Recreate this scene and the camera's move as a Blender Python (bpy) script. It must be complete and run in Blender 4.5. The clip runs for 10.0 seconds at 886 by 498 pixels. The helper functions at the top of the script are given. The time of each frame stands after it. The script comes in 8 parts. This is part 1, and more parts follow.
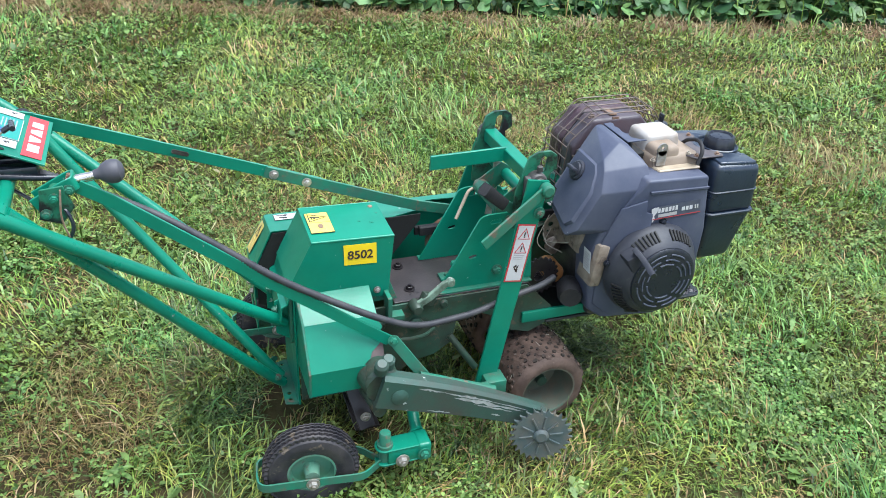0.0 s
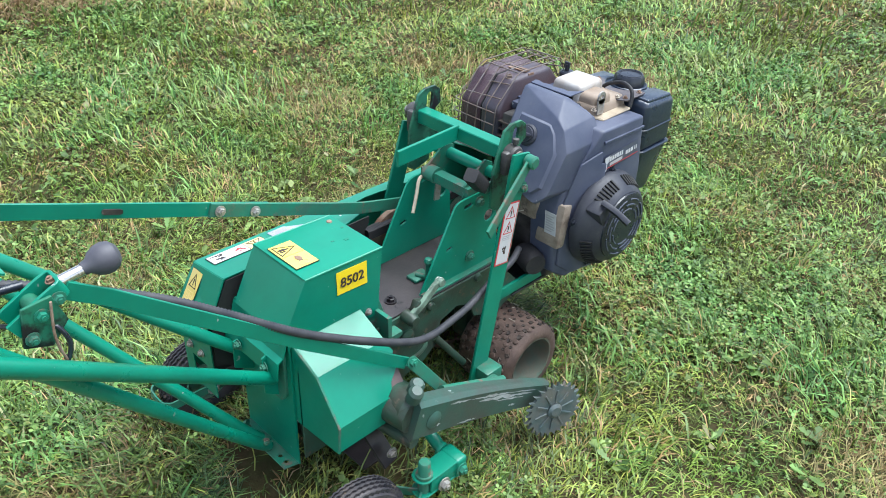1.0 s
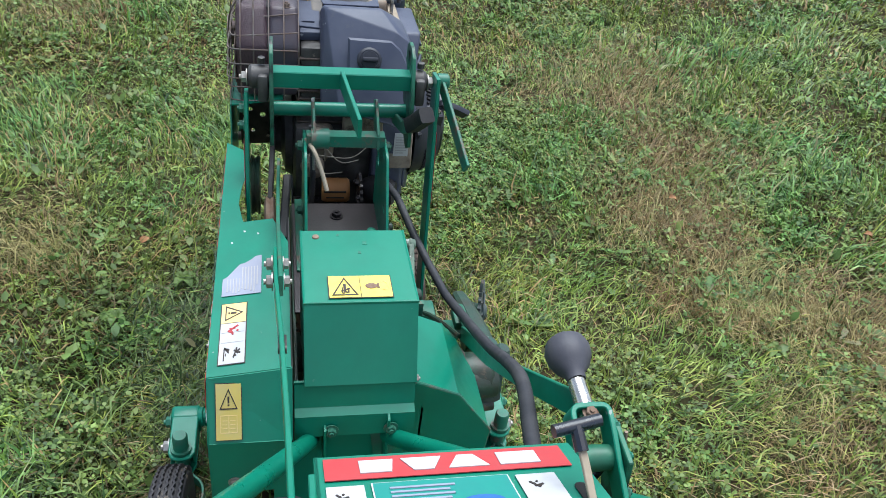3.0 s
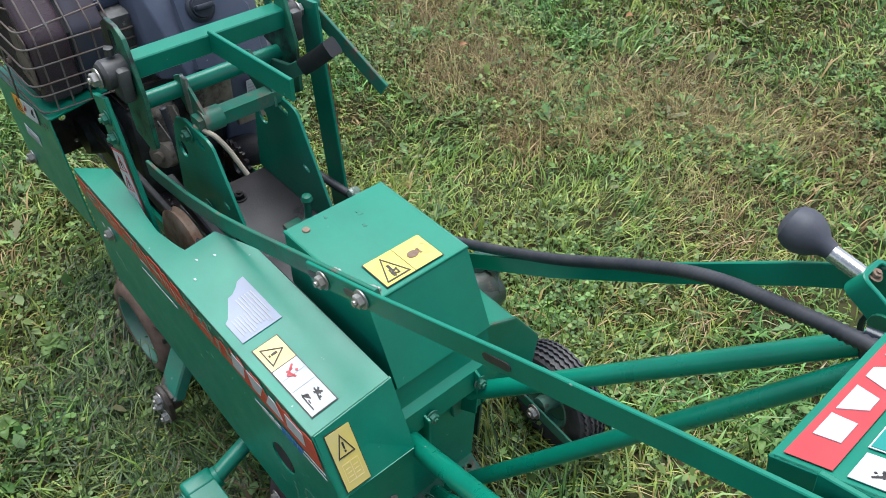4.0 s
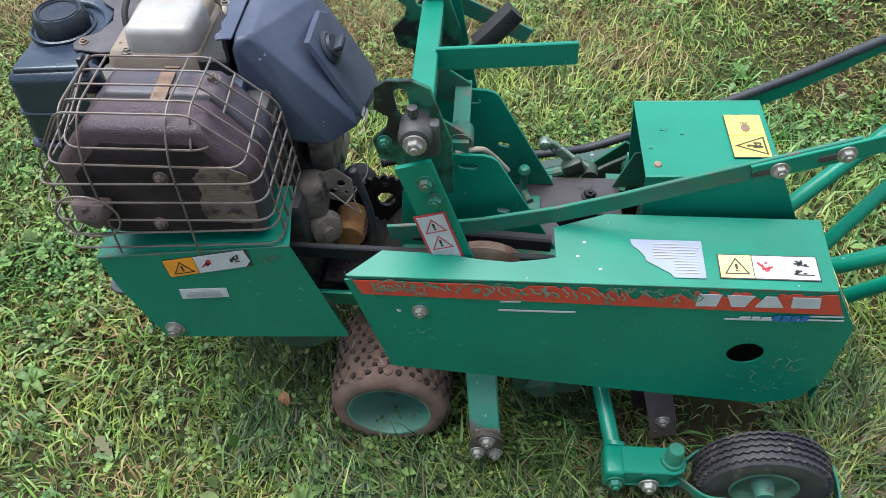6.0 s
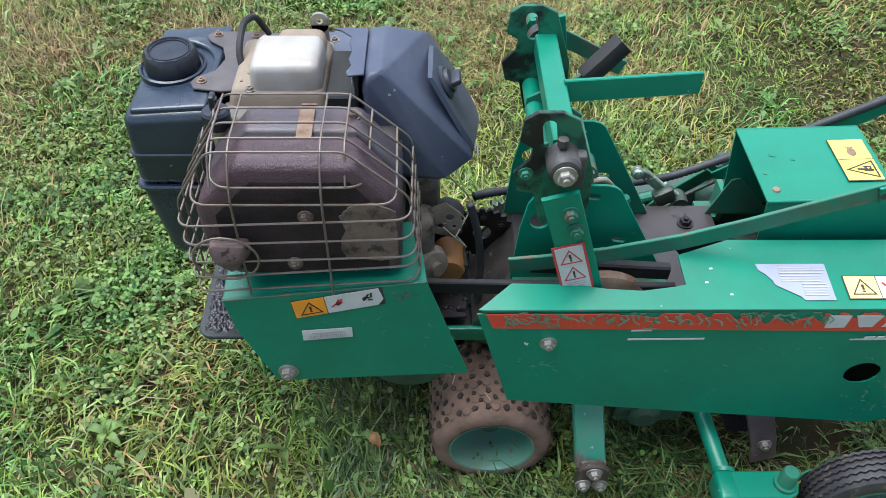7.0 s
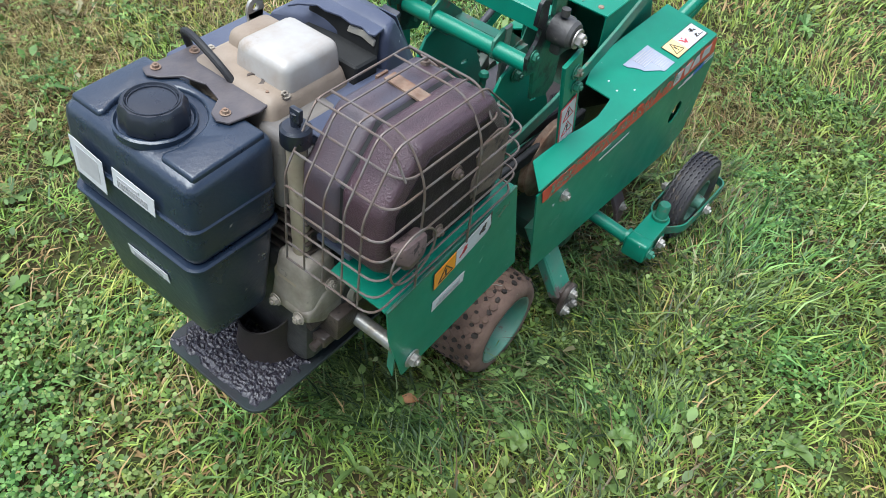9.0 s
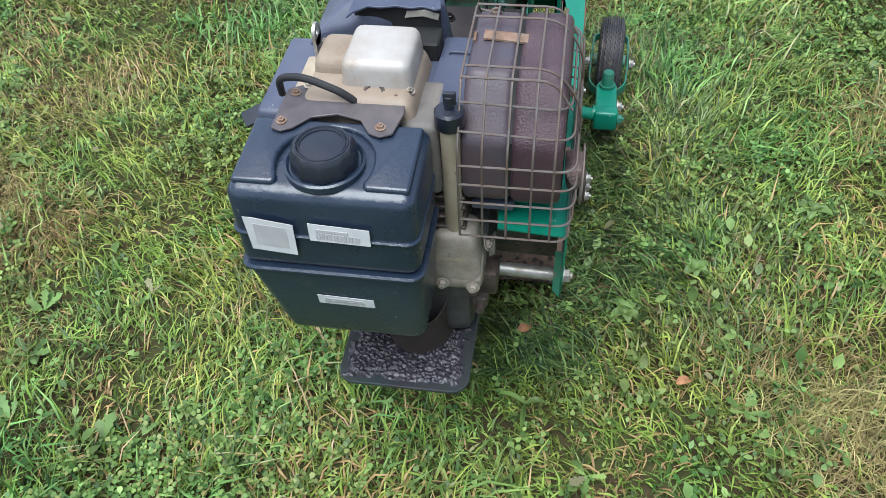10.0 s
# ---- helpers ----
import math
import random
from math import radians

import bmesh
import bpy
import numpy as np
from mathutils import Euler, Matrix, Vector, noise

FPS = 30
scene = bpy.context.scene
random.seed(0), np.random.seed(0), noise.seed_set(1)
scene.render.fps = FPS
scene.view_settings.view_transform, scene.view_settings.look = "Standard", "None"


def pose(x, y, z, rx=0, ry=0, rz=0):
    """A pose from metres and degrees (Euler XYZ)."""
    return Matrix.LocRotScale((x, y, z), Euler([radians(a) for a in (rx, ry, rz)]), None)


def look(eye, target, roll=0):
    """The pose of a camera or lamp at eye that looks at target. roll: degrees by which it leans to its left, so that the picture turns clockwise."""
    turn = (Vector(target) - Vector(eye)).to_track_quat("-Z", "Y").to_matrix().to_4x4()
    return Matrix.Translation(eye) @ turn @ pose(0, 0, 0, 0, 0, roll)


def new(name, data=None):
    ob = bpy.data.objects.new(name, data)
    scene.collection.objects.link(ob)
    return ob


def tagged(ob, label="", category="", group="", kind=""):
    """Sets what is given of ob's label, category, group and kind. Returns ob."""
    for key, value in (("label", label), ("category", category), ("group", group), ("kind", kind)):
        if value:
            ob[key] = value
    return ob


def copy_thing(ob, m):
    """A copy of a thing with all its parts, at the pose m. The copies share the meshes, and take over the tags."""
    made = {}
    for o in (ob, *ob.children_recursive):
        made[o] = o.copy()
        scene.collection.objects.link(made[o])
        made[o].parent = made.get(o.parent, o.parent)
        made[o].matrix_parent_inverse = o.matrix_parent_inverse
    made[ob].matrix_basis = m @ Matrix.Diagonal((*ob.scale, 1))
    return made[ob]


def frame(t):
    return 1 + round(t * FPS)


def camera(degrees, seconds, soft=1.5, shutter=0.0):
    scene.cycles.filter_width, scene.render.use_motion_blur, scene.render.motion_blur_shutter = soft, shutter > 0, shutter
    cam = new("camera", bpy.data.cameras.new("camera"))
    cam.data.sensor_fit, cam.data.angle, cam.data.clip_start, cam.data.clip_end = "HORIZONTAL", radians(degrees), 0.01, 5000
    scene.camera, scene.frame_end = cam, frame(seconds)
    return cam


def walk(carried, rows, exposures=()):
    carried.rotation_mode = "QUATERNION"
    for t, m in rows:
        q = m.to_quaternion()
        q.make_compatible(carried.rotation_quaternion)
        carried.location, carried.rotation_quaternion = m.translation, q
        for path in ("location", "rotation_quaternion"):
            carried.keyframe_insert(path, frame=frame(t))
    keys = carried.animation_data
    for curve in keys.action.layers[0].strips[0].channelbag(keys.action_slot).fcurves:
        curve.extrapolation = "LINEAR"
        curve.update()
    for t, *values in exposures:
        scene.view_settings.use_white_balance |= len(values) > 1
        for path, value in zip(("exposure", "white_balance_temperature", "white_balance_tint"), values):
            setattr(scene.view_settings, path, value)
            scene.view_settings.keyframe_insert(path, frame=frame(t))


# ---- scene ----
cam = camera(57.9, 10.0, soft=0.72)
PATH = [
    (0, (-0.86, -1.822, 1.608), (-0.261, -0.204, 0.597), 2.7),
    (0.5, (-1.183, -1.6, 1.62), (-0.263, -0.168, 0.571), 1.6),
    (1, (-1.36, -1.261, 1.573), (-0.15, -0.088, 0.495), 2.2),
    (1.5, (-1.547, -0.941, 1.587), (-0.113, -0.079, 0.491), 2.2),
    (2, (-1.68, -0.619, 1.596), (-0.109, -0.067, 0.488), 2.8),
    (2.5, (-1.61, -0.238, 1.529), (0.001, -0.084, 0.354), 5.2),
    (3, (-1.589, 0.135, 1.482), (-0.027, -0.263, 0.297), 8.0),
    (3.2, (-1.572, 0.261, 1.499), (-0.068, -0.286, 0.3), 7.0),
    (4.3, (-1.031, 0.69, 1.432), (-0.165, -0.426, 0.016), 2.3),
    (4.5, (-0.94, 0.804, 1.463), (-0.165, -0.381, 0.05), 1.8),
    (5, (-0.62, 0.923, 1.429), (-0.085, -0.358, -0.011), 0.2),
    (5.5, (-0.358, 1.003, 1.426), (-0.174, -0.306, -0.074), -0.3),
    (6, (-0.104, 1.058, 1.47), (0.002, -0.278, -0.014), -1.6),
    (6.2, (-0.027, 1.022, 1.464), (0.069, -0.318, -0.017), -1.5),
    (7.3, (0.274, 1.068, 1.463), (0.145, -0.343, 0.051), 2.9),
    (7.5, (0.355, 1.05, 1.449), (0.123, -0.354, 0.043), 5.3),
    (8, (0.602, 0.9, 1.393), (0.046, -0.374, -0.045), 8.7),
    (8.5, (0.844, 0.782, 1.382), (-0.161, -0.156, -0.071), 12.1),
    (9, (1.094, 0.669, 1.4), (-0.11, -0.05, -0.026), 9.7),
    (9.5, (1.22, 0.451, 1.419), (-0.037, -0.115, -0.03), 1.9),
    (10, (1.372, 0.226, 1.429), (0.045, -0.04, -0.044), -3.6),
]
walk(cam, [(t, look(eye, target, roll)) for t, eye, target, roll in PATH], exposures=[(0.0, 2.54), (1.0, 2.60), (1.5, 2.53), (2.0, 2.30), (3.0, 2.04), (4.5, 2.06), (5.5, 2.21), (6.0, 2.27), (7.5, 2.33), (8.5, 2.35), (9.2, 2.26), (10.0, 2.19)])

# ---- world and light: a bright overcast sky ----
world = bpy.data.worlds.new("overcast")
scene.world = world
world.use_nodes = True
wn, wl = world.node_tree.nodes, world.node_tree.links
sky = wn.new("ShaderNodeTexSky")
sky.sky_type, sky.sun_disc = "NISHITA", False
sky.sun_elevation, sky.sun_rotation = radians(65), radians(204)
grey_sky = wn.new("ShaderNodeHueSaturation")
grey_sky.inputs["Saturation"].default_value = 0.75
wl.new(sky.outputs[0], grey_sky.inputs["Color"])
wl.new(grey_sky.outputs[0], wn["Background"].inputs[0])
wn["Background"].inputs[1].default_value = 0.052
sun = new("sun", bpy.data.lights.new("sun", "SUN"))
sun.data.energy, sun.data.angle, sun.data.color = 1.5, radians(54), (0.90, 0.97, 1.0)
sun.matrix_world = look((0.75, -0.25, 2.3), (0, 0, 0))


# ---- materials ----
def material(name, color, rough=0.5, metal=0.0, second=None, amount=0.5, scale=30.0, spots=None, spot_at=0.62,
             spot_scale=14.0, bump=0.0, bump_scale=200.0, spec=0.38, rough_var=0.12, spot_soft=0.05, chips=None, chip_at=0.69, chip_scale=55.0):
    """A surface with two scales of variation: broad mottling towards second, and worn or dirty spots."""
    m = bpy.data.materials.new(name)
    m.use_nodes = True
    n, l = m.node_tree.nodes, m.node_tree.links
    b = n["Principled BSDF"]
    b.inputs["Metallic"].default_value = metal
    b.inputs["Specular IOR Level"].default_value = spec
    where = n.new("ShaderNodeNewGeometry")

    def noise_tex(s, detail=5.0, rough_=0.6):
        t = n.new("ShaderNodeTexNoise")
        t.inputs["Scale"].default_value, t.inputs["Detail"].default_value, t.inputs["Roughness"].default_value = s, detail, rough_
        l.new(where.outputs["Position"], t.inputs["Vector"])
        return t.outputs["Fac"]

    def mix(fac, a, c):
        t = n.new("ShaderNodeMix")
        t.data_type = "RGBA"
        l.new(fac, t.inputs[0])
        for sock, v in ((t.inputs[6], a), (t.inputs[7], c)):
            if isinstance(v, tuple):
                sock.default_value = (*v, 1)
            else:
                l.new(v, sock)
        return t.outputs[2]

    def ramp(fac, lo, hi, top=1.0):
        t = n.new("ShaderNodeMapRange")
        t.inputs[1].default_value, t.inputs[2].default_value, t.inputs[4].default_value = lo, hi, top
        l.new(fac, t.inputs[0])
        return t.outputs[0]

    second = second or tuple(min(1, c * 0.7 + 0.01) for c in color)
    col = mix(ramp(noise_tex(scale), 0.35, 0.7, amount), color, second)
    if spots:
        s = ramp(noise_tex(spot_scale, 9.0, 0.68), spot_at, spot_at + spot_soft)
        col = mix(s, col, spots)
    if chips:
        col = mix(ramp(noise_tex(chip_scale, 3.0, 0.5), chip_at, chip_at + 0.02), col, chips)
    l.new(col, b.inputs["Base Color"])
    r = n.new("ShaderNodeMapRange")
    r.inputs[3].default_value, r.inputs[4].default_value = max(0.05, rough - rough_var), min(1, rough + rough_var)
    l.new(noise_tex(scale * 2.3), r.inputs[0])
    l.new(r.outputs[0], b.inputs["Roughness"])
    if bump:
        t = n.new("ShaderNodeBump")
        t.inputs["Strength"].default_value, t.inputs["Distance"].default_value = bump, 0.002
        l.new(noise_tex(bump_scale, 4.0), t.inputs["Height"])
        l.new(t.outputs[0], b.inputs["Normal"])
    return m


GREEN = (0.001, 0.186, 0.116)
M_green = material("green_paint", GREEN, 0.34, spec=0.45, second=(0.002, 0.142, 0.090), amount=0.85, scale=9, spots=(0.030, 0.175, 0.110), spot_at=0.645, spot_scale=13, spot_soft=0.16, chips=(0.22, 0.28, 0.25), chip_at=0.735, bump=0.05, bump_scale=90)
M_tube = material("weathered_green_tube", GREEN, 0.30, spec=0.45, second=(0.002, 0.142, 0.090), amount=0.85, scale=9, spots=(0.11, 0.065, 0.045), spot_at=0.675, spot_scale=10, spot_soft=0.05, chips=(0.25, 0.26, 0.24), chip_at=0.74, bump=0.05, bump_scale=90)
M_green_worn = material("worn_green_paint", (0.010, 0.16, 0.100), 0.42, second=(0.05, 0.105, 0.078), amount=0.9, scale=22, spots=(0.13, 0.098, 0.075), spot_at=0.555, spot_scale=26, bump=0.12, bump_scale=160, spot_soft=0.09)
M_leg = material("rubbed_green_leg", (0.025, 0.200, 0.135), 0.42, second=(0.070, 0.185, 0.135), amount=1.0, scale=16, spots=(0.115, 0.090, 0.082), spot_at=0.555, spot_scale=9, bump=0.2, bump_scale=140, spot_soft=0.04, chips=(0.27, 0.29, 0.27), chip_at=0.68)
M_chipped = material("chipped_grey_green", (0.026, 0.078, 0.062), 0.45, second=(0.055, 0.047, 0.043), amount=1.0, scale=9, spots=(0.34, 0.36, 0.35), spot_at=0.655, spot_scale=22, bump=0.25, bump_scale=140, spot_soft=0.04)
M_scrape = material("scraped_bare_casting", (0.42, 0.44, 0.46), 0.5, metal=0.3, second=(0.22, 0.22, 0.21), amount=0.9, scale=60, bump=0.4)
M_disc = material("slate_worn_steel", (0.072, 0.100, 0.104), 0.45, metal=0.2, second=(0.125, 0.120, 0.108), amount=1.0, scale=26, spots=(0.26, 0.21, 0.17), spot_at=0.62, spot_scale=30, bump=0.3, spot_soft=0.06)
M_oily = material("oily_green_steel", (0.026, 0.075, 0.052), 0.40, second=(0.034, 0.030, 0.024), amount=1.0, scale=14, spots=(0.09, 0.07, 0.05), spot_at=0.58, spot_scale=32, bump=0.3, bump_scale=120)
M_plate = material("oil_soaked_green_plate", (0.024, 0.034, 0.033), 0.36, second=(0.030, 0.026, 0.030), amount=1.0, scale=12, spots=(0.020, 0.075, 0.055), spot_at=0.62, spot_scale=16, bump=0.2, spot_soft=0.1)
M_housing = material("blue_black_plastic", (0.040, 0.049, 0.084), 0.50, spec=0.45, second=(0.082, 0.090, 0.128), amount=1.0, scale=6, spots=(0.12, 0.115, 0.115), spot_at=0.62, spot_scale=18, spot_soft=0.22, chips=(0.26, 0.27, 0.29), chip_at=0.735, bump=0.15, bump_scale=420)
M_dome = material("dusty_dark_plastic", (0.020, 0.023, 0.034), 0.5, second=(0.044, 0.045, 0.055), amount=0.9, scale=18, spots=(0.10, 0.095, 0.09), spot_at=0.64, spot_scale=26, bump=0.15, spot_soft=0.15)
M_slate = material("slate_blue_film", (0.055, 0.065, 0.095), 0.4, second=(0.085, 0.09, 0.115), amount=0.9, scale=40)
M_dust = material("beige_dust_on_metal", (0.27, 0.225, 0.180), 0.75, second=(0.14, 0.105, 0.08), amount=1.0, scale=26, spots=(0.045, 0.034, 0.028), spot_at=0.54, spot_scale=20, bump=0.3, spot_soft=0.12)
M_beige = material("beige_dust_on_aluminium", (0.255, 0.200, 0.155), 0.6, second=(0.175, 0.128, 0.092), amount=1.0, scale=13, spots=(0.17, 0.115, 0.075), spot_at=0.60, spot_scale=17, bump=0.25, spot_soft=0.10)
M_bluesteel = material("heat_blued_steel", (0.052, 0.054, 0.074), 0.42, spec=0.5, second=(0.078, 0.046, 0.050), amount=1.0, scale=7, bump=0.4, bump_scale=300)
M_scorch = material("scorched_bare_steel", (0.17, 0.125, 0.100), 0.75, second=(0.085, 0.056, 0.048), amount=1.0, scale=20, spots=(0.035, 0.024, 0.025), spot_at=0.55, spot_scale=22, bump=0.6, spot_soft=0.1)
M_flex = material("pale_wire_sleeve", (0.34, 0.31, 0.26), 0.6, second=(0.2, 0.17, 0.13), scale=60)
M_ear = material("greasy_green_bracket", (0.012, 0.15, 0.085), 0.4, second=(0.03, 0.09, 0.06), amount=0.9, scale=18, spots=(0.012, 0.011, 0.012), spot_at=0.465, spot_scale=11, bump=0.15, spot_soft=0.10)
M_tank = material("black_moulded_plastic", (0.008, 0.016, 0.033), 0.31, spec=0.72, rough_var=0.16, second=(0.020, 0.031, 0.051), amount=0.9, scale=7, spots=(0.042, 0.047, 0.055), spot_at=0.62, spot_soft=0.18, spot_scale=12, chips=(0.20, 0.19, 0.17), chip_at=0.74, bump=0.35, bump_scale=110)
M_black = material("black_plastic", (0.010, 0.013, 0.022), 0.30, spec=0.6, scale=20, bump=0.1)
M_rubber = material("black_rubber", (0.012, 0.012, 0.015), 0.65, second=(0.032, 0.029, 0.028), amount=0.7, scale=18, bump=0.3, bump_scale=260)
M_tyre = material("dusty_tyre_rubber", (0.017, 0.017, 0.023), 0.55, second=(0.062, 0.054, 0.055), amount=1.0, scale=12, spots=(0.12, 0.095, 0.072), spot_at=0.59, spot_scale=30, bump=0.3)
# near-black for the tread's hollows, their shade put into the colour
M_pit = material("painted_pit_shade", (0.022, 0.017, 0.015), 0.7, second=(0.05, 0.035, 0.027), amount=1.0, scale=30, bump=0.6)
M_knob = material("grey_ball_plastic", (0.050, 0.050, 0.064), 0.55, second=(0.075, 0.073, 0.085), amount=0.8, scale=25, bump=0.1)
M_outlet = material("burnt_brown_steel", (0.150, 0.100, 0.094), 0.7, second=(0.070, 0.044, 0.043), amount=1.0, scale=26, spots=(0.03, 0.02, 0.02), spot_at=0.54, spot_scale=36, bump=0.6)
M_shade_face = material("shade_dark_steel", (0.012, 0.008, 0.009), 0.7, spec=0.25, second=(0.038, 0.024, 0.027), amount=1.0, scale=18, bump=0.8, bump_scale=240)
M_mud = material("mud_caked_rubber", (0.195, 0.122, 0.092), 0.8, second=(0.095, 0.058, 0.045), amount=1.0, scale=17, spots=(0.19, 0.14, 0.10), spot_at=0.62, spot_scale=34, bump=0.8, bump_scale=110, spec=0.25)
# the same mud in a darker tone, for the right wheel
M_darker_mud = material("darker_mud_caked_rubber", (0.115, 0.076, 0.060), 0.7, second=(0.052, 0.034, 0.028), amount=1.0, scale=17, spots=(0.15, 0.11, 0.08), spot_at=0.64, spot_scale=34, bump=0.8, bump_scale=110, spec=0.3)
M_rim = material("dusty_green_rim", (0.060, 0.215, 0.150), 0.45, second=(0.13, 0.195, 0.145), amount=1.0, scale=13, spots=(0.10, 0.095, 0.070), spot_at=0.60, spot_scale=24, bump=0.2)
M_bearing = material("brown_oily_casting", (0.042, 0.031, 0.027), 0.42, second=(0.092, 0.068, 0.056), amount=1.0, scale=24, spots=(0.02, 0.016, 0.014), spot_at=0.6, spot_scale=28, bump=0.5)
M_stand = material("brown_black_sheet", (0.020, 0.016, 0.015), 0.40, second=(0.046, 0.034, 0.029), amount=1.0, scale=11, spots=(0.10, 0.068, 0.040), spot_at=0.64, spot_scale=14, bump=0.2, spot_soft=0.12)
M_muffler = material("scorched_muffler_steel", (0.050, 0.026, 0.035), 0.36, second=(0.074, 0.041, 0.050), amount=1.0, scale=16, spots=(0.030, 0.020, 0.021), spot_at=0.57, spot_scale=170, spot_soft=0.10, bump=0.9, bump_scale=330, spec=0.5)
M_rust = material("rusty_steel", (0.16, 0.085, 0.055), 0.8, second=(0.27, 0.20, 0.15), amount=1.0, scale=40, bump=0.4)
M_wire = material("tarnished_wire", (0.17, 0.150, 0.142), 0.5, metal=0.45, second=(0.14, 0.085, 0.06), amount=0.9, scale=35)
M_alu = material("stained_cast_aluminium", (0.41, 0.40, 0.39), 0.45, metal=0.1, second=(0.265, 0.210, 0.165), amount=1.0, scale=7, spots=(0.24, 0.18, 0.135), spot_at=0.60, spot_scale=12, bump=0.12, spot_soft=0.14)
M_crank = material("dirty_cast_alloy", (0.36, 0.315, 0.26), 0.6, metal=0.2, second=(0.19, 0.155, 0.125), amount=1.0, scale=22, spots=(0.06, 0.048, 0.04), spot_at=0.63, spot_scale=30, bump=0.4)
M_cowl = material("dusty_grey_casting", (0.155, 0.135, 0.118), 0.6, second=(0.085, 0.078, 0.076), amount=1.0, scale=12, spots=(0.20, 0.16, 0.125), spot_at=0.6, spot_scale=20, bump=0.3, spot_soft=0.1)
M_greasy_alloy = material("greasy_dark_alloy", (0.085, 0.08, 0.078), 0.5, metal=0.3, second=(0.035, 0.032, 0.032), amount=1.0, scale=26, spots=(0.16, 0.14, 0.12), spot_at=0.64, spot_scale=30, bump=0.3)
M_bracket = material("dusty_black_bracket", (0.055, 0.049, 0.056), 0.42, second=(0.110, 0.092, 0.090), amount=0.9, scale=16, spots=(0.16, 0.085, 0.05), spot_at=0.62, spot_scale=20, bump=0.2, spot_soft=0.12)
M_grimy = material("grimy_pale_green", (0.16, 0.24, 0.18), 0.5, second=(0.06, 0.08, 0.06), amount=1.0, scale=40, spots=(0.45, 0.46, 0.42), spot_at=0.6, spot_scale=50, bump=0.3)
M_tan = material("tan_painted_tube", (0.40, 0.335, 0.25), 0.45, metal=0.15, second=(0.27, 0.21, 0.15), amount=0.9, scale=14, spots=(0.14, 0.10, 0.07), spot_at=0.63, spot_scale=22, spot_soft=0.1)
M_grease = material("black_greasy_steel", (0.012, 0.010, 0.012), 0.32, second=(0.030, 0.025, 0.026), amount=0.9, scale=13, spots=(0.11, 0.09, 0.085), spot_at=0.66, spot_scale=15, bump=0.25, bump_scale=180)
M_grit = material("oily_grit", (0.014, 0.012, 0.018), 0.26, spec=0.5, second=(0.045, 0.039, 0.046), amount=1.0, scale=60, bump=1.0, bump_scale=150)
M_zinc = material("zinc_plated_steel", (0.38, 0.37, 0.35), 0.42, metal=0.6, second=(0.24, 0.20, 0.16), amount=0.9, scale=60)
M_chrome = material("worn_chrome", (0.62, 0.61, 0.58), 0.25, metal=0.9, second=(0.4, 0.36, 0.3), amount=0.7, scale=50)
M_yellow = material("yellow_vinyl", (0.80, 0.56, 0.012), 0.45, second=(0.72, 0.52, 0.05), scale=40)
M_lemon = material("lemon_vinyl", (0.80, 0.62, 0.10), 0.45, second=(0.74, 0.60, 0.18), scale=40)
M_cream = material("faded_yellow_vinyl", (0.72, 0.52, 0.20), 0.5, second=(0.75, 0.62, 0.38), scale=30)
M_orange = material("orange_vinyl", (0.75, 0.27, 0.02), 0.5, second=(0.6, 0.25, 0.06), scale=30)
M_white = material("white_vinyl", (0.50, 0.50, 0.51), 0.5, second=(0.40, 0.39, 0.40), amount=0.7, scale=25, spots=(0.42, 0.38, 0.32), spot_at=0.68, spot_scale=30)
M_paper = material("weathered_grey_film", (0.29, 0.31, 0.39), 0.45, second=(0.24, 0.25, 0.31), amount=0.8, scale=18)
M_scratch = material("scraped_pale_green", (0.070, 0.20, 0.125), 0.55, second=(0.21, 0.24, 0.185), amount=1.0, scale=40)
M_chip = material("pale_scratched_primer", (0.07, 0.25, 0.17), 0.55, second=(0.20, 0.31, 0.25), amount=1.0, scale=50)
M_print = material("black_print", (0.03, 0.026, 0.024), 0.5, second=(0.09, 0.05, 0.04), scale=60)
M_greyprint = material("grey_print", (0.34, 0.33, 0.34), 0.5, second=(0.45, 0.43, 0.42), scale=60)
M_red = material("scraped_red_vinyl", (0.56, 0.060, 0.036), 0.45, second=(0.42, 0.062, 0.040), scale=14, spots=(0.035, 0.17, 0.10), spot_at=0.61, spot_scale=24, spot_soft=0.02)
M_paleyellow = material("faded_yellow_film", (0.62, 0.47, 0.12), 0.5, second=(0.55, 0.45, 0.20), amount=0.8, scale=25)
M_redprint = material("red_vinyl", (0.46, 0.045, 0.050), 0.45, second=(0.40, 0.06, 0.065), scale=30)
M_blueprint = material("blue_print", (0.02, 0.10, 0.33), 0.45, second=(0.05, 0.18, 0.38), scale=40)
M_teal = material("teal_vinyl", (0.012, 0.235, 0.195), 0.4, second=(0.02, 0.20, 0.19), scale=30)
M_filter = material("orange_canister_paint", (0.42, 0.19, 0.07), 0.5, second=(0.36, 0.17, 0.06), amount=0.9, scale=30, spots=(0.10, 0.07, 0.05), spot_at=0.62, spot_scale=30)
M_conduit = material("dusty_black_conduit", (0.026, 0.027, 0.034), 0.55, second=(0.060, 0.058, 0.062), amount=0.9, scale=22)
M_deck = material("oily_brown_black_deck", (0.030, 0.026, 0.028), 0.34, spec=0.5, second=(0.056, 0.047, 0.048), amount=1.0, scale=8, spots=(0.008, 0.007, 0.008), spot_at=0.62, spot_scale=7, bump=0.2, spot_soft=0.03)
M_scuff = material("scuffed_grey_steel", (0.09, 0.078, 0.072), 0.42, metal=0.3, second=(0.03, 0.026, 0.025), amount=1.0, scale=14, spots=(0.26, 0.24, 0.22), spot_at=0.58, spot_scale=18, bump=0.2)
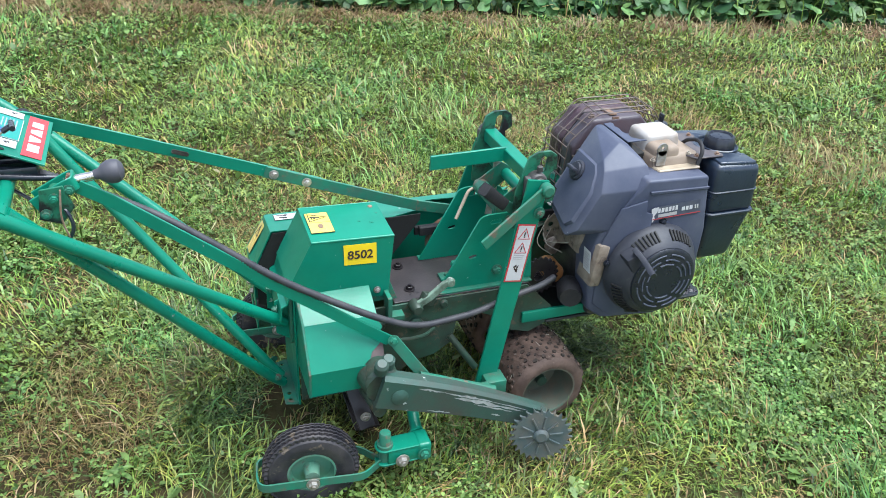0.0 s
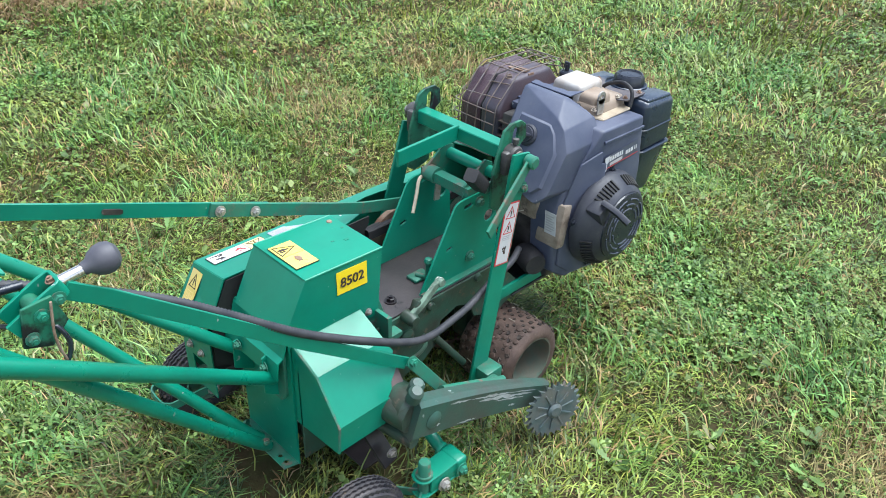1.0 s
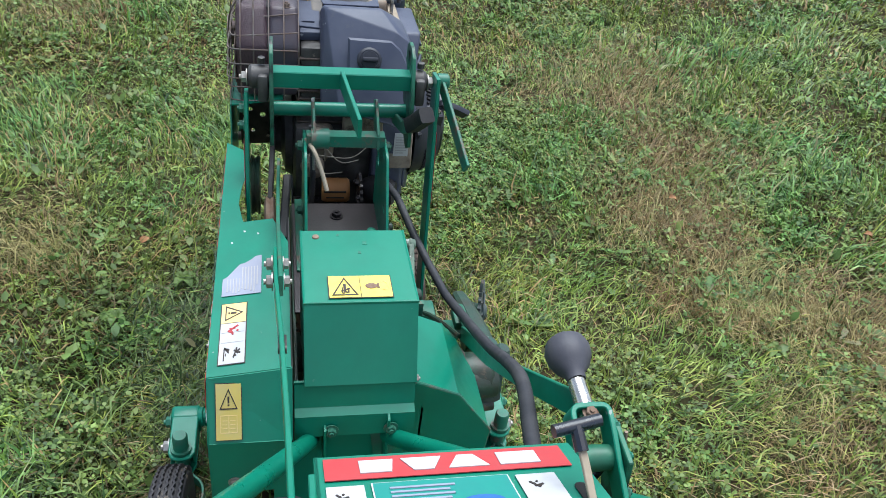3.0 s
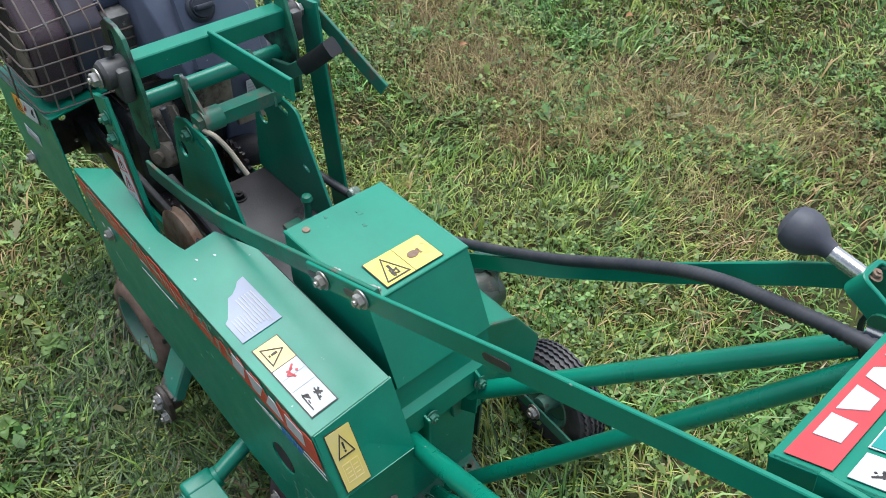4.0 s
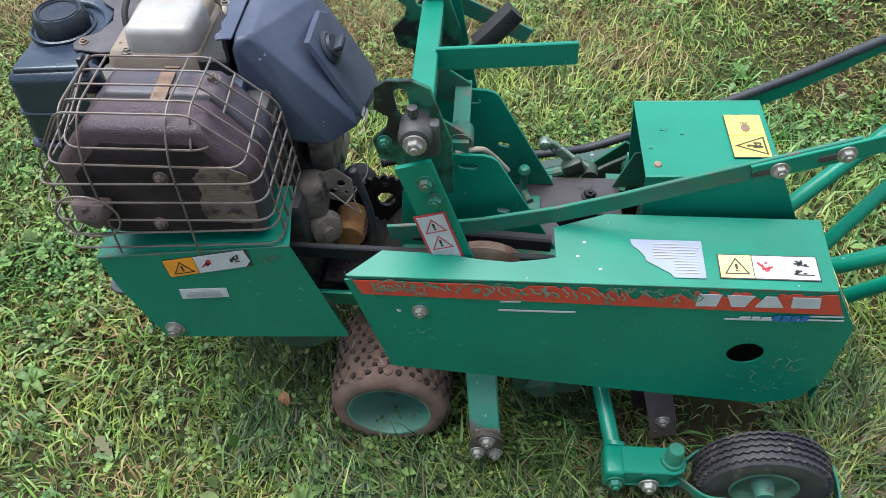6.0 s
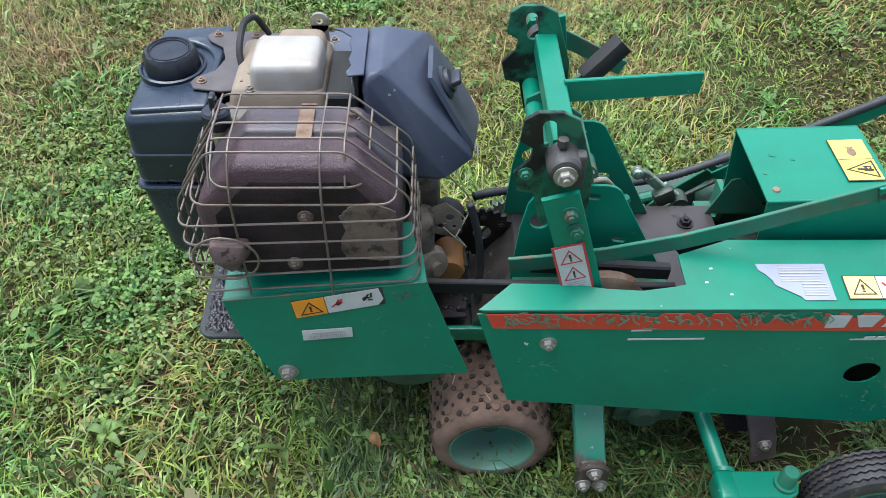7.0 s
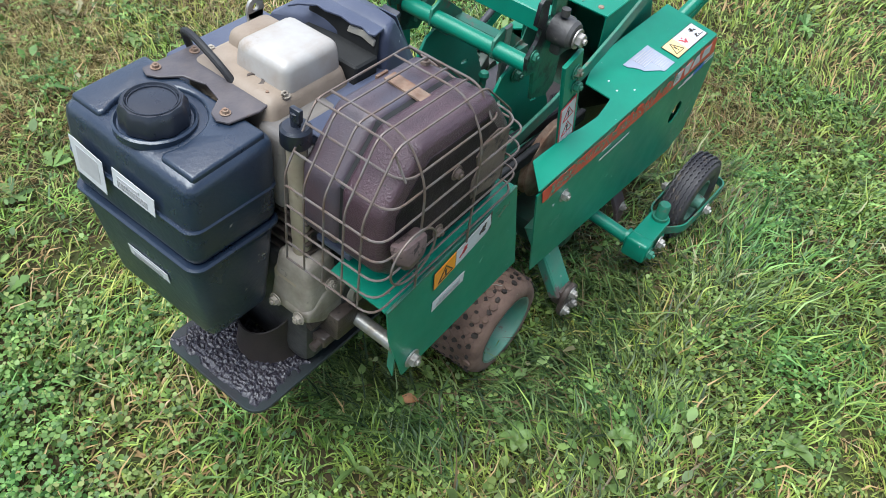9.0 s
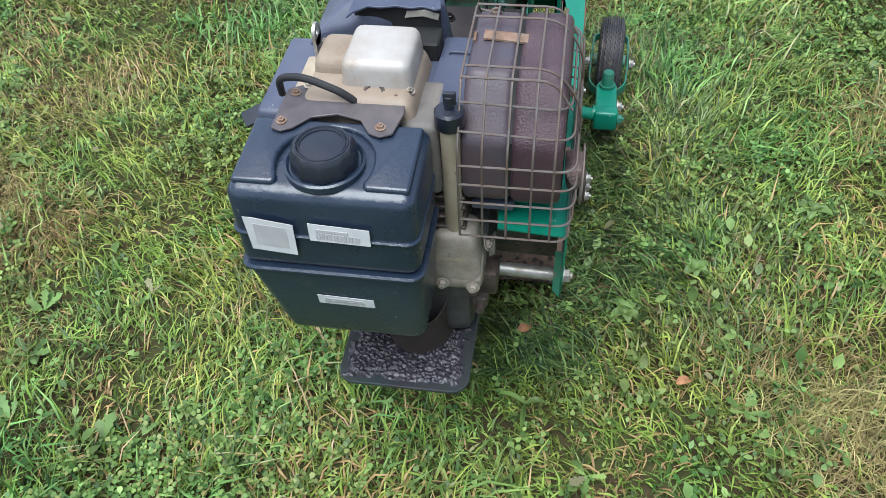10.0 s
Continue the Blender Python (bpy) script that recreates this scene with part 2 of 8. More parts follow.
M_bare = material("bare_purple_brown_steel", (0.120, 0.088, 0.086), 0.5, second=(0.075, 0.055, 0.055), amount=1.0, scale=24, spots=(0.20, 0.16, 0.15), spot_at=0.62, spot_scale=30, bump=0.2)
M_rim_muddy = material("muddy_rim", (0.080, 0.105, 0.082), 0.7, second=(0.12, 0.095, 0.070), amount=1.0, scale=20, spots=(0.05, 0.13, 0.09), spot_at=0.56, spot_scale=26, bump=0.4, spot_soft=0.15)
# black that stands for shade in gaps, slots and openings
M_dark = material("painted_shade_black", (0.012, 0.012, 0.012), 0.7, scale=30)

# ---- mesh building ----
AXES = {"x": ((0, 1, 0), (0, 0, 1), (1, 0, 0)), "y": ((1, 0, 0), (0, 0, 1), (0, 1, 0)), "z": ((1, 0, 0), (0, 1, 0), (0, 0, 1))}


def thing(name, base, label, category, group=""):
    return tagged(place_at(new(name), base), label, category, group)


def place_at(ob, base):
    ob.location = base
    ob["base"] = list(base)
    return ob


def part(name, bm, mats, parent, label="", smooth=32):
    """One bmesh as one mesh object under a thing or a part, with its origin at its middle."""
    mats = mats if isinstance(mats, (list, tuple)) else [mats]
    bmesh.ops.recalc_face_normals(bm, faces=bm.faces)
    me = bpy.data.meshes.new(name)
    lo = [min(v.co[i] for v in bm.verts) for i in range(3)]
    hi = [max(v.co[i] for v in bm.verts) for i in range(3)]
    mid = Vector([(a + b) / 2 for a, b in zip(lo, hi)])
    bmesh.ops.translate(bm, vec=-mid, verts=bm.verts)
    bm.to_mesh(me)
    bm.free()
    for m in mats:
        me.materials.append(m)
    if smooth:
        me.shade_smooth()
        me.set_sharp_from_angle(angle=radians(smooth))
    ob = new(name, me)
    ob["base"] = list(mid)
    if parent:
        ob.parent = parent
        ob.location = mid - Vector(parent["base"])
    else:
        ob.location = mid
    if label:
        ob["label"] = label
    return ob


def soften(bm, width, segments=2, angle=30, faces=None):
    """Rounds the sharp edges."""
    pick = faces if faces is not None else bm.faces
    edges = {e for f in pick for e in f.edges if len(e.link_faces) == 2 and e.calc_face_angle(0) > radians(angle)}
    if edges and width > 0:
        bmesh.ops.bevel(bm, geom=list(edges), offset=width, offset_type="OFFSET", segments=segments, profile=0.5, affect="EDGES", clamp_overlap=True)


def join(bm, other):
    me = bpy.data.meshes.new("tmp")
    other.to_mesh(me)
    other.free()
    bm.from_mesh(me)
    bpy.data.meshes.remove(me)


def box(bm, lo, hi, bevel=0.0, segments=2, turn=None, index=0):
    b = bmesh.new()
    bmesh.ops.create_cube(b, size=1)
    mid = Vector([(p + q) / 2 for p, q in zip(lo, hi)])
    for v in b.verts:
        v.co = Vector([v.co[i] * (hi[i] - lo[i]) for i in range(3)])
    soften(b, bevel, segments)
    m = Matrix.Translation(mid) @ (turn.to_4x4() if turn else Matrix())
    bmesh.ops.transform(b, matrix=m, verts=b.verts)
    for f in b.faces:
        f.material_index = index
    join(bm, b)
    return bm


def turned(rx=0, ry=0, rz=0):
    return Euler([radians(a) for a in (rx, ry, rz)]).to_matrix()


def plate(bm, loop, axis, a, b, holes=(), bevel=0.0, segments=1, index=0):
    """A flat shape in the plane across an axis (x: y,z; y: x,z; z: x,y), from a to b along it, with holes through it."""
    u, v, w = (Vector(c) for c in AXES[axis])
    t = bmesh.new()
    edges = []
    for ring in (loop, *holes):
        vs = [t.verts.new(u * p + v * q + w * a) for p, q in ring]
        edges += [t.edges.new((vs[i], vs[(i + 1) % len(vs)])) for i in range(len(vs))]
    bmesh.ops.triangle_fill(t, use_beauty=True, use_dissolve=False, edges=edges)
    if not holes:
        bmesh.ops.dissolve_limit(t, angle_limit=0.01, verts=t.verts, edges=t.edges)
    got = bmesh.ops.extrude_face_region(t, geom=list(t.faces))
    bmesh.ops.translate(t, vec=w * (b - a), verts=[e for e in got["geom"] if isinstance(e, bmesh.types.BMVert)])
    bmesh.ops.recalc_face_normals(t, faces=t.faces)
    soften(t, bevel, segments)
    for f in t.faces:
        f.material_index = index
    join(bm, t)
    return bm


def ring_points(cx, cy, rx, ry=None, n=16, turn=0.0):
    ry = ry or rx
    return [(cx + rx * math.cos(2 * math.pi * i / n + turn), cy + ry * math.sin(2 * math.pi * i / n + turn)) for i in range(n)]


def slot_points(x0, y0, x1, y1, r, n=6):
    """A long round-ended hole from one centre to the other."""
    a = math.atan2(y1 - y0, x1 - x0)
    out = []
    for cx, cy, s in ((x1, y1, a - math.pi / 2), (x0, y0, a + math.pi / 2)):
        out += [(cx + r * math.cos(s + math.pi * i / n), cy + r * math.sin(s + math.pi * i / n)) for i in range(n + 1)]
    return out


def fillet(points, radius, n=4):
    pts = [Vector(p) for p in points]
    out = [pts[0]]
    for a, b, c in zip(pts, pts[1:], pts[2:]):
        r = min(radius, (a - b).length * 0.45, (c - b).length * 0.45)
        p, q = b + (a - b).normalized() * r, b + (c - b).normalized() * r
        out += [p.lerp(b, t).lerp(b.lerp(q, t), t) for t in (i / n for i in range(n + 1))]
    return out + [pts[-1]]


def sweep(bm, points, section, up=(0, 0, 1), closed=False, index=0, scales=None):
    """Draws a section (pairs across and up) along points."""
    pts = [Vector(p) for p in points]
    n, k = len(pts), len(section)
    rings = []
    up = Vector(up)
    last = None
    for i, p in enumerate(pts):
        before, after = (pts[i - 1] if i or closed else p), (pts[(i + 1) % n] if i < n - 1 or closed else p)
        way = (after - before).normalized()
        base = last if last is not None else up
        side = way.cross(base)
        if side.length < 1e-4:
            side = way.orthogonal()
        side.normalize()
        top = side.cross(way).normalized()
        last = top
        s = scales[i] if scales else 1.0
        rings.append([bm.verts.new(p + side * (a * s) + top * (b * s)) for a, b in section])
    for i in range(n if closed else n - 1):
        r, q = rings[i], rings[(i + 1) % n]
        for j in range(k):
            f = bm.faces.new((r[j], r[(j + 1) % k], q[(j + 1) % k], q[j]))
            f.material_index = index
    if not closed:
        for r in (rings[0], rings[-1][::-1]):
            bm.faces.new(r).material_index = index
    return bm


def tube(bm, points, r, n=12, closed=False, index=0, scales=None):
    return sweep(bm, points, ring_points(0, 0, r, n=n), closed=closed, index=index, scales=scales)


def strap(bm, points, wide, thick, up=(0, 0, 1), index=0):
    """A flat bar: wide along up, thick across it."""
    c = min(wide, thick) * 0.18
    w, t = wide / 2, thick / 2
    sec = [(-t, -w + c), (-t + c, -w), (t - c, -w), (t, -w + c), (t, w - c), (t - c, w), (-t + c, w), (-t, w - c)]
    return sweep(bm, points, sec, up, index=index)


def lathe(bm, profile, centre, axis, n=24, index=0, wobble=None):
    """Turns a profile of (radius, along) round an axis through centre."""
    d = Vector(axis).normalized()
    u = d.orthogonal().normalized()
    v = d.cross(u)
    c = Vector(centre)
    rings = []
    for r, h in profile:
        if r < 1e-5:
            rings.append([bm.verts.new(c + d * h)])
            continue
        rings.append([bm.verts.new(c + d * h + (u * math.cos(a) + v * math.sin(a)) * (r * (wobble(i) if wobble else 1))) for i, a in ((i, 2 * math.pi * i / n) for i in range(n))])
    for p, q in zip(rings, rings[1:]):
        for i in range(n):
            j = (i + 1) % n
            quad = [p[i % len(p)], p[j % len(p)], q[j % len(q)], q[i % len(q)]]
            quad = [x for k, x in enumerate(quad) if x not in quad[:k]]
            if len(quad) > 2:
                bm.faces.new(quad).material_index = index
    return bm


def bolt(bm, at, axis, r=0.009, washer=True, index=0, stud=True):
    """A washer, a hexagon head and a stub of thread."""
    d = Vector(axis).normalized()
    at = Vector(at)
    h = 0.0
    if washer:
        lathe(bm, [(0, 0), (r * 1.45, 0), (r * 1.45, r * 0.22), (0, r * 0.22)], at, d, 14, index)
        h = r * 0.22
    lathe(bm, [(0, h), (r, h), (r, h + r * 0.72), (r * 0.86, h + r * 0.82), (0, h + r * 0.82)], at, d, 6, index)
    if stud:
        lathe(bm, [(r * 0.45, h + r * 0.8), (r * 0.45, h + r * 1.2), (0, h + r * 1.2)], at, d, 10, index)
    return bm


def bolts(name, parent, spots, mat=None, label="", r=0.009):
    for at, axis in spots:
        part(name, bolt(bmesh.new(), at, axis, r), mat or M_zinc, parent, label)


def surface(corners, lift=0.0):
    """(u, v, h) to a place on the quad of four corners (u along 0-1, v along 0-3), h off it along its normal."""
    a, b, c, d = (Vector(p) for p in corners)
    nrm = (b - a).cross(d - a).normalized()

    def at(u, v, h=0.0):
        return a.lerp(b, u).lerp(d.lerp(c, u), v) + nrm * (h + lift)

    return at


def flat(bm, at, pts, h, index=0, thick=0.0008):
    """A thin sheet of pts in a surface's own (u, v), raised by h."""
    top = [bm.verts.new(at(u, v, h + thick)) for u, v in pts]
    low = [bm.verts.new(at(u, v, h)) for u, v in pts]
    bm.faces.new(top).material_index = index
    bm.faces.new(low[::-1]).material_index = index
    for i in range(len(pts)):
        j = (i + 1) % len(pts)
        bm.faces.new((low[i], low[j], top[j], top[i])).material_index = index


def rect(u0, v0, u1, v1):
    return [(u0, v0), (u1, v0), (u1, v1), (u0, v1)]


def warning_triangle(bm, at, u0, v0, u1, v1, index, h=0.0012, up="v", edge=None):
    """A triangle's outline with a mark in it."""
    def q(a, b):
        return (u0 + (u1 - u0) * a, v0 + (v1 - v0) * b) if up == "v" else (u0 + (u1 - u0) * b, v0 + (v1 - v0) * a)
    out = [(0.0, 0.0), (1.0, 0.0), (0.5, 1.0)]
    inn = [(0.085, 0.055), (0.915, 0.055), (0.5, 0.89)]
    for i in range(3):
        j = (i + 1) % 3
        flat(bm, at, [q(*out[i]), q(*out[j]), q(*inn[j]), q(*inn[i])], h, index if edge is None else edge)
    flat(bm, at, [q(0.46, 0.3), q(0.54, 0.3), q(0.555, 0.62), q(0.445, 0.62)], h, index)
    flat(bm, at, [q(0.45, 0.16), q(0.55, 0.16), q(0.55, 0.24), q(0.45, 0.24)], h, index)


def text_lines(bm, at, u0, v0, u1, v1, rows, index, seed=1, h=0.0012):
    rng = random.Random(seed)
    step = (v1 - v0) / rows
    for i in range(rows):
        end = u1 - (u1 - u0) * rng.uniform(0, 0.3)
        flat(bm, at, rect(u0, v1 - step * (i + 0.75), end, v1 - step * (i + 0.35)), h, index)


def pictogram(bm, at, u0, v0, u1, v1, index, seed=1, h=0.0012):
    """A small tangle of strokes, as the printed figures look."""
    rng = random.Random(seed)
    for _ in range(5):
        a, b = rng.uniform(0.1, 0.9), rng.uniform(0.1, 0.9)
        c, d = rng.uniform(0.1, 0.9), rng.uniform(0.1, 0.9)
        w = Vector((-(d - b), c - a))
        w = w.normalized() * 0.06 if w.length else Vector((0.06, 0))
        pts = [(a + w.x, b + w.y), (c + w.x, d + w.y), (c - w.x, d - w.y), (a - w.x, b - w.y)]
        flat(bm, at, [(u0 + (u1 - u0) * p, v0 + (v1 - v0) * q) for p, q in pts], h, index)


def block_marks(bm, at, spans, v0, v1, index, slant=0.0, h=0.0012):
    for a, b in spans:
        flat(bm, at, [(a, v0), (b, v0), (b + slant, v1), (a + slant, v1)], h, index)

# four plain blocks that stand for the maker's word
MARKS = ([(0, 0), (0.17, 0), (0.19, 1), (0, 1)], [(0.29, 0), (0.40, 0), (0.46, 1), (0.23, 1)], [(0.48, 0), (0.71, 0), (0.64, 1), (0.55, 1)], [(0.77, 0), (1.0, 0), (1.0, 1), (0.77, 1)])

# ---- the sod cutter ----
SOIL = -0.035
cutter = thing("sod_cutter", (0, 0, SOIL), "green walk-behind sod cutter with a blue-black engine on grass", "sod cutter")


def scratched(cx, cz, sx, sz, count, y):
    """A cluster of fine curved scratches on an upright plate."""
    r = random.Random(int(1000 * cx) + count)
    bm = bmesh.new()
    for i in range(count):
        p = Vector((r.gauss(cx, sx), y + 0.00003 * i, r.gauss(cz, sz)))
        step = Vector((r.uniform(-0.0035, 0.0035), 0, r.uniform(-0.0022, 0.0022)))
        pts = [p]
        for j in range(3):
            pts.append(pts[-1] + step + Vector((r.uniform(-0.0015, 0.0015), 0, r.uniform(-0.0015, 0.0015))))
        strap(bm, pts, r.uniform(0.0005, 0.0011), 0.0003, up=(0, 0, 1))
    return bm


def belt_guard():
    t = 0.003
    side = [(0.118, 0.498), (0.057, 0.262), (-0.30, 0.219), (-0.611, 0.184), (-0.672, 0.205), (-0.700, 0.262), (-0.698, 0.420), (-0.643, 0.507)]
    bm = bmesh.new()
    plate(bm, side, "y", 0.252, 0.255, holes=[ring_points(-0.547, 0.338, 0.031, 0.029, 20)])
    guard = part("belt_guard", bm, M_green, cutter, "green sheet-metal belt guard with a scraped red stripe")

    def z_top(y):
        return 0.506 + (0.255 - y) * 0.13

    top = [(0.116, 0.2545), (0.062, 0.205), (-0.04, 0.208), (-0.09, 0.216), (-0.145, 0.220), (-0.20, 0.212), (-0.216, 0.208), (-0.214, 0.150), (-0.30, 0.120), (-0.643, 0.120), (-0.643, 0.2545)]
    bm = bmesh.new()
    plate(bm, top, "z", 0.0, t)
    for v in bm.verts:
        v.co.z += z_top(v.co.y) - 0.0005
    part("top_panel", bm, M_green, guard)
    bm = bmesh.new()
    strap(bm, [(0.112, 0.2535, 0.5055), (-0.64, 0.2535, 0.5055)], 0.006, 0.004)
    part("folded_edge", bm, M_green_worn, guard, "scuffed folded edge")
    # the guard's inner side, its shade put into the colour
    bm = bmesh.new()
    plate(bm, [(-0.2165, 0.508), (-0.2165, 0.526), (-0.640, 0.520), (-0.690, 0.42), (-0.694, 0.30), (-0.62, 0.27), (-0.30, 0.40)], "y", 0.117, 0.120)
    part("inner_panel", bm, M_dark, guard, "inner side of the guard, coloured black for shade")
    bm = bmesh.new()
    box(bm, (-0.002, 0.118, 0), (0.002, 0.2525, 0.103), turn=None)
    for v in bm.verts:
        v.co = Vector((-0.6435 - (0.103 - v.co.z) * 0.53, v.co.y, 0.412 + v.co.z * 0.925 + (0.255 - v.co.y) * 0.13 * v.co.z / 0.103)) + Vector((v.co.x, 0, 0))
    part("sloped_end_panel", bm, M_green, guard)
    bm = bmesh.new()
    plate(bm, [(0.120, 0.20), (0.252, 0.20), (0.252, 0.413), (0.120, 0.413)], "x", -0.701, -0.698, holes=[[(0.15, 0.235), (0.215, 0.235), (0.215, 0.285), (0.15, 0.285)]])
    part("end_panel", bm, M_green, guard)
    # pulley and a plain sheet, blackened as the shade behind the guard's hole
    bm = bmesh.new()
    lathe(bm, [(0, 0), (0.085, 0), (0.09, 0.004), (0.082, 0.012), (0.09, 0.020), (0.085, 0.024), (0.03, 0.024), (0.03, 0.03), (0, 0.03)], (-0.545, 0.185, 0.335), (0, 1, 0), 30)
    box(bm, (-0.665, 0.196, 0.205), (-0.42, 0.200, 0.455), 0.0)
    part("rear_pulley", bm, M_dark, guard, "belt pulley and flat sheet blackened as shade inside the guard")
    bolts("bolt", guard, [((-0.702, 0.165, 0.315), (-1, 0, 0)), ((-0.702, 0.215, 0.315), (-1, 0, 0))], r=0.008)
    bolts("bolt", guard, [((0.0, 0.2555, 0.426), (0, 1, 0))], r=0.010, label="zinc bolt with a wide washer")

    at = surface([(-0.668, 0.2555, 0.455), (0.092, 0.2555, 0.468), (0.105, 0.2555, 0.502), (-0.645, 0.2555, 0.5035)], 0.0)
    at2 = surface([(0.092, 0.2555, 0.466), (-0.668, 0.2555, 0.453), (-0.645, 0.2555, 0.5035), (0.105, 0.2555, 0.502)], 0.0008)
    bm = bmesh.new()
    n = 120
    rng = random.Random(4)

    def torn(s):
        deep = noise.noise(Vector((s * 16, 0.7, 0))) * 0.55 + noise.noise(Vector((s * 47, 2.2, 0))) * 0.45 + rng.uniform(-0.08, 0.08)
        return min(0.72, max(0.0, deep * 1.15 + 0.16)) * min(1, max(0, (s - 0.03) * 20)) * min(1, max(0.06, (0.74 - s) * 6))

    edge_top = [(1 - i / n, 0.95 - torn(i / n)) for i in range(n + 1)]
    flat(bm, at2, [(0.0, 0.0), (1.0, 0.0)] + edge_top, 0.0)
    part("red_stripe", bm, M_red, guard, "scraped red stripe")
    r = random.Random(31)
    for k in range(52):
        bm = bmesh.new()
        low = k % 4 == 3
        p = Vector((r.uniform(-0.69, -0.55), 0.2556, r.uniform(0.21, 0.33))) if low else Vector((r.uniform(-0.46, 0.09), 0.2570 + 0.00003 * k, r.choice((r.uniform(0.470, 0.5), r.uniform(0.490, 0.503)))))
        pts = [p]
        for i in range(r.randint(3, 6)):
            p = p + Vector((r.uniform(-0.009, 0.006), 0, r.uniform(-0.010, 0.010)))
            p.z = min(max(p.z, 0.205 if low else 0.464), 0.5035)
            pts.append(p)
        strap(bm, pts, r.uniform(0.0006, 0.0014) if low else r.uniform(0.0012, 0.0030), 0.0004, up=(0, 0, 1))
        part("scratch", bm, M_scratch, guard)
    # strokes dragged down over the stripe, and clusters of fine scratches below it
    r = random.Random(64)
    for k in range(44):
        bm = bmesh.new()
        pts = [Vector((0.08 - 0.52 * (k + r.random()) / 44, 0.2596 + 0.00003 * k, r.uniform(0.490, 0.5035)))]
        for j in range(r.randint(3, 5)):
            pts.append(pts[-1] + Vector((r.uniform(-0.007, 0.004), 0, -r.uniform(0.001, 0.0065))))
        strap(bm, pts, r.uniform(0.0014, 0.0040), 0.0004, up=(0, 0, 1))
        part("scrape", bm, M_scratch, guard, "green scrapes over the red stripe")
    for cx, cz, sx, sz, n in ((0.000, 0.368, 0.016, 0.010, 16), (-0.600, 0.250, 0.030, 0.026, 18), (-0.42, 0.405, 0.04, 0.006, 7), (-0.25, 0.30, 0.10, 0.06, 8), (-0.60, 0.375, 0.03, 0.010, 8)):
        tagged(part("scratches", scratched(cx, cz, sx, sz, n, 0.2557), M_chip, guard), "fine pale scratches in the paint", kind="stuff")
    for cx, cz in ((0.036, 0.424),):
        part("chip", plate(bmesh.new(), [(cx + 0.004, cz + 0.004), (cx - 0.004, cz + 0.001), (cx - 0.003, cz - 0.005), (cx + 0.002, cz - 0.002)], "y", 0.2552, 0.2556), M_white, guard)
    for cx, cy in ((-0.250, 0.205), (-0.262, 0.178), (-0.285, 0.228)):
        z = z_top(cy) + t - 0.0005
        part("chip", plate(bmesh.new(), [(cx + 0.003, cy + 0.002), (cx - 0.003, cy + 0.001), (cx - 0.002, cy - 0.002), (cx + 0.002, cy - 0.002)], "z", z - 0.001, z + 0.0008), M_white, guard)
    # the maker's word on the stripe stays four plain white blocks
    at3 = surface([(-0.437, 0.2555, 0.463), (-0.628, 0.2555, 0.467), (-0.622, 0.2555, 0.495), (-0.437, 0.2555, 0.497)], 0.0016)
    bm = bmesh.new()
    for shape in MARKS:
        flat(bm, at3, [(u, 0.06 + v * 0.88) for u, v in shape], 0.0)
    part("stripe_lettering", bm, M_white, guard, "worn white block marks")
    for x0, x1, z, hgt in ((-0.13, -0.163, 0.4565, 0.004), (-0.128, -0.252, 0.434, 0.004), (-0.49, -0.565, 0.432, 0.003), (-0.62, -0.672, 0.4455, 0.003), (-0.60, -0.675, 0.436, 0.003)):
        bm = bmesh.new()
        flat(bm, surface([(x0, 0.2555, z), (x1, 0.2555, z + 0.001), (x1, 0.2555, z + 0.001 + hgt), (x0, 0.2555, z + hgt)], 0.0008), rect(0, 0, 1, 1), 0)
        part("pinstripe", bm, M_white, guard, "thin white pinstripe")
    bm = bmesh.new()
    at4 = surface([(-0.51, 0.2555, 0.430), (-0.617, 0.2555, 0.433), (-0.617, 0.2555, 0.449), (-0.51, 0.2555, 0.446)], 0.002)
    block_marks(bm, at4, [(0.0, 0.16), (0.19, 0.3), (0.33, 0.46)], 0.2, 0.75, 0, 0.02, 0.0)
    block_marks(bm, at4, [(0.5, 0.6), (0.63, 0.74), (0.77, 0.86), (0.89, 1.0)], 0.1, 0.95, 1, 0.02, 0.0)
    part("model_lettering", bm, [M_white, M_blueprint], guard, "small white and blue block marks")

    # warning label, torn information label and the yellow end label
    def zt(y):
        return z_top(y) + t

    c = [(x, y, zt(y)) for x, y in ((-0.470, 0.237), (-0.620, 0.237), (-0.620, 0.195), (-0.470, 0.195))]
    at = surface(c, 0.0006)
    bm = bmesh.new()
    flat(bm, at, rect(-0.012, -0.04, 1.012, 1.04), 0.0, 2, 0.0006)
    flat(bm, at, rect(0, 0, 0.335, 1), 0.0006, 1, 0.0006)
    flat(bm, at, rect(0.345, 0, 1, 1), 0.0006, 0, 0.0006)
    warning_triangle(bm, at, 0.04, 0.16, 0.30, 0.88, 2, 0.0013)
    pictogram(bm, at, 0.37, 0.2, 0.56, 0.85, 4, 3, 0.0013)
    for u in (0.5, 0.665):
        flat(bm, at, rect(u - 0.003, 0.05, u + 0.003, 0.95), 0.0013, 3, 0.0004)
    pictogram(bm, at, 0.72, 0.1, 0.98, 0.45, 2, 8, 0.0013)
    pictogram(bm, at, 0.74, 0.5, 0.95, 0.9, 2, 9, 0.0013)
    part("warning_label", bm, [M_white, M_cream, M_print, M_greyprint, M_redprint], guard, "white and cream warning label with a triangle")
    c = [(x, y, zt(y)) for x, y in ((-0.335, 0.240), (-0.447, 0.240), (-0.447, 0.170), (-0.335, 0.170))]
    at = surface(c, 0.0006)
    bm = bmesh.new()
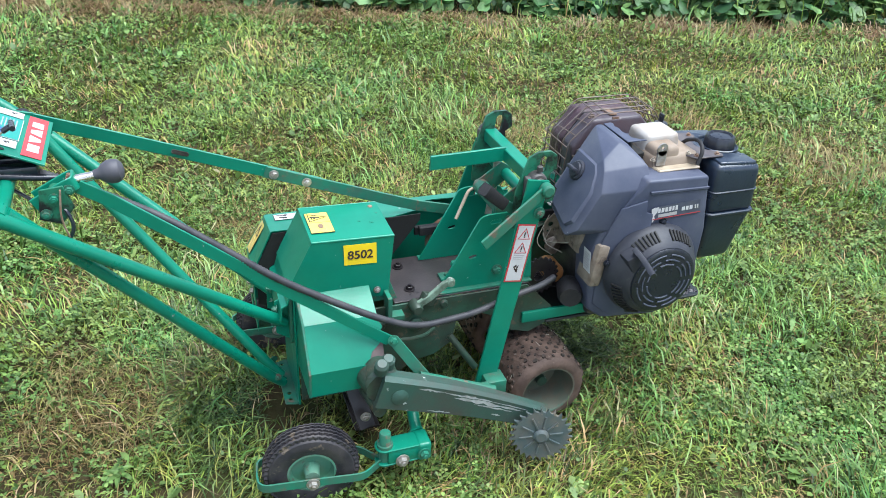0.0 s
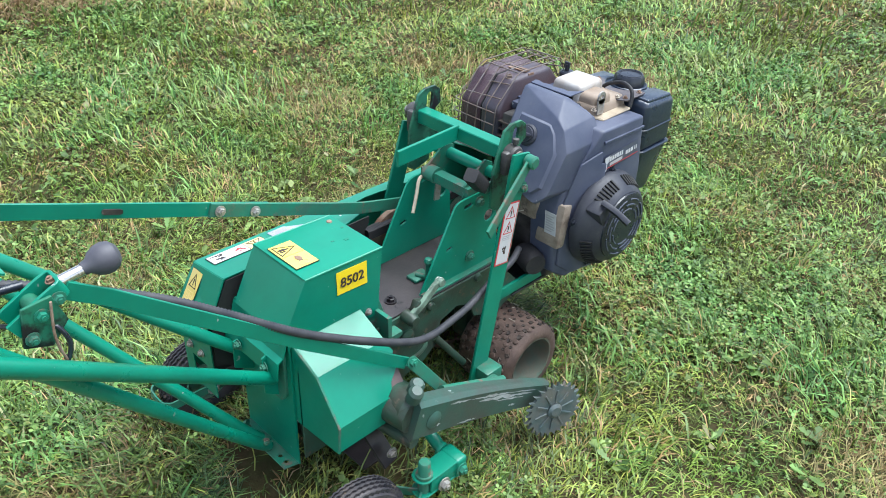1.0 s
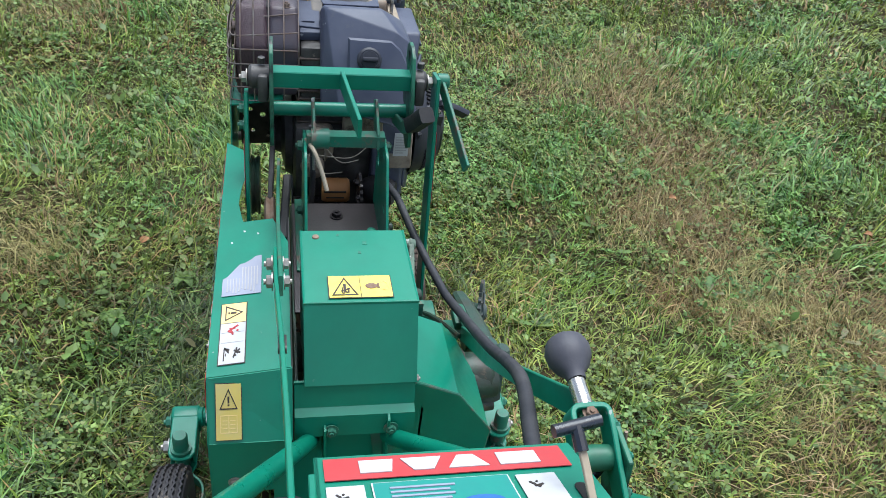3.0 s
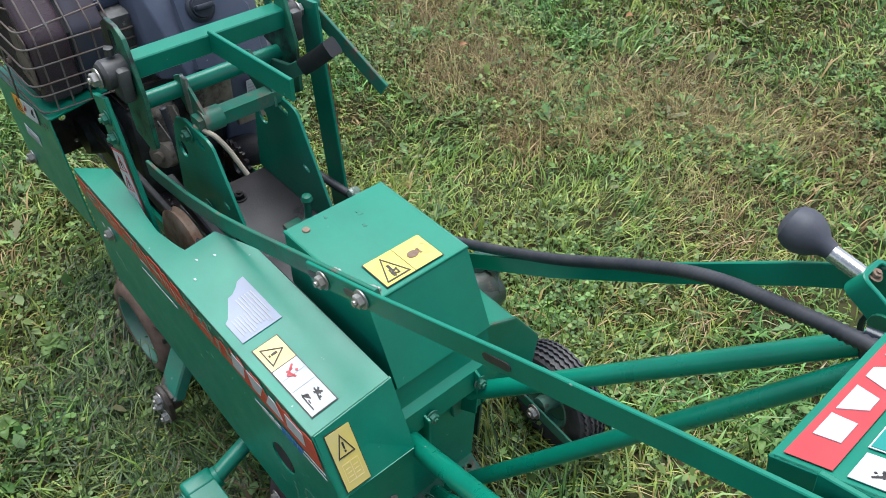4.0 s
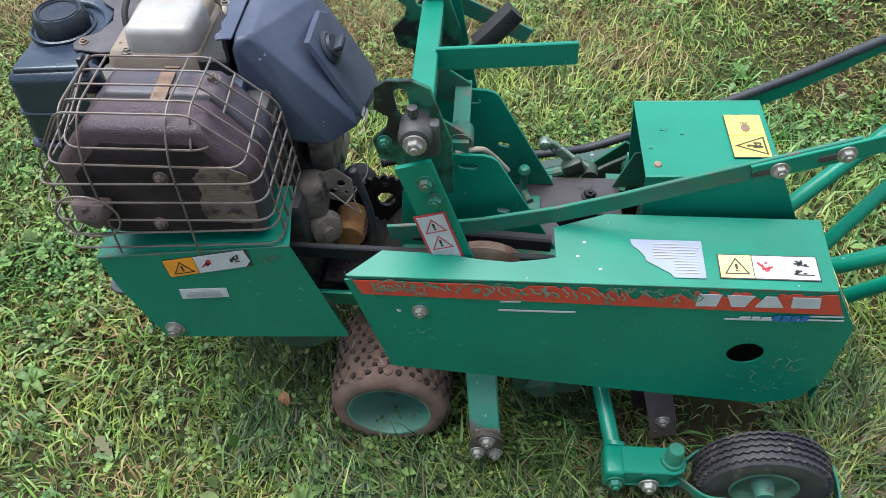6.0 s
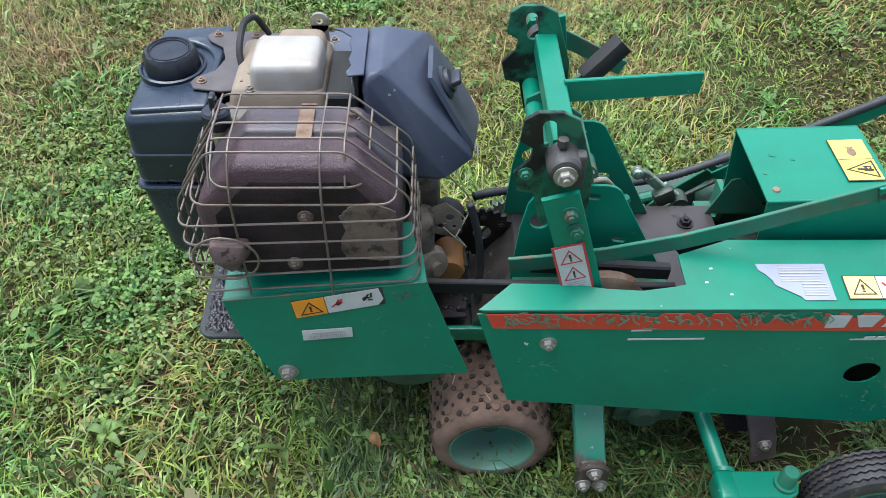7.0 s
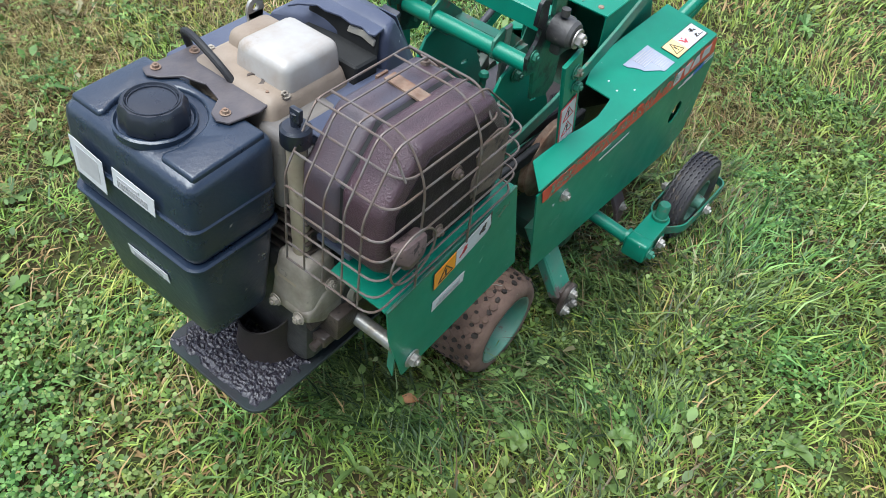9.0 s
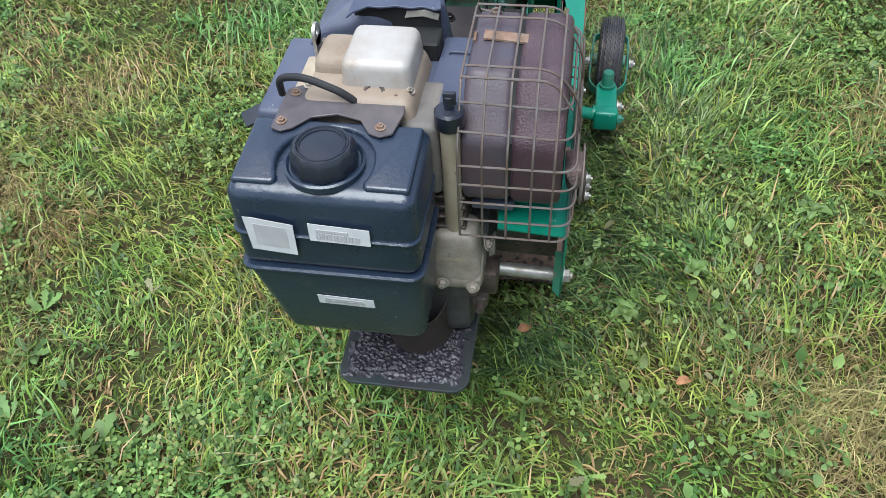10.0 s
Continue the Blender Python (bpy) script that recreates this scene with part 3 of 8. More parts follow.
    flat(bm, at, [(0.0, 1.0), (0.02, 0.83), (0.1, 0.72), (0.18, 0.55), (0.2, 0.42), (0.36, 0.26), (0.52, 0.1), (0.56, 0.0), (1, 0), (1, 1)], 0.0, 0)
    info = part("information_label", bm, M_paper, guard, "torn grey-white label with small grey print")
    for i in range(11):
        bm = bmesh.new()
        text_lines(bm, at, 0.30 if i > 4 else 0.58, 0.10 + i * 0.076, 0.98, 0.172 + i * 0.076, 1, 0, 5 + i, 0.0009)
        part("print_line", bm, M_greyprint, info)
    c = [(-0.647, 0.240, 0.4985), (-0.695, 0.240, 0.418), (-0.695, 0.200, 0.418), (-0.647, 0.200, 0.4985)]
    off = Vector((-0.862, 0, 0.507)) * 0.0045
    at = surface([tuple(Vector(c[i]) + off) for i in (1, 2, 3, 0)], 0.0)
    bm = bmesh.new()
    flat(bm, at, rect(-0.03, -0.015, 1.03, 1.015), -0.0002, 1)
    flat(bm, at, rect(0, 0, 1, 1), 0.0007, 0)
    warning_triangle(bm, at, 0.14, 0.55, 0.86, 0.92, 1, 0.0016)
    # an open book below the triangle
    for u0, v0, u1, v1 in ((0.16, 0.12, 0.84, 0.135), (0.16, 0.43, 0.84, 0.445), (0.16, 0.12, 0.185, 0.445), (0.815, 0.12, 0.84, 0.445), (0.485, 0.12, 0.515, 0.445)):
        flat(bm, at, rect(u0, v0, u1, v1), 0.0016, 2, 0.0004)
    for v in (0.20, 0.27, 0.34):
        flat(bm, at, rect(0.24, v, 0.44, v + 0.012), 0.0016, 2, 0.0004)
        flat(bm, at, rect(0.56, v, 0.76, v + 0.012), 0.0016, 2, 0.0004)
    part("yellow_label", bm, [M_paleyellow, M_print, M_cream], guard, "yellow warning label with a triangle and a book")


belt_guard()


def drive_cover():
    bm = bmesh.new()
    t = 0.003
    side = [(-0.356, 0.592), (-0.570, 0.599), (-0.634, 0.472), (-0.622, 0.44), (-0.385, 0.408), (-0.370, 0.42)]
    plate(bm, side, "y", -0.095, -0.095 + t, bevel=0.0006)
    cover = part("drive_cover", bm, M_green, cutter, "green sheet-metal hood over the drive, open in front")
    part("side_panel", plate(bmesh.new(), side, "y", 0.098 - t, 0.098, bevel=0.0006), M_green, cover)
    bm = bmesh.new()
    plate(bm, [(-0.356, 0.5925), (-0.570, 0.5995), (-0.570, 0.5965), (-0.356, 0.5895)], "y", -0.0945, 0.0975)
    part("top_panel", bm, M_green, cover)
    bm = bmesh.new()
    tube(bm, [(-0.356, -0.0945, 0.5905), (-0.570, -0.0945, 0.5975), (-0.570, 0.0975, 0.5975), (-0.356, 0.0975, 0.5905)], 0.003, 8)
    part("folded_edge", bm, M_green, cover)
    bm = bmesh.new()
    plate(bm, [(-0.5705, 0.598), (-0.6355, 0.470), (-0.632, 0.468), (-0.568, 0.596)], "y", -0.0945, 0.0975)
    part("sloped_panel", bm, M_green, cover)
    bm = bmesh.new()
    lathe(bm, [(0, 0), (0.007, 0), (0.006, 0.003), (0, 0.004)], (-0.378, 0.071, 0.593), (0, 0, 1), 12)
    part("chipped_dent", bm, M_rust, cover, "rusty dent with chipped paint")
    for cx, cy, rr in ((-0.398, -0.018, 0.0075), (-0.428, -0.006, 0.005), (-0.372, 0.030, 0.004)):
        z = 0.5925 + (-0.356 - cx) * 0.0327
        part("rubbed_patch", plate(bmesh.new(), [(cx + rr * k * math.cos(a), cy + 0.75 * rr * k * math.sin(a)) for a, k in ((2 * math.pi * i / 11, 0.75 + 0.3 * math.sin(i * 2.1)) for i in range(11))], "z", z - 0.001, z + 0.0009), M_green_worn, cover, "rubbed patch with rust showing")
    bolts("bolt", cover, [((-0.610, -0.096, 0.452), (0, -1, 0)), ((-0.402, -0.096, 0.432), (0, -1, 0))], r=0.007)
    bm = bmesh.new()
    at = surface([(-0.502, -0.052, 0.5985), (-0.502, 0.055, 0.5985), (-0.561, 0.055, 0.6005), (-0.561, -0.052, 0.6005)], 0.0005)
    flat(bm, at, rect(-0.015, -0.02, 1.015, 1.02), 0, 1)
    flat(bm, at, rect(0, 0, 1, 1), 0.0008, 0)
    flat(bm, at, rect(0.495, 0.0, 0.505, 1.0), 0.0016, 1, 0.0004)
    atf = surface([(-0.561, 0.055, 0.6005), (-0.561, -0.052, 0.6005), (-0.502, -0.052, 0.5985), (-0.502, 0.055, 0.5985)], 0.0005)
    warning_triangle(bm, atf, 0.04, 0.08, 0.46, 0.92, 1, 0.0017)
    pictogram(bm, atf, 0.16, 0.1, 0.36, 0.5, 1, 4, 0.0017)
    flat(bm, atf, ring_points(0.68, 0.5, 0.10, 0.13, 10), 0.0017, 2)
    for i in range(5):
        flat(bm, atf, rect(0.77, 0.40 + i * 0.045, 0.81, 0.425 + i * 0.045), 0.0017, 2)
    tubering = [(0.88 + 0.075 * math.cos(a), 0.5 + 0.2 * math.sin(a)) for a in (2 * math.pi * i / 16 for i in range(16))]
    for i in range(16):
        a, b = tubering[i], tubering[(i + 1) % 16]
        flat(bm, atf, [a, b, (b[0] * 0.94 + 0.053, b[1] * 0.94 + 0.03), (a[0] * 0.94 + 0.053, a[1] * 0.94 + 0.03)], 0.0017, 3)
    part("warning_label", bm, [M_lemon, M_print, M_rust, M_cream], cover, "yellow warning label with a triangle and a red mark")
    # number tag
    bm = bmesh.new()
    at = surface([(-0.489, -0.0955, 0.521), (-0.403, -0.0955, 0.517), (-0.404, -0.0955, 0.577), (-0.490, -0.0955, 0.580)], 0.0005)
    flat(bm, at, rect(0, 0, 1, 1), 0, 0, 0.001)
    tag = part("number_tag", bm, M_yellow, cover, "yellow tag with the number 8502 in black")
    curve = bpy.data.curves.new("digits", "FONT")
    curve.body, curve.size, curve.extrude, curve.align_x, curve.align_y, curve.offset = "8502", 0.034, 0.0004, "CENTER", "CENTER", 0.0006
    holder = bpy.data.objects.new("digits", curve)
    scene.collection.objects.link(holder)
    me = bpy.data.meshes.new_from_object(holder.evaluated_get(bpy.context.evaluated_depsgraph_get()))
    bpy.data.objects.remove(holder)
    me.materials.clear()
    me.materials.append(M_print)
    m = Matrix.Translation((-0.4465, -0.0982, 0.5475)) @ turned(90, 2, 0).to_4x4()
    me.transform(m)
    bm = bmesh.new()
    bm.from_mesh(me)
    part("number", bm, M_print, tag, "black digits 8502", 0)


drive_cover()


def gear_case():
    """The angled case on the blade side, and the frame between the wheels."""
    prof = [(-0.096, 0.450), (-0.180, 0.411), (-0.252, 0.312), (-0.247, 0.236), (-0.096, 0.225)]
    bm = bmesh.new()
    plate(bm, [(-0.088, 0.450), *prof, (-0.088, 0.225)], "x", -0.620, -0.617)
    case = part("gear_case", bm, M_green, cutter, "green angled sheet-metal gear case")
    for a, b, x1, nm in ((prof[0], prof[1], -0.425, "top_panel"), (prof[1], prof[2], -0.418, "sloped_panel"), (prof[2], prof[3], -0.43, "lower_panel")):
        bm = bmesh.new()
        va, vb = Vector((0, *a)), Vector((0, *b))
        out = (vb - va).cross(Vector((1, 0, 0))).normalized() * -0.0028
        rag = random.Random(7)
        front = [va.lerp(vb, i / 8) + Vector((x1 + (rag.uniform(-0.008, 0.008) - 0.055 * max(0, (i - 4) / 4) if nm == "sloped_panel" else 0), 0, 0)) for i in range(9)]
        back = [vb + Vector((-0.6165, 0, 0)), va + Vector((-0.6165, 0, 0))]
        pts = front + back
        top = [bm.verts.new(p) for p in pts]
        low = [bm.verts.new(p + out) for p in pts]
        bm.faces.new(top)
        bm.faces.new(low[::-1])
        for i in range(len(pts)):
            j = (i + 1) % len(pts)
            bm.faces.new((low[i], low[j], top[j], top[i]))
        part(nm, bm, M_green, case)
    bm = bmesh.new()
    a_, b_ = Vector((0, *prof[1])), Vector((0, *prof[2]))
    under = Vector((0, 0.0030, -0.0020))
    edge = [(0.0, -0.445), (0.0, -0.419), (1.0, -0.421), (1.0, -0.50)]
    quad = [a_.lerp(b_, t_) + Vector((x_, 0, 0)) + under for t_, x_ in edge]
    vs = [bm.verts.new(p_) for p_ in quad] + [bm.verts.new(p_ + under) for p_ in quad]
    bm.faces.new(vs[:4])
    bm.faces.new(vs[7:3:-1])
    for i in range(4):
        bm.faces.new((vs[i], vs[(i + 1) % 4], vs[4 + (i + 1) % 4], vs[4 + i]))
    part("bare_corner", bm, M_bare, case, "bare purple-brown steel where the paint has flaked off")
    bm = bmesh.new()
    tube(bm, [(-0.6165, *prof[0]), (-0.6165, *prof[1]), (-0.6165, *prof[2]), (-0.6165, *prof[3])], 0.0035, 8)
    part("folded_edge", bm, M_green_worn, case)
    bm = bmesh.new()
    box(bm, (-0.60, -0.195, 0.245), (-0.44, -0.10, 0.355), 0.02)
    part("gear_housing", bm, M_oily, case, "oily grey-green gear housing")
    bm = bmesh.new()
    lathe(bm, [(0, -0.02), (0.042, -0.02), (0.046, 0), (0.046, 0.05), (0.036, 0.062), (0, 0.062)], (-0.44, -0.24, 0.28), (0, -1, 0), 18)
    part("shaft_boss", bm, M_oily, case, "oily round shaft boss")

    # back plate with its gussets, to which the handle tubes are bolted
    bm = bmesh.new()
    plate(bm, [(-0.0945, 0.085), (0.115, 0.085), (0.115, 0.47), (-0.0945, 0.47)], "x", -0.626, -0.621)
    frame = part("main_frame", bm, M_green, cutter, "green welded steel frame with dirty sides")
    bm = bmesh.new()
    plate(bm, [(-0.662, -0.086), (-0.6255, -0.094), (-0.6255, 0.112), (-0.662, 0.104)], "z", 0.086, 0.091, holes=[ring_points(-0.645, -0.07, 0.006, n=10), ring_points(-0.645, -0.045, 0.006, n=10), ring_points(-0.645, 0.09, 0.006, n=10)], bevel=0.0008)
    part("bottom_flange", bm, M_green_worn, frame, "worn flange with bolt holes")
    bm = bmesh.new()
    plate(bm, [(-0.080, 0.300), (-0.060, 0.275), (-0.030, 0.275), (-0.010, 0.430), (-0.080, 0.430)], "x", -0.634, -0.626, bevel=0.001)
    part("tube_bracket", bm, M_green_worn, frame, "bracket plate with rust at its edges")
    for shape, axis, a, b in (([(-0.668, 0.31), (-0.6265, 0.28), (-0.6265, 0.43), (-0.668, 0.41)], "y", -0.050, -0.045),
                              ([(-0.676, 0.32), (-0.6265, 0.29), (-0.6265, 0.40), (-0.672, 0.395)], "y", 0.060, 0.065)):
        part("gusset", plate(bmesh.new(), shape, axis, a, b, bevel=0.0008), M_green, frame)
    bm = bmesh.new()
    plate(bm, [(-0.6285, 0.468), (-0.642, 0.424), (-0.656, 0.416), (-0.662, 0.372), (-0.659, 0.372), (-0.653, 0.413), (-0.639, 0.421), (-0.6265, 0.462)], "y", -0.0935, 0.114)
    back = part("back_panel", bm, M_green, frame, "folded green back panel below the hood")
    bolts("bolt", back, [((-0.664, 0.052, 0.388), (-1, 0, 0.1)), ((-0.664, -0.052, 0.388), (-1, 0, 0.1))], M_green_worn, r=0.009)
    bm = bmesh.new()
    arch = [(-0.62, 0.12), (-0.36, 0.12), (-0.345, 0.16), (-0.30, 0.19), (-0.24, 0.20), (-0.19, 0.235), (-0.18, 0.30), (-0.12, 0.32), (-0.07, 0.30), (-0.05, 0.25), (0.05, 0.22), (0.115, 0.25), (0.115, 0.30), (0.03, 0.387), (-0.36, 0.387), (-0.62, 0.387)]
    plate(bm, arch, "y", -0.118, -0.112, bevel=0.001)
    part("side_plate", bm, M_oily, frame, "oily side plate with a cut-out")
    part("side_plate", plate(bmesh.new(), arch, "y", 0.106, 0.112, bevel=0.001), M_oily, frame, "oily side plate with a cut-out")
    part("blade_gearbox", box(bmesh.new(), (-0.60, -0.09, 0.14), (-0.40, 0.09, 0.36), 0.01), M_oily, frame, "oily gearbox")
    bm = bmesh.new()
    for x, z, r in ((-0.30, 0.315, 0.022), (-0.22, 0.37, 0.012), (-0.05, 0.38, 0.012), (-0.40, 0.33, 0.014)):
        bm = bmesh.new()
        lathe(bm, [(0, 0), (r, 0), (r, 0.006), (r * 0.7, 0.009), (0, 0.009)], (x, -0.118, z), (0, -1, 0), 16)
        part("boss", bm, M_oily, frame)
    bm = bmesh.new()
    tube(bm, [(-0.20, -0.12, 0.26), (-0.13, -0.16, 0.16)], 0.010)
    part("blade_link", bm, M_oily, frame, "oily steel link")
    # deck over the frame
    bm = bmesh.new()
    plate(bm, [(-0.358, -0.112), (0.035, -0.112), (0.035, 0.108), (-0.358, 0.108)], "z", 0.387, 0.392, bevel=0.001)
    deck = part("deck", bm, M_deck, frame, "brown-black oily steel deck with wet patches")
    bm = bmesh.new()
    plate(bm, [(0.0352, 0.3918), (0.115, 0.285), (0.112, 0.282), (0.0352, 0.3865)], "y", -0.112, 0.108)
    part("sloped_apron", bm, M_scuff, deck, "scuffed bare grey apron in front of the deck")
    bm = bmesh.new()
    plate(bm, [(-0.345, 0.392), (-0.376, 0.478), (-0.392, 0.482), (-0.475, 0.392)], "y", -0.092, -0.088, bevel=0.0008)
    part("hood_bracket", bm, M_green_worn, frame, "scuffed green bracket under the hood")
    bolts("bolt", deck, [((-0.020, 0.004, 0.3925), (0, 0, 1)), ((-0.30, -0.06, 0.3925), (0, 0, 1)), ((-0.30, 0.06, 0.3925), (0, 0, 1))], M_grease, r=0.011)
    bm = bmesh.new()
    box(bm, (-0.205, -0.050, 0.3922), (-0.150, -0.012, 0.402), 0.004)
    tube(bm, fillet([(-0.185, -0.028, 0.404), (-0.172, -0.060, 0.404), (-0.172, -0.060, 0.446)], 0.012), 0.0075)
    lathe(bm, [(0, -0.012), (0.009, -0.008), (0.012, 0), (0.009, 0.008), (0, 0.012)], (-0.172, -0.060, 0.454), (0, 0, 1), 14)
    part("locking_handle", bm, M_green_worn, deck, "green locking handle with a round knob")
    bm = bmesh.new()
    box(bm, (-0.292, -0.142, 0.385), (-0.250, -0.118, 0.420), 0.006, turn=turned(0, 24, 8))
    lathe(bm, [(0, 0), (0.017, 0), (0.017, 0.03), (0.012, 0.04), (0, 0.04)], (-0.305, -0.118, 0.385), (0, -1, 0), 14)
    part("clutch_switch", bm, M_oily, frame, "oily clutch clamp")
    bm = bmesh.new()
    strap(bm, [(-0.300, -0.138, 0.392), (-0.268, -0.140, 0.412), (-0.228, -0.142, 0.448), (-0.212, -0.142, 0.452)], 0.020, 0.012)
    lathe(bm, [(0, -0.012), (0.010, -0.010), (0.013, 0), (0.010, 0.010), (0, 0.012)], (-0.212, -0.142, 0.452), (0, 1, 0), 14)
    part("clutch_lever", bm, M_grimy, frame, "short clutch lever with dirty pale green paint")
    # channel in front of the hood
    bm = bmesh.new()
    plate(bm, [(-0.385, 0.36), (-0.34, 0.36), (-0.34, 0.372), (-0.374, 0.372), (-0.374, 0.43), (-0.385, 0.43)], "y", -0.148, -0.10)
    part("bracket", bm, M_green_worn, frame)
    bm = bmesh.new()
    strap(bm, [(0.02, 0.118, 0.468), (-0.215, 0.130, 0.462)], 0.03, 0.018)
    strap(bm, [(0.30, 0.15, 0.452), (-0.22, 0.16, 0.448)], 0.028, 0.012)
    part("belt", bm, M_rubber, frame, "black drive belt inside the guard")
    bm = bmesh.new()
    lathe(bm, [(0, 0), (0.075, 0), (0.085, 0.004), (0.078, 0.012), (0.085, 0.02), (0.075, 0.024), (0, 0.024)], (-0.10, 0.145, 0.40), (0, 1, 0), 28)
    part("pulley", bm, M_rust, frame, "rusty belt pulley")
    bm = bmesh.new()
    part("rail", box(bm, (0.02, -0.128, 0.262), (0.30, -0.118, 0.296), 0.002), M_green, frame)
    part("rail", box(bmesh.new(), (0.02, 0.112, 0.262), (0.30, 0.122, 0.296), 0.002), M_green, frame)


gear_case()


def lift_linkage():
    # posts
    bm = bmesh.new()
    strap(bm, [(-0.013, -0.199, 0.755), (-0.117, -0.199, 0.115)], 0.060, 0.008, up=(1, 0, 0.16))
    post = part("right_post", bm, M_green, cutter, "upright green flat bar with a warning label")
    bm = bmesh.new()
    box(bm, (-0.165, -0.30, 0.115), (-0.10, -0.20, 0.125), 0.002)
    box(bm, (-0.125, -0.245, 0.105), (-0.065, -0.19, 0.165), 0.006)
    part("foot", bm, M_green_worn, post)
    bolts("bolt", post, [((-0.005, -0.204, 0.665), (0, -1, 0)), ((0.008, -0.205, 0.73), (0, -1, 0))], M_green_worn, r=0.011)
    bm = bmesh.new()
    strap(bm, [(0.004, 0.203, 0.70), (-0.075, 0.203, 0.44), (-0.10, 0.203, 0.33)], 0.056, 0.008, up=(1, 0, 0.2))
    post_l = part("left_post", bm, M_green, cutter, "upright green flat bar with a warning label")
    bolts("bolt", post_l, [((-0.014, 0.2075, 0.668), (0, 1, 0)), ((-0.026, 0.2075, 0.635), (0, 1, 0))], M_green_worn, r=0.010)
    for parent, c, s in ((post, [(-0.087, -0.2037, 0.470), (-0.036, -0.2037, 0.463), (-0.009, -0.2037, 0.632), (-0.060, -0.2037, 0.640)], 1),
                         (post_l, [(-0.034, 0.2077, 0.445), (-0.085, 0.2077, 0.460), (-0.041, 0.2077, 0.612), (0.008, 0.2077, 0.597)], 2)):
        at = surface(c, 0.0006)
        bm = bmesh.new()
        flat(bm, at, rect(0, 0, 1, 1), 0, 1)
        flat(bm, at, rect(0.08, 0.025, 0.92, 0.975), 0.0009, 0, 0.0005)
        warning_triangle(bm, at, 0.16, 0.75, 0.84, 0.94, 2, 0.0015, edge=1)
        warning_triangle(bm, at, 0.16, 0.51, 0.84, 0.70, 2, 0.0015, edge=1)
        text_lines(bm, at, 0.2, 0.40, 0.8, 0.49, 3, 3, 2 + s, 0.0015)
        pictogram(bm, at, 0.3, 0.1, 0.7, 0.36, 2, 5 + s, 0.0015)
        part("warning_label", bm, [M_white, M_redprint, M_print, M_greyprint], parent, "white warning label with a red border")
    # ear plates with slots
    for y, nm in ((-0.146, "right_ear_plate"), (0.150, "left_ear_plate")):
        bm = bmesh.new()
        ear = [(-0.052, 0.60), (-0.03, 0.585), (0.022, 0.60), (0.035, 0.66), (0.060, 0.665), (0.068, 0.70), (0.045, 0.725), (0.042, 0.745), (0.062, 0.758), (0.058, 0.795), (0.040, 0.808), (0.005, 0.808), (-0.020, 0.795), (-0.050, 0.70)]
        plate(bm, ear, "y", y - 0.004, y + 0.004, holes=[slot_points(0.018, 0.755, 0.022, 0.785, 0.010)], bevel=0.001)
        ear_plate = part(nm, bm, M_ear, cutter, "worn green bracket with a long slot")
        s = -1 if y < 0 else 1
        bm = bmesh.new()
        deep = 0.030 if s < 0 else 0.044
        lathe(bm, [(0, 0), (0.025, 0), (0.025, deep - 0.008), (0.021, deep - 0.002), (0.013, deep), (0, deep)], (0.0, y + s * 0.004, 0.735), (0, s, 0), 20)
        box(bm, (-0.034, min(y + s * 0.006, y + s * 0.028), 0.69), (0.008, max(y + s * 0.006, y + s * 0.028), 0.75), 0.006)
        lathe(bm, [(0, 0), (0.008, 0), (0.008, 0.012), (0, 0.014)], (0.004, y + s * 0.02, 0.764), (0, 0, 1), 8)
        part("pivot_block", bm, M_greasy_alloy, ear_plate, "greasy pivot block")
        bolts("bolt", ear_plate, [((0.0, y + s * (deep + 0.005), 0.733), (0, s, 0))], r=0.012)
        bolts("bolt", ear_plate, [((0.05, y + s * 0.004, 0.70), (0, s, 0))], M_green_worn, r=0.008)
    # cross tubes
    bm = bmesh.new()
    sweep(bm, [(-0.004, -0.142, 0.738), (-0.004, 0.146, 0.738)], [(-0.016, -0.018), (0.016, -0.018), (0.018, -0.016), (0.018, 0.016), (0.016, 0.018), (-0.016, 0.018), (-0.018, 0.016), (-0.018, -0.016)])
    cross = part("upper_cross_tube", bm, M_green, cutter, "green square cross tube")
    bm = bmesh.new()
    strap(bm, [(-0.018, 0.004, 0.742), (-0.11, -0.004, 0.743), (-0.238, -0.015, 0.745)], 0.040, 0.008)
    part("stop_arm", bm, M_green, cross, "flat green arm")
    bm = bmesh.new()
    tube(bm, [(0.014, -0.142, 0.655), (0.014, 0.146, 0.655)], 0.0155, 16)
    part("lower_cross_tube", bm, M_green, cutter, "round green cross tube with worn paint")
    bm = bmesh.new()
    sweep(bm, [(-0.058, -0.090, 0.622), (-0.058, 0.078, 0.622)], [(-0.014, -0.013), (0.014, -0.013), (0.014, 0.013), (-0.014, 0.013)])
    lathe(bm, [(0.008, 0), (0.022, 0), (0.022, 0.038), (0.008, 0.038)], (-0.058, 0.03, 0.622), (0, 1, 0), 18)
    part("rear_cross_tube", bm, M_green_worn, cutter, "green cross bar with rubbed paint")
    # inner plates
    for y, nm in ((-0.092, "right_side_plate"), (0.081, "left_side_plate")):
        bm = bmesh.new()
        pl = [(-0.232, 0.393), (-0.120, 0.602), (-0.110, 0.610), (-0.096, 0.614), (-0.020, 0.616), (0.012, 0.604), (0.030, 0.575), (0.040, 0.52), (0.050, 0.393)]
        plate(bm, pl, "y", y - 0.003, y + 0.003, holes=[slot_points(-0.082, 0.590, -0.062, 0.592, 0.006), slot_points(-0.140, 0.489, -0.126, 0.492, 0.0045), ring_points(0.008, 0.536, 0.017, n=14)], bevel=0.0008)
        lift = part(nm, bm, M_green, cutter, "green steel side plate")
        s = -1 if y < 0 else 1
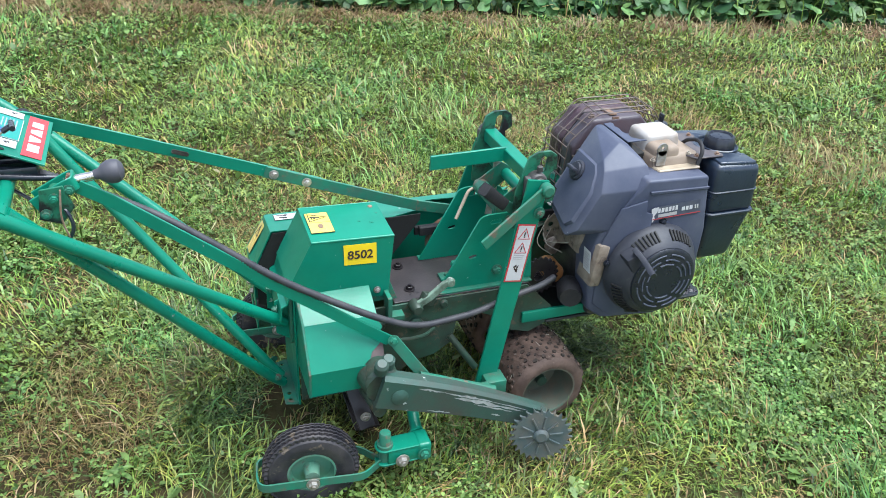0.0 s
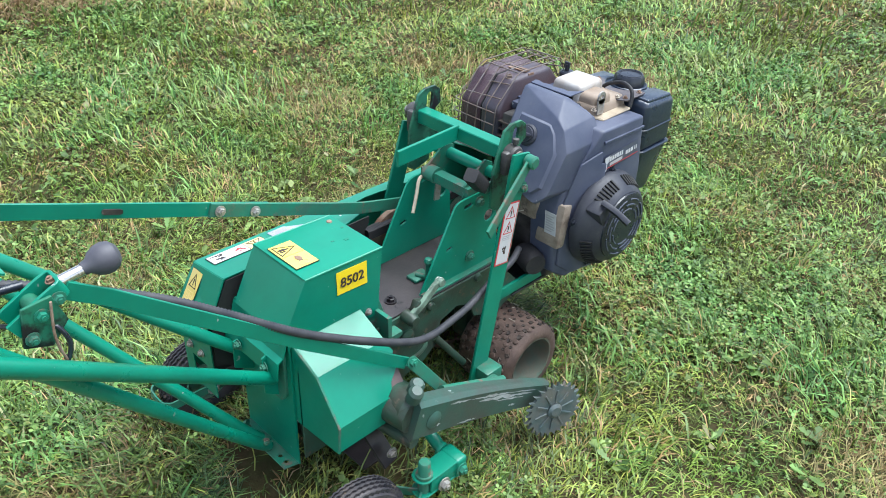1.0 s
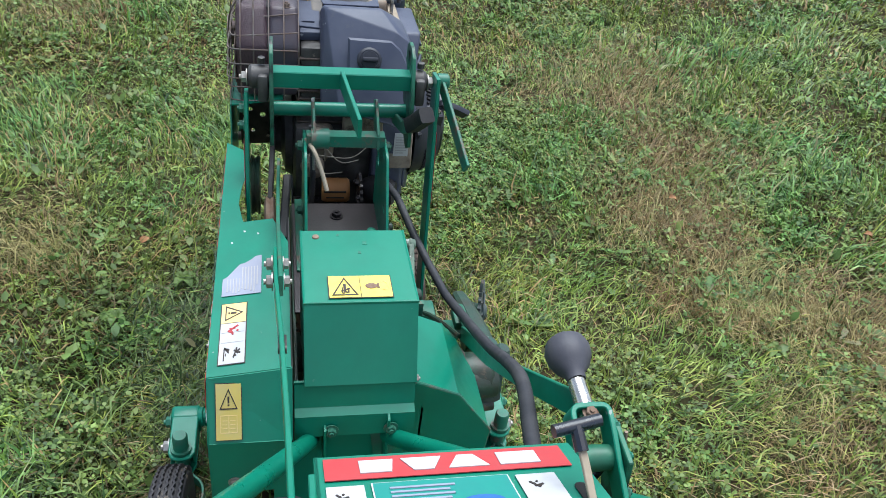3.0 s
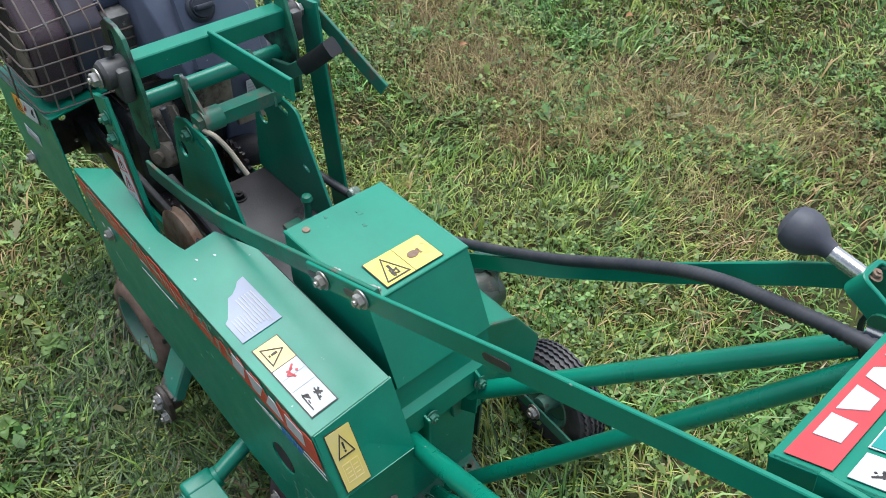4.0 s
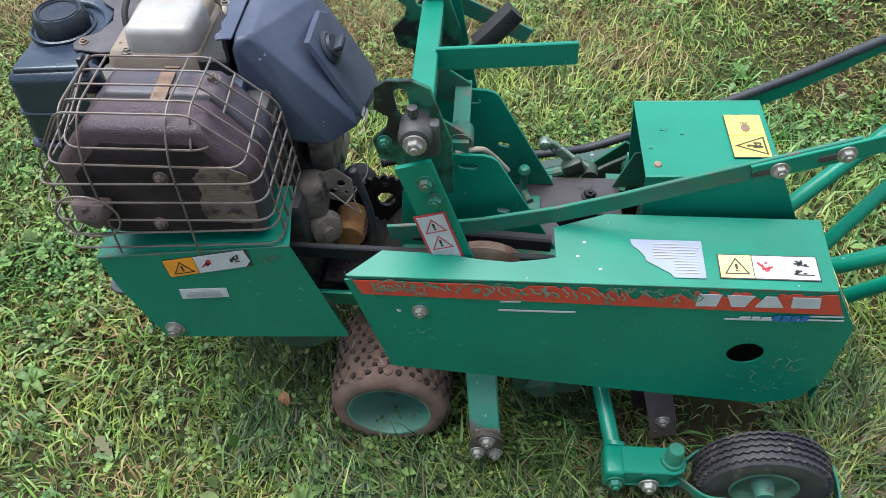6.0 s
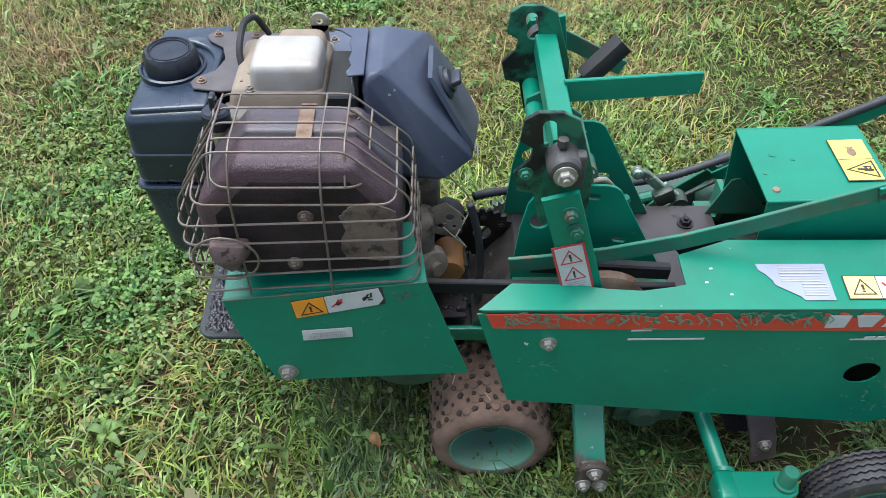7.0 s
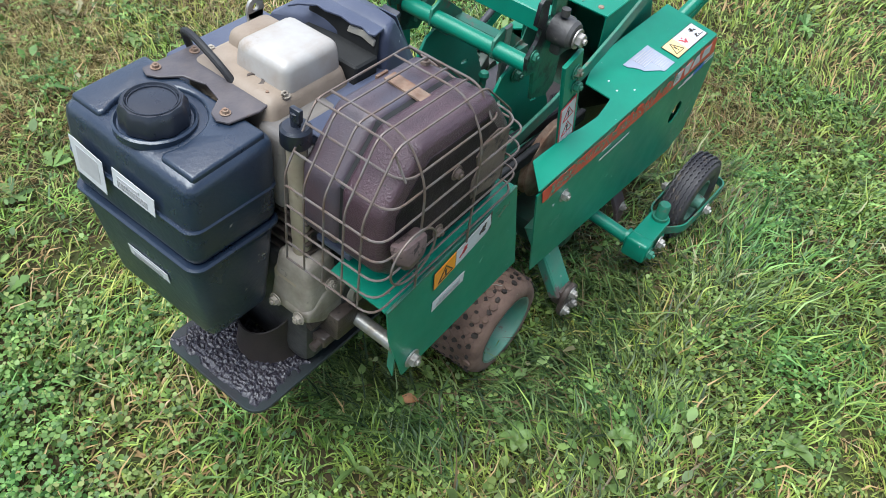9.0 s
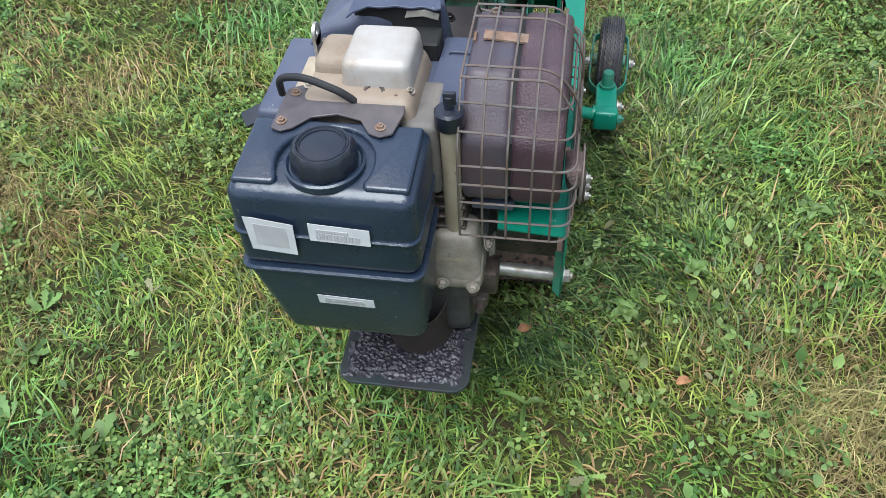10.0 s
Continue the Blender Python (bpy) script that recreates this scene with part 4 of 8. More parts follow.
        bolts("bolt", lift, [((-0.035, y + s * 0.004, 0.592), (0, s, 0)), ((-0.060, y + s * 0.004, 0.440), (0, s, 0))], M_green_worn, r=0.011)
        bm = bmesh.new()
        box(bm, (-0.23, min(y, y + s * 0.02), 0.3925), (0.045, max(y, y + s * 0.02), 0.398), 0.001)
        part("flange", bm, M_green_worn, lift)
    for y in (-0.075, 0.062):
        bm = bmesh.new()
        plate(bm, [(-0.075, 0.605), (-0.03, 0.60), (0.03, 0.645), (0.028, 0.675), (0.0, 0.69), (-0.03, 0.67), (-0.07, 0.64)], "y", y - 0.003, y + 0.003, bevel=0.0008)
        part("link_plate", bm, M_green_worn, cutter)
    # hand lever with a black grip
    bm = bmesh.new()
    strap(bm, [(0.014, -0.118, 0.640), (-0.05, -0.130, 0.648), (-0.105, -0.150, 0.690)], 0.028, 0.008)
    lever = part("grip_lever", bm, M_green_worn, cutter, "green lever with a black grip")
    bm = bmesh.new()
    sweep(bm, [(-0.080, -0.142, 0.670), (-0.110, -0.151, 0.697), (-0.142, -0.161, 0.728)], [(-0.013, -0.016), (0.013, -0.016), (0.016, -0.010), (0.016, 0.010), (0.013, 0.016), (-0.013, 0.016), (-0.016, 0.010), (-0.016, -0.010)])
    soften(bm, 0.007, 3)
    part("grip", bm, M_rubber, lever, "black rubber grip")
    bm = bmesh.new()
    strap(bm, [(0.012, -0.212, 0.738), (-0.080, -0.232, 0.680), (-0.172, -0.252, 0.620)], 0.030, 0.007)
    lathe(bm, [(0, 0), (0.017, 0), (0.017, 0.022), (0.012, 0.026), (0, 0.026)], (0.004, -0.206, 0.735), (0, -1, 0), 14)
    part("side_lever", bm, M_green_worn, cutter, "flat green side lever")
    bm = bmesh.new()
    tube(bm, fillet([(-0.05, 0.078, 0.615), (-0.094, 0.063, 0.612), (-0.112, 0.050, 0.585), (-0.138, 0.036, 0.540)], 0.012), 0.0048, 10)
    part("bent_rod", bm, M_tan, cutter, "thin bent rod with worn pale paint")
    bm = bmesh.new()
    strap(bm, [(-0.012, 0.064, 0.69), (-0.02, 0.062, 0.60), (-0.03, 0.06, 0.53)], 0.020, 0.006, up=(1, 0, 0))
    part("hook_strap", bm, M_zinc, cutter, "thin zinc strap")
    # long strap to the handle
    bm = bmesh.new()
    strap(bm, [(0.060, 0.137, 0.486), (0.0, 0.138, 0.494), (-0.10, 0.139, 0.512), (-0.22, 0.139, 0.543), (-0.32, 0.139, 0.578), (-0.42, 0.138, 0.616), (-0.645, 0.135, 0.699)], 0.032, 0.007)
    part("front_strap", bm, M_green_worn, cutter, "flat green strap worn along its lower edge")
    bm = bmesh.new()
    strap(bm, [(-0.50, 0.144, 0.645), (-0.65, 0.142, 0.700), (-0.85, 0.135, 0.776), (-1.05, 0.130, 0.851), (-1.185, 0.128, 0.900)], 0.032, 0.006)
    rear = part("rear_strap", bm, M_green, cutter, "long flat green strap running up to the handle")
    bolts("bolt", rear, [((-0.623, 0.1465, 0.690), (0, 1, 0)), ((-0.537, 0.1475, 0.657), (0, 1, 0))], r=0.010)
    bolts("bolt", rear, [((-0.623, 0.1305, 0.690), (0, -1, 0)), ((-0.537, 0.1315, 0.657), (0, -1, 0))], r=0.009)
    for a, b in (((-0.612, 0.686), (-0.590, 0.678)), ((-0.527, 0.654), (-0.505, 0.646)), ((-0.865, 0.781), (-0.835, 0.770))):
        bm = bmesh.new()
        plate(bm, slot_points(*a, *b, 0.0055), "y", 0.1285 if a[0] < -0.7 else 0.1375, 0.1395 if a[0] < -0.7 else 0.1478)
        part("slot", bm, M_scuff, rear)


lift_linkage()


def handle():
    tubes = None
    for s, y0, y1 in ((-1, -0.052, -0.280), (1, 0.085, 0.275)):
        bm = bmesh.new()
        tube(bm, fillet([(-0.645, y0, 0.345), (-0.70, y0 + (y1 - y0) * 0.1, 0.392), (-1.22, y1, 0.862), (-1.40, y1 + s * 0.02, 0.99), (-1.62, y1 + s * 0.03, 1.02)], 0.08), 0.0155, 14)
        if tubes:
            part("upper_tube", bm, M_tube, tubes)
        else:
            tubes = part("handle_frame", bm, M_tube, cutter, "welded green tube handle")
    for s, y0, y1 in ((-1, -0.010, -0.245), (1, 0.020, 0.240)):
        bm = bmesh.new()
        tube(bm, fillet([(-0.655, y0, 0.108), (-0.68, y0 + s * 0.01, 0.135), (-1.19, y1, 0.842)], 0.03), 0.0145, 14)
        part("lower_tube", bm, M_tube, tubes)
    part("cross_tube", tube(bmesh.new(), [(-1.20, -0.272, 0.845), (-1.20, 0.268, 0.850)], 0.016, 14), M_tube, tubes)
    part("cross_tube", tube(bmesh.new(), [(-1.33, -0.285, 0.945), (-1.33, 0.285, 0.945)], 0.016, 14), M_tube, tubes)
    for s, y1 in ((-1, -0.280), (1, 0.275)):
        part("hand_grip", tube(bmesh.new(), [(-1.48, y1 + s * 0.024, 1.003), (-1.66, y1 + s * 0.031, 1.024)], 0.020, 16), M_rubber, tubes, "black rubber handle grip")
    bolts("bolt", tubes, [((-0.672, -0.03, 0.145), (-0.4, -1, 0)), ((-0.67, 0.05, 0.145), (-0.4, 1, 0))], M_green_worn, r=0.008)
    # control console
    bm = bmesh.new()
    prof = [(-1.118, 0.889), (-1.165, 0.911), (-1.245, 0.949), (-1.262, 0.94), (-1.275, 0.855), (-1.272, 0.852), (-1.258, 0.936), (-1.244, 0.945), (-1.165, 0.907), (-1.12, 0.885)]
    plate(bm, prof, "y", -0.135, 0.108, bevel=0.0006)
    plate(bm, [(-1.118, 0.889), (-1.245, 0.949), (-1.262, 0.94), (-1.275, 0.855), (-1.25, 0.85), (-1.235, 0.90), (-1.125, 0.862)], "y", 0.1045, 0.1075)
    con = part("control_console", bm, M_green, cutter, "green folded console with labels and a throttle lever")
    nrm = Vector((0.425, 0, 0.905)) * 0.0012

    def top(x, y):
        return Vector((x, y, 0.889 + (-1.118 - x) * 0.472)) + nrm

    at = surface([top(-1.162, 0.100), top(-1.162, -0.121), top(-1.126, -0.121), top(-1.126, 0.100)])
    bm = bmesh.new()
    flat(bm, at, rect(0, 0, 1, 1), 0, 0)
    red = part("red_label", bm, M_redprint, con, "red label with white block marks")
    for shape in MARKS:
        bm = bmesh.new()
        flat(bm, at, [(0.14 + 0.74 * u, 0.22 + 0.58 * v) for u, v in shape], 0.0009)
        part("block_mark", bm, M_white, red)
    at = surface([top(-1.236, 0.062), top(-1.236, -0.058), top(-1.170, -0.058), top(-1.170, 0.062)])
    bm = bmesh.new()
    flat(bm, at, rect(0, 0, 1, 1), 0, 0)
    flat(bm, at, rect(0.012, 0.022, 0.988, 0.978), 0.0009, 1, 0.0005)
    text_lines(bm, at, 0.12, 0.40, 0.62, 0.88, 5, 2, 3, 0.0015)
    flat(bm, at, ring_points(0.74, 0.42, 0.15, 0.13, 18), 0.0015, 3, 0.0004)
    part("teal_label", bm, [M_white, M_teal, M_paper, M_blueprint], con, "teal label with a white border")
    for y0, y1 in ((0.100, 0.068), (-0.064, -0.100)):
        at = surface([top(-1.236, y0), top(-1.236, y1), top(-1.172, y1), top(-1.172, y0)])
        bm = bmesh.new()
        flat(bm, at, rect(0, 0, 1, 1), 0, 0)
        pictogram(bm, at, 0.2, 0.62, 0.6, 0.85, 1, 3, 0.0009)
        pictogram(bm, at, 0.3, 0.1, 0.7, 0.3, 1, 6, 0.0009)
        part("white_label", bm, [M_white, M_print], con)
    at = surface([Vector((-1.2762, 0.085, 0.862)), Vector((-1.2762, -0.105, 0.862)), Vector((-1.2645, -0.105, 0.930)), Vector((-1.2645, 0.085, 0.930))], 0.001)
    bm = bmesh.new()
    flat(bm, at, rect(0.0, 0.1, 1, 0.9), 0, 2)
    flat(bm, at, rect(0.01, 0.13, 0.5, 0.87), 0.0009, 1, 0.0005)
    flat(bm, at, rect(0.51, 0.13, 0.99, 0.87), 0.0009, 0, 0.0005)
    warning_triangle(bm, at, 0.12, 0.2, 0.4, 0.8, 2, 0.0015)
    flat(bm, at, ring_points(0.75, 0.5, 0.1, 0.28, 14), 0.0015, 2, 0.0004)
    part("warning_label", bm, [M_white, M_orange, M_print], con, "orange and white warning label")
    # flat black shape painted for the shade in the lever's slot
    bm = bmesh.new()
    plate(bm, slot_points(-1.232, -0.116, -1.195, -0.116, 0.006), "z", 0.0, 0.0006)
    for v in bm.verts:
        v.co.z += 0.889 + (-1.118 - v.co.x) * 0.472 + 0.0012
    part("lever_slot", bm, M_dark, con)
    bm = bmesh.new()
    strap(bm, [(-1.226, -0.116, 0.935), (-1.195, -0.114, 0.953), (-1.170, -0.111, 0.968)], 0.007, 0.004, up=(0, 1, 0))
    lev = part("throttle_lever", bm, M_tan, con, "throttle lever with a black T handle")
    bm = bmesh.new()
    tube(bm, [(-1.170, -0.089, 0.970), (-1.162, -0.133, 0.972)], 0.0058, 12)
    tube(bm, [(-1.185, -0.112, 0.960), (-1.166, -0.110, 0.971)], 0.006, 10)
    part("lever_handle", bm, M_black, lev, "black plastic T handle")
    bm = bmesh.new()
    box(bm, (-1.238, -0.126, 0.862), (-1.135, -0.095, 0.884), 0.006)
    tube(bm, fillet([(-1.25, -0.118, 0.872), (-1.16, -0.128, 0.862), (-1.10, -0.122, 0.852)], 0.03), 0.007)
    for y in (-0.02, 0.02, 0.06, -0.07):
        box(bm, (-1.235, y - 0.012, 0.868), (-1.15, y + 0.012, 0.888), 0.004)
    part("cable_mount", bm, M_black, con, "black cable mounts under the console")
    bm = bmesh.new()
    lathe(bm, [(0, 0), (0.018, 0), (0.020, 0.006), (0.020, 0.035), (0.016, 0.04), (0, 0.04)], (-1.185, 0.118, 0.893), (0, 1, 0), 18)
    part("bushing", bm, M_rubber, con, "black rubber bushing")
    bm = bmesh.new()
    plate(bm, [(-1.215, 0.84), (-1.17, 0.83), (-1.155, 0.915), (-1.20, 0.925)], "y", 0.108, 0.114, bevel=0.001)
    part("console_bracket", bm, M_green, con)

    # gear lever: flat bar, forked bracket, chrome stem, ball
    bm = bmesh.new()
    strap(bm, [(-0.405, -0.232, 0.363), (-0.462, -0.228, 0.404), (-0.65, -0.207, 0.540), (-0.85, -0.192, 0.696), (-1.0, -0.186, 0.816), (-1.06, -0.186, 0.858)], 0.030, 0.006)
    gear = part("gear_lever", bm, M_green, cutter, "long flat green gear lever with a black ball knob")
    bm = bmesh.new()
    strap(bm, fillet([(-1.145, -0.196, 0.828), (-1.082, -0.196, 0.862), (-1.062, -0.196, 0.870), (-1.062, -0.156, 0.870), (-1.082, -0.156, 0.862), (-1.145, -0.156, 0.828)], 0.012), 0.030, 0.006)
    part("fork", bm, M_green, gear, "forked green bracket")
    bm = bmesh.new()
    lathe(bm, [(0, -0.01), (0.0098, -0.01), (0.0098, 0.050), (0.0118, 0.051), (0.0118, 0.060), (0, 0.062)], (-1.060, -0.176, 0.869), (1, 0, 0.14), 12)
    part("stem", bm, M_chrome, gear, "chrome stem")
    bm = bmesh.new()
    lathe(bm, [(0.010, -0.034), (0.012, -0.024), (0.020, -0.015), (0.025, -0.004), (0.0258, 0.007), (0.0225, 0.017), (0.014, 0.024), (0, 0.027)], (-0.992, -0.176, 0.879), (1, 0, 0.12), 28)
    part("ball_knob", bm, M_knob, gear, "black ball knob")
    bm = bmesh.new()
    lathe(bm, [(0, -0.027), (0.013, -0.027), (0.014, 0), (0.013, 0.027), (0, 0.027)], (-1.105, -0.176, 0.845), (0, 1, 0), 16)
    plate(bm, [(-1.14, 0.80), (-1.10, 0.785), (-1.07, 0.82), (-1.085, 0.87), (-1.13, 0.865)], "y", -0.206, -0.200, bevel=0.001)
    part("pivot", bm, M_ear, gear, "greasy pivot of the gear lever")
    bolts("bolt", gear, [((-1.105, -0.207, 0.845), (0, -1, 0)), ((-1.125, -0.207, 0.812), (0, -1, 0)), ((-1.075, -0.200, 0.858), (0, -1, 0))], M_green_worn, r=0.008)
    bolts("bolt", gear, [((-1.072, -0.176, 0.876), (-0.3, 0, 1))], M_rust, r=0.006)
    bm = bmesh.new()
    strap(bm, [(-0.400, -0.240, 0.372), (-0.35, -0.262, 0.30), (-0.305, -0.275, 0.235)], 0.030, 0.007, up=(1, 0, 0.7))
    link = part("lever_link", bm, M_green_worn, cutter, "worn green link below the gear lever")
    bolts("bolt", link, [((-0.400, -0.246, 0.372), (0, -1, 0.2))], M_green_worn, r=0.010)
    bm = bmesh.new()
    tube(bm, fillet([(-0.41, -0.226, 0.36), (-0.34, -0.205, 0.335), (-0.29, -0.18, 0.32), (-0.25, -0.13, 0.30)], 0.02), 0.005, 8)
    part("control_rod", bm, M_oily, link)

    # corrugated conduit
    hose = fillet([(-1.16, -0.10, 0.868), (-1.083, -0.118, 0.840), (-0.913, -0.165, 0.762), (-0.787, -0.188, 0.668), (-0.667, -0.206, 0.573), (-0.534, -0.216, 0.490), (-0.433, -0.223, 0.432), (-0.360, -0.223, 0.396), (-0.300, -0.214, 0.378), (-0.155, -0.190, 0.373), (-0.05, -0.166, 0.388), (0.055, -0.150, 0.399), (0.11, -0.125, 0.405)], 0.09, 6)
    fine = []
    for a, b in zip(hose, hose[1:]):
        k = max(1, int((b - a).length / 0.0036))
        fine += [a.lerp(b, i / k) for i in range(k)]
    bm = bmesh.new()
    tube(bm, fine, 0.0098, 9, scales=[1.0 if i % 2 else 0.80 for i in range(len(fine))])
    part("corrugated_conduit", bm, M_conduit, cutter, "black corrugated cable conduit", 180)
    bm = bmesh.new()
    tube(bm, fillet([(-1.20, -0.10, 0.83), (-1.14, -0.14, 0.80), (-1.09, -0.205, 0.825), (-1.075, -0.215, 0.78), (-1.11, -0.21, 0.72)], 0.04, 6), 0.004, 8)
    part("thin_cable", bm, M_black, cutter, "thin black cable")
    bm = bmesh.new()
    tube(bm, fillet([(-1.09, -0.212, 0.865), (-1.10, -0.216, 0.80), (-1.085, -0.215, 0.74)], 0.03, 6), 0.0022, 6)
    part("rusty_wire", bm, M_rust, cutter, "thin rusty wire")


handle()


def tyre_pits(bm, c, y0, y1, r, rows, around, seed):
    """Dark marks painted as shaded hollows between the tread's knobs, and lumps of mud over it."""
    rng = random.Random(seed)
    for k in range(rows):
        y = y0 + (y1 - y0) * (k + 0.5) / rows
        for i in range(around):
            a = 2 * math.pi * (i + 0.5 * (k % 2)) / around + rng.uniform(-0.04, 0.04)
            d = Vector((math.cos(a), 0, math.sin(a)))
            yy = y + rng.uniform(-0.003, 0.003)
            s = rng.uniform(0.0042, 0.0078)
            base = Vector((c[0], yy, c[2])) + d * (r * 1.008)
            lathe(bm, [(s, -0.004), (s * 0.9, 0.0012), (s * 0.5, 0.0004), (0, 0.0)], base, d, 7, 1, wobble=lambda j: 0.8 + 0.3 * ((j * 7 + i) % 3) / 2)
            if rng.random() < 0.55:
                a += 2 * math.pi * 0.5 / around
                d = Vector((math.cos(a), 0, math.sin(a)))
                h, s = rng.uniform(0.0015, 0.0040), rng.uniform(0.008, 0.0125)
                base = Vector((c[0], yy, c[2])) + d * (r - 0.001)
                lathe(bm, [(s, -0.002), (s * 0.85, h * 0.7), (s * 0.55, h), (0, h)], base, d, 7, 0)


def drive_wheels():
    for nm, y0, y1 in (("left_drive_wheel", 0.062, 0.248), ("right_drive_wheel", -0.236, -0.05)):
        c = (0.076, 0, 0.082)
        bm = bmesh.new()
        prof = [(0.083, 0.0), (0.092, -0.003), (0.108, 0.002), (0.116, 0.014), (0.118, 0.04), (0.118, y1 - y0 - 0.04), (0.116, y1 - y0 - 0.014), (0.108, y1 - y0 - 0.002), (0.092, y1 - y0 + 0.003), (0.083, y1 - y0)]
        lathe(bm, prof, (c[0], y0, c[2]), (0, 1, 0), 48, wobble=lambda i: 1 + 0.012 * math.sin(i * 2.3) + 0.008 * math.sin(i * 5.1))
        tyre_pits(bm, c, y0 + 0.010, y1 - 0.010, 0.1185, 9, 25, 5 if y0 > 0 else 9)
        wheel = part(nm, bm, [M_mud if y0 > 0 else M_darker_mud, M_pit], cutter, "wide drive wheel caked in brown mud", 50)
        r = random.Random(90 if y0 > 0 else 91)
        for i in range(16):
            a, y = r.uniform(-0.6, 3.6), r.uniform(y0 + 0.02, y1 - 0.02)
            turn_, run = r.uniform(-0.14, 0.14), r.uniform(-0.022, 0.022)
            pts = [(c[0] + 0.1235 * math.cos(a + turn_ * k), y + run * k, c[2] + 0.1235 * math.sin(a + turn_ * k)) for k in (0, 0.5, 1)]
            part("stuck_straw", tube(bmesh.new(), pts, 0.0009, 5), M_flex, wheel)
        out = y1 if y0 > 0 else y0
        s = 1 if y0 > 0 else -1
        bm = bmesh.new()
        lathe(bm, [(0.0835, 0.001), (0.079, 0.0), (0.076, -0.008), (0.073, -0.070), (0.064, -0.090), (0.03, -0.092), (0.026, -0.07), (0.0, -0.07)], (c[0], out, c[2]), (0, s, 0), 36)
        rim = part("rim", bm, M_rim if s > 0 else M_rim_muddy, wheel, "dished rim with dusty green paint" if s > 0 else "dished rim caked with dry mud")
        bolts("bolt", rim, [((c[0] + 0.045 * math.cos(a), out - s * 0.091, c[2] + 0.045 * math.sin(a)), (0, s, 0)) for a in (0.4, 1.97, 3.54, 5.11)], M_rim, r=0.007)
    bm = bmesh.new()
    tube(bm, [(0.076, -0.19, 0.082), (0.076, 0.20, 0.082)], 0.016, 14)
    part("axle", bm, M_oily, cutter)
    bm = bmesh.new()
    plate(bm, [(0.03, 0.06), (0.12, 0.06), (0.12, 0.27), (0.03, 0.27)], "y", -0.03, 0.04, bevel=0.01)
    part("axle_case", bm, M_oily, cutter, "oily axle case between the wheels")
    bm = bmesh.new()
    lathe(bm, [(0, 0), (0.075, 0), (0.078, 0.004), (0.07, 0.012), (0.078, 0.020), (0.075, 0.024), (0, 0.024)], (0.232, 0.185, 0.318), (0, 1, 0), 28)
    part("engine_pulley", bm, M_oily, cutter, "green pulley below the engine cover")


drive_wheels()


def caster(side):
    """A caster on its outrigger; side is 1 or -1."""
    s = side
    wheel_c = Vector((-0.625, 0.347, 0.080)) if s > 0 else Vector((-0.638, -0.325, 0.082))
    pin = Vector((-0.458, 0.340, 0.006)) if s > 0 else Vector((-0.447, -0.343, 0.010))
    root = Vector((-0.328, 0.150, 0.135)) if s > 0 else Vector((-0.330, -0.15, 0.14))
    elbow = Vector((-0.358, 0.338, 0.085)) if s > 0 else Vector((-0.350, -0.336, 0.088))
    bm = bmesh.new()
    tube(bm, [root, elbow + Vector((0, -0.018 * s, 0.004))], 0.016, 14)
    lathe(bm, [(0.016, -0.004), (0.021, -0.004), (0.021, 0.004), (0.016, 0.004)], elbow + Vector((0, -0.034 * s, 0.010)), (0.1, s, -0.25), 16)
    arm = part("left_caster_arm" if s > 0 else "right_caster_arm", bm, M_green, cutter, "worn green outrigger arm with a caster")
    # channel-shaped bracket between the arm and the kingpin
    x0, x1, y = pin.x - 0.026, elbow.x + 0.020, (pin.y + elbow.y) / 2
    bm = bmesh.new()
    top = [(x1, y - 0.027), (x1, y + 0.027), (x0 + 0.02, y + 0.027), (x0 + 0.006, y + 0.020), (x0, y + 0.006), (x0, y - 0.006), (x0 + 0.006, y - 0.020), (x0 + 0.02, y - 0.027)]
    plate(bm, top, "z", elbow.z + 0.018, elbow.z + 0.025, bevel=0.002)
    plate(bm, top, "z", elbow.z - 0.028, elbow.z - 0.022, bevel=0.002)
    for k in (-1, 1):
        box(bm, (x0 + 0.030, y + k * 0.0225 - 0.003, elbow.z - 0.022), (x1, y + k * 0.0225 + 0.003, elbow.z + 0.018), 0.001)
    box(bm, (x1 - 0.034, y - 0.031, elbow.z - 0.030), (x1 + 0.003, y + 0.031, elbow.z + 0.027), 0.008, 3)
    part("bracket", bm, M_green, arm, "green channel bracket with worn edges")
    bm = bmesh.new()
    lathe(bm, [(0, 0.04), (0.0155, 0.04), (0.0155, 0.146), (0.013, 0.150), (0, 0.150)], pin, (0, 0, 1), 14)
    lathe(bm, [(0.0155, 0.103), (0.021, 0.103), (0.021, 0.112), (0.0155, 0.112)], pin, (0, 0, 1), 14)
    part("kingpin", bm, M_green_worn, arm)
    bolts("bolt", arm, [(Vector((pin.x + 0.040, y + 0.030 * s, elbow.z - 0.012)), (0, s, 0))], r=0.013)
    bolts("bolt", arm, [(Vector((x1 - 0.018, y + 0.031 * s, elbow.z - 0.004)), (0, s, 0))], M_green_worn, r=0.012)
    # fork straps round the wheel
    way = wheel_c - pin
    way.z = 0
    way.normalize()
    side_v = Vector((way.y, -way.x, 0))
    hub = Vector((wheel_c.x, wheel_c.y, 0.072))
    bm = bmesh.new()
    for k in (-1, 1):
        pts = [Vector((pin.x, pin.y, 0.062)) + way * 0.004, Vector((pin.x, pin.y, 0.062)) + way * 0.03 + side_v * 0.02 * k,
               Vector((pin.x, pin.y, 0.066)) + way * 0.062 + side_v * 0.050 * k, hub - way * 0.02 + side_v * 0.052 * k, hub + way * 0.118 + side_v * 0.050 * k, hub + way * 0.134 + side_v * 0.036 * k, hub + way * 0.136]
        strap(bm, fillet(pts, 0.02), 0.024, 0.005)
    fork = part("fork", bm, M_green_worn, arm, "worn green wheel fork")
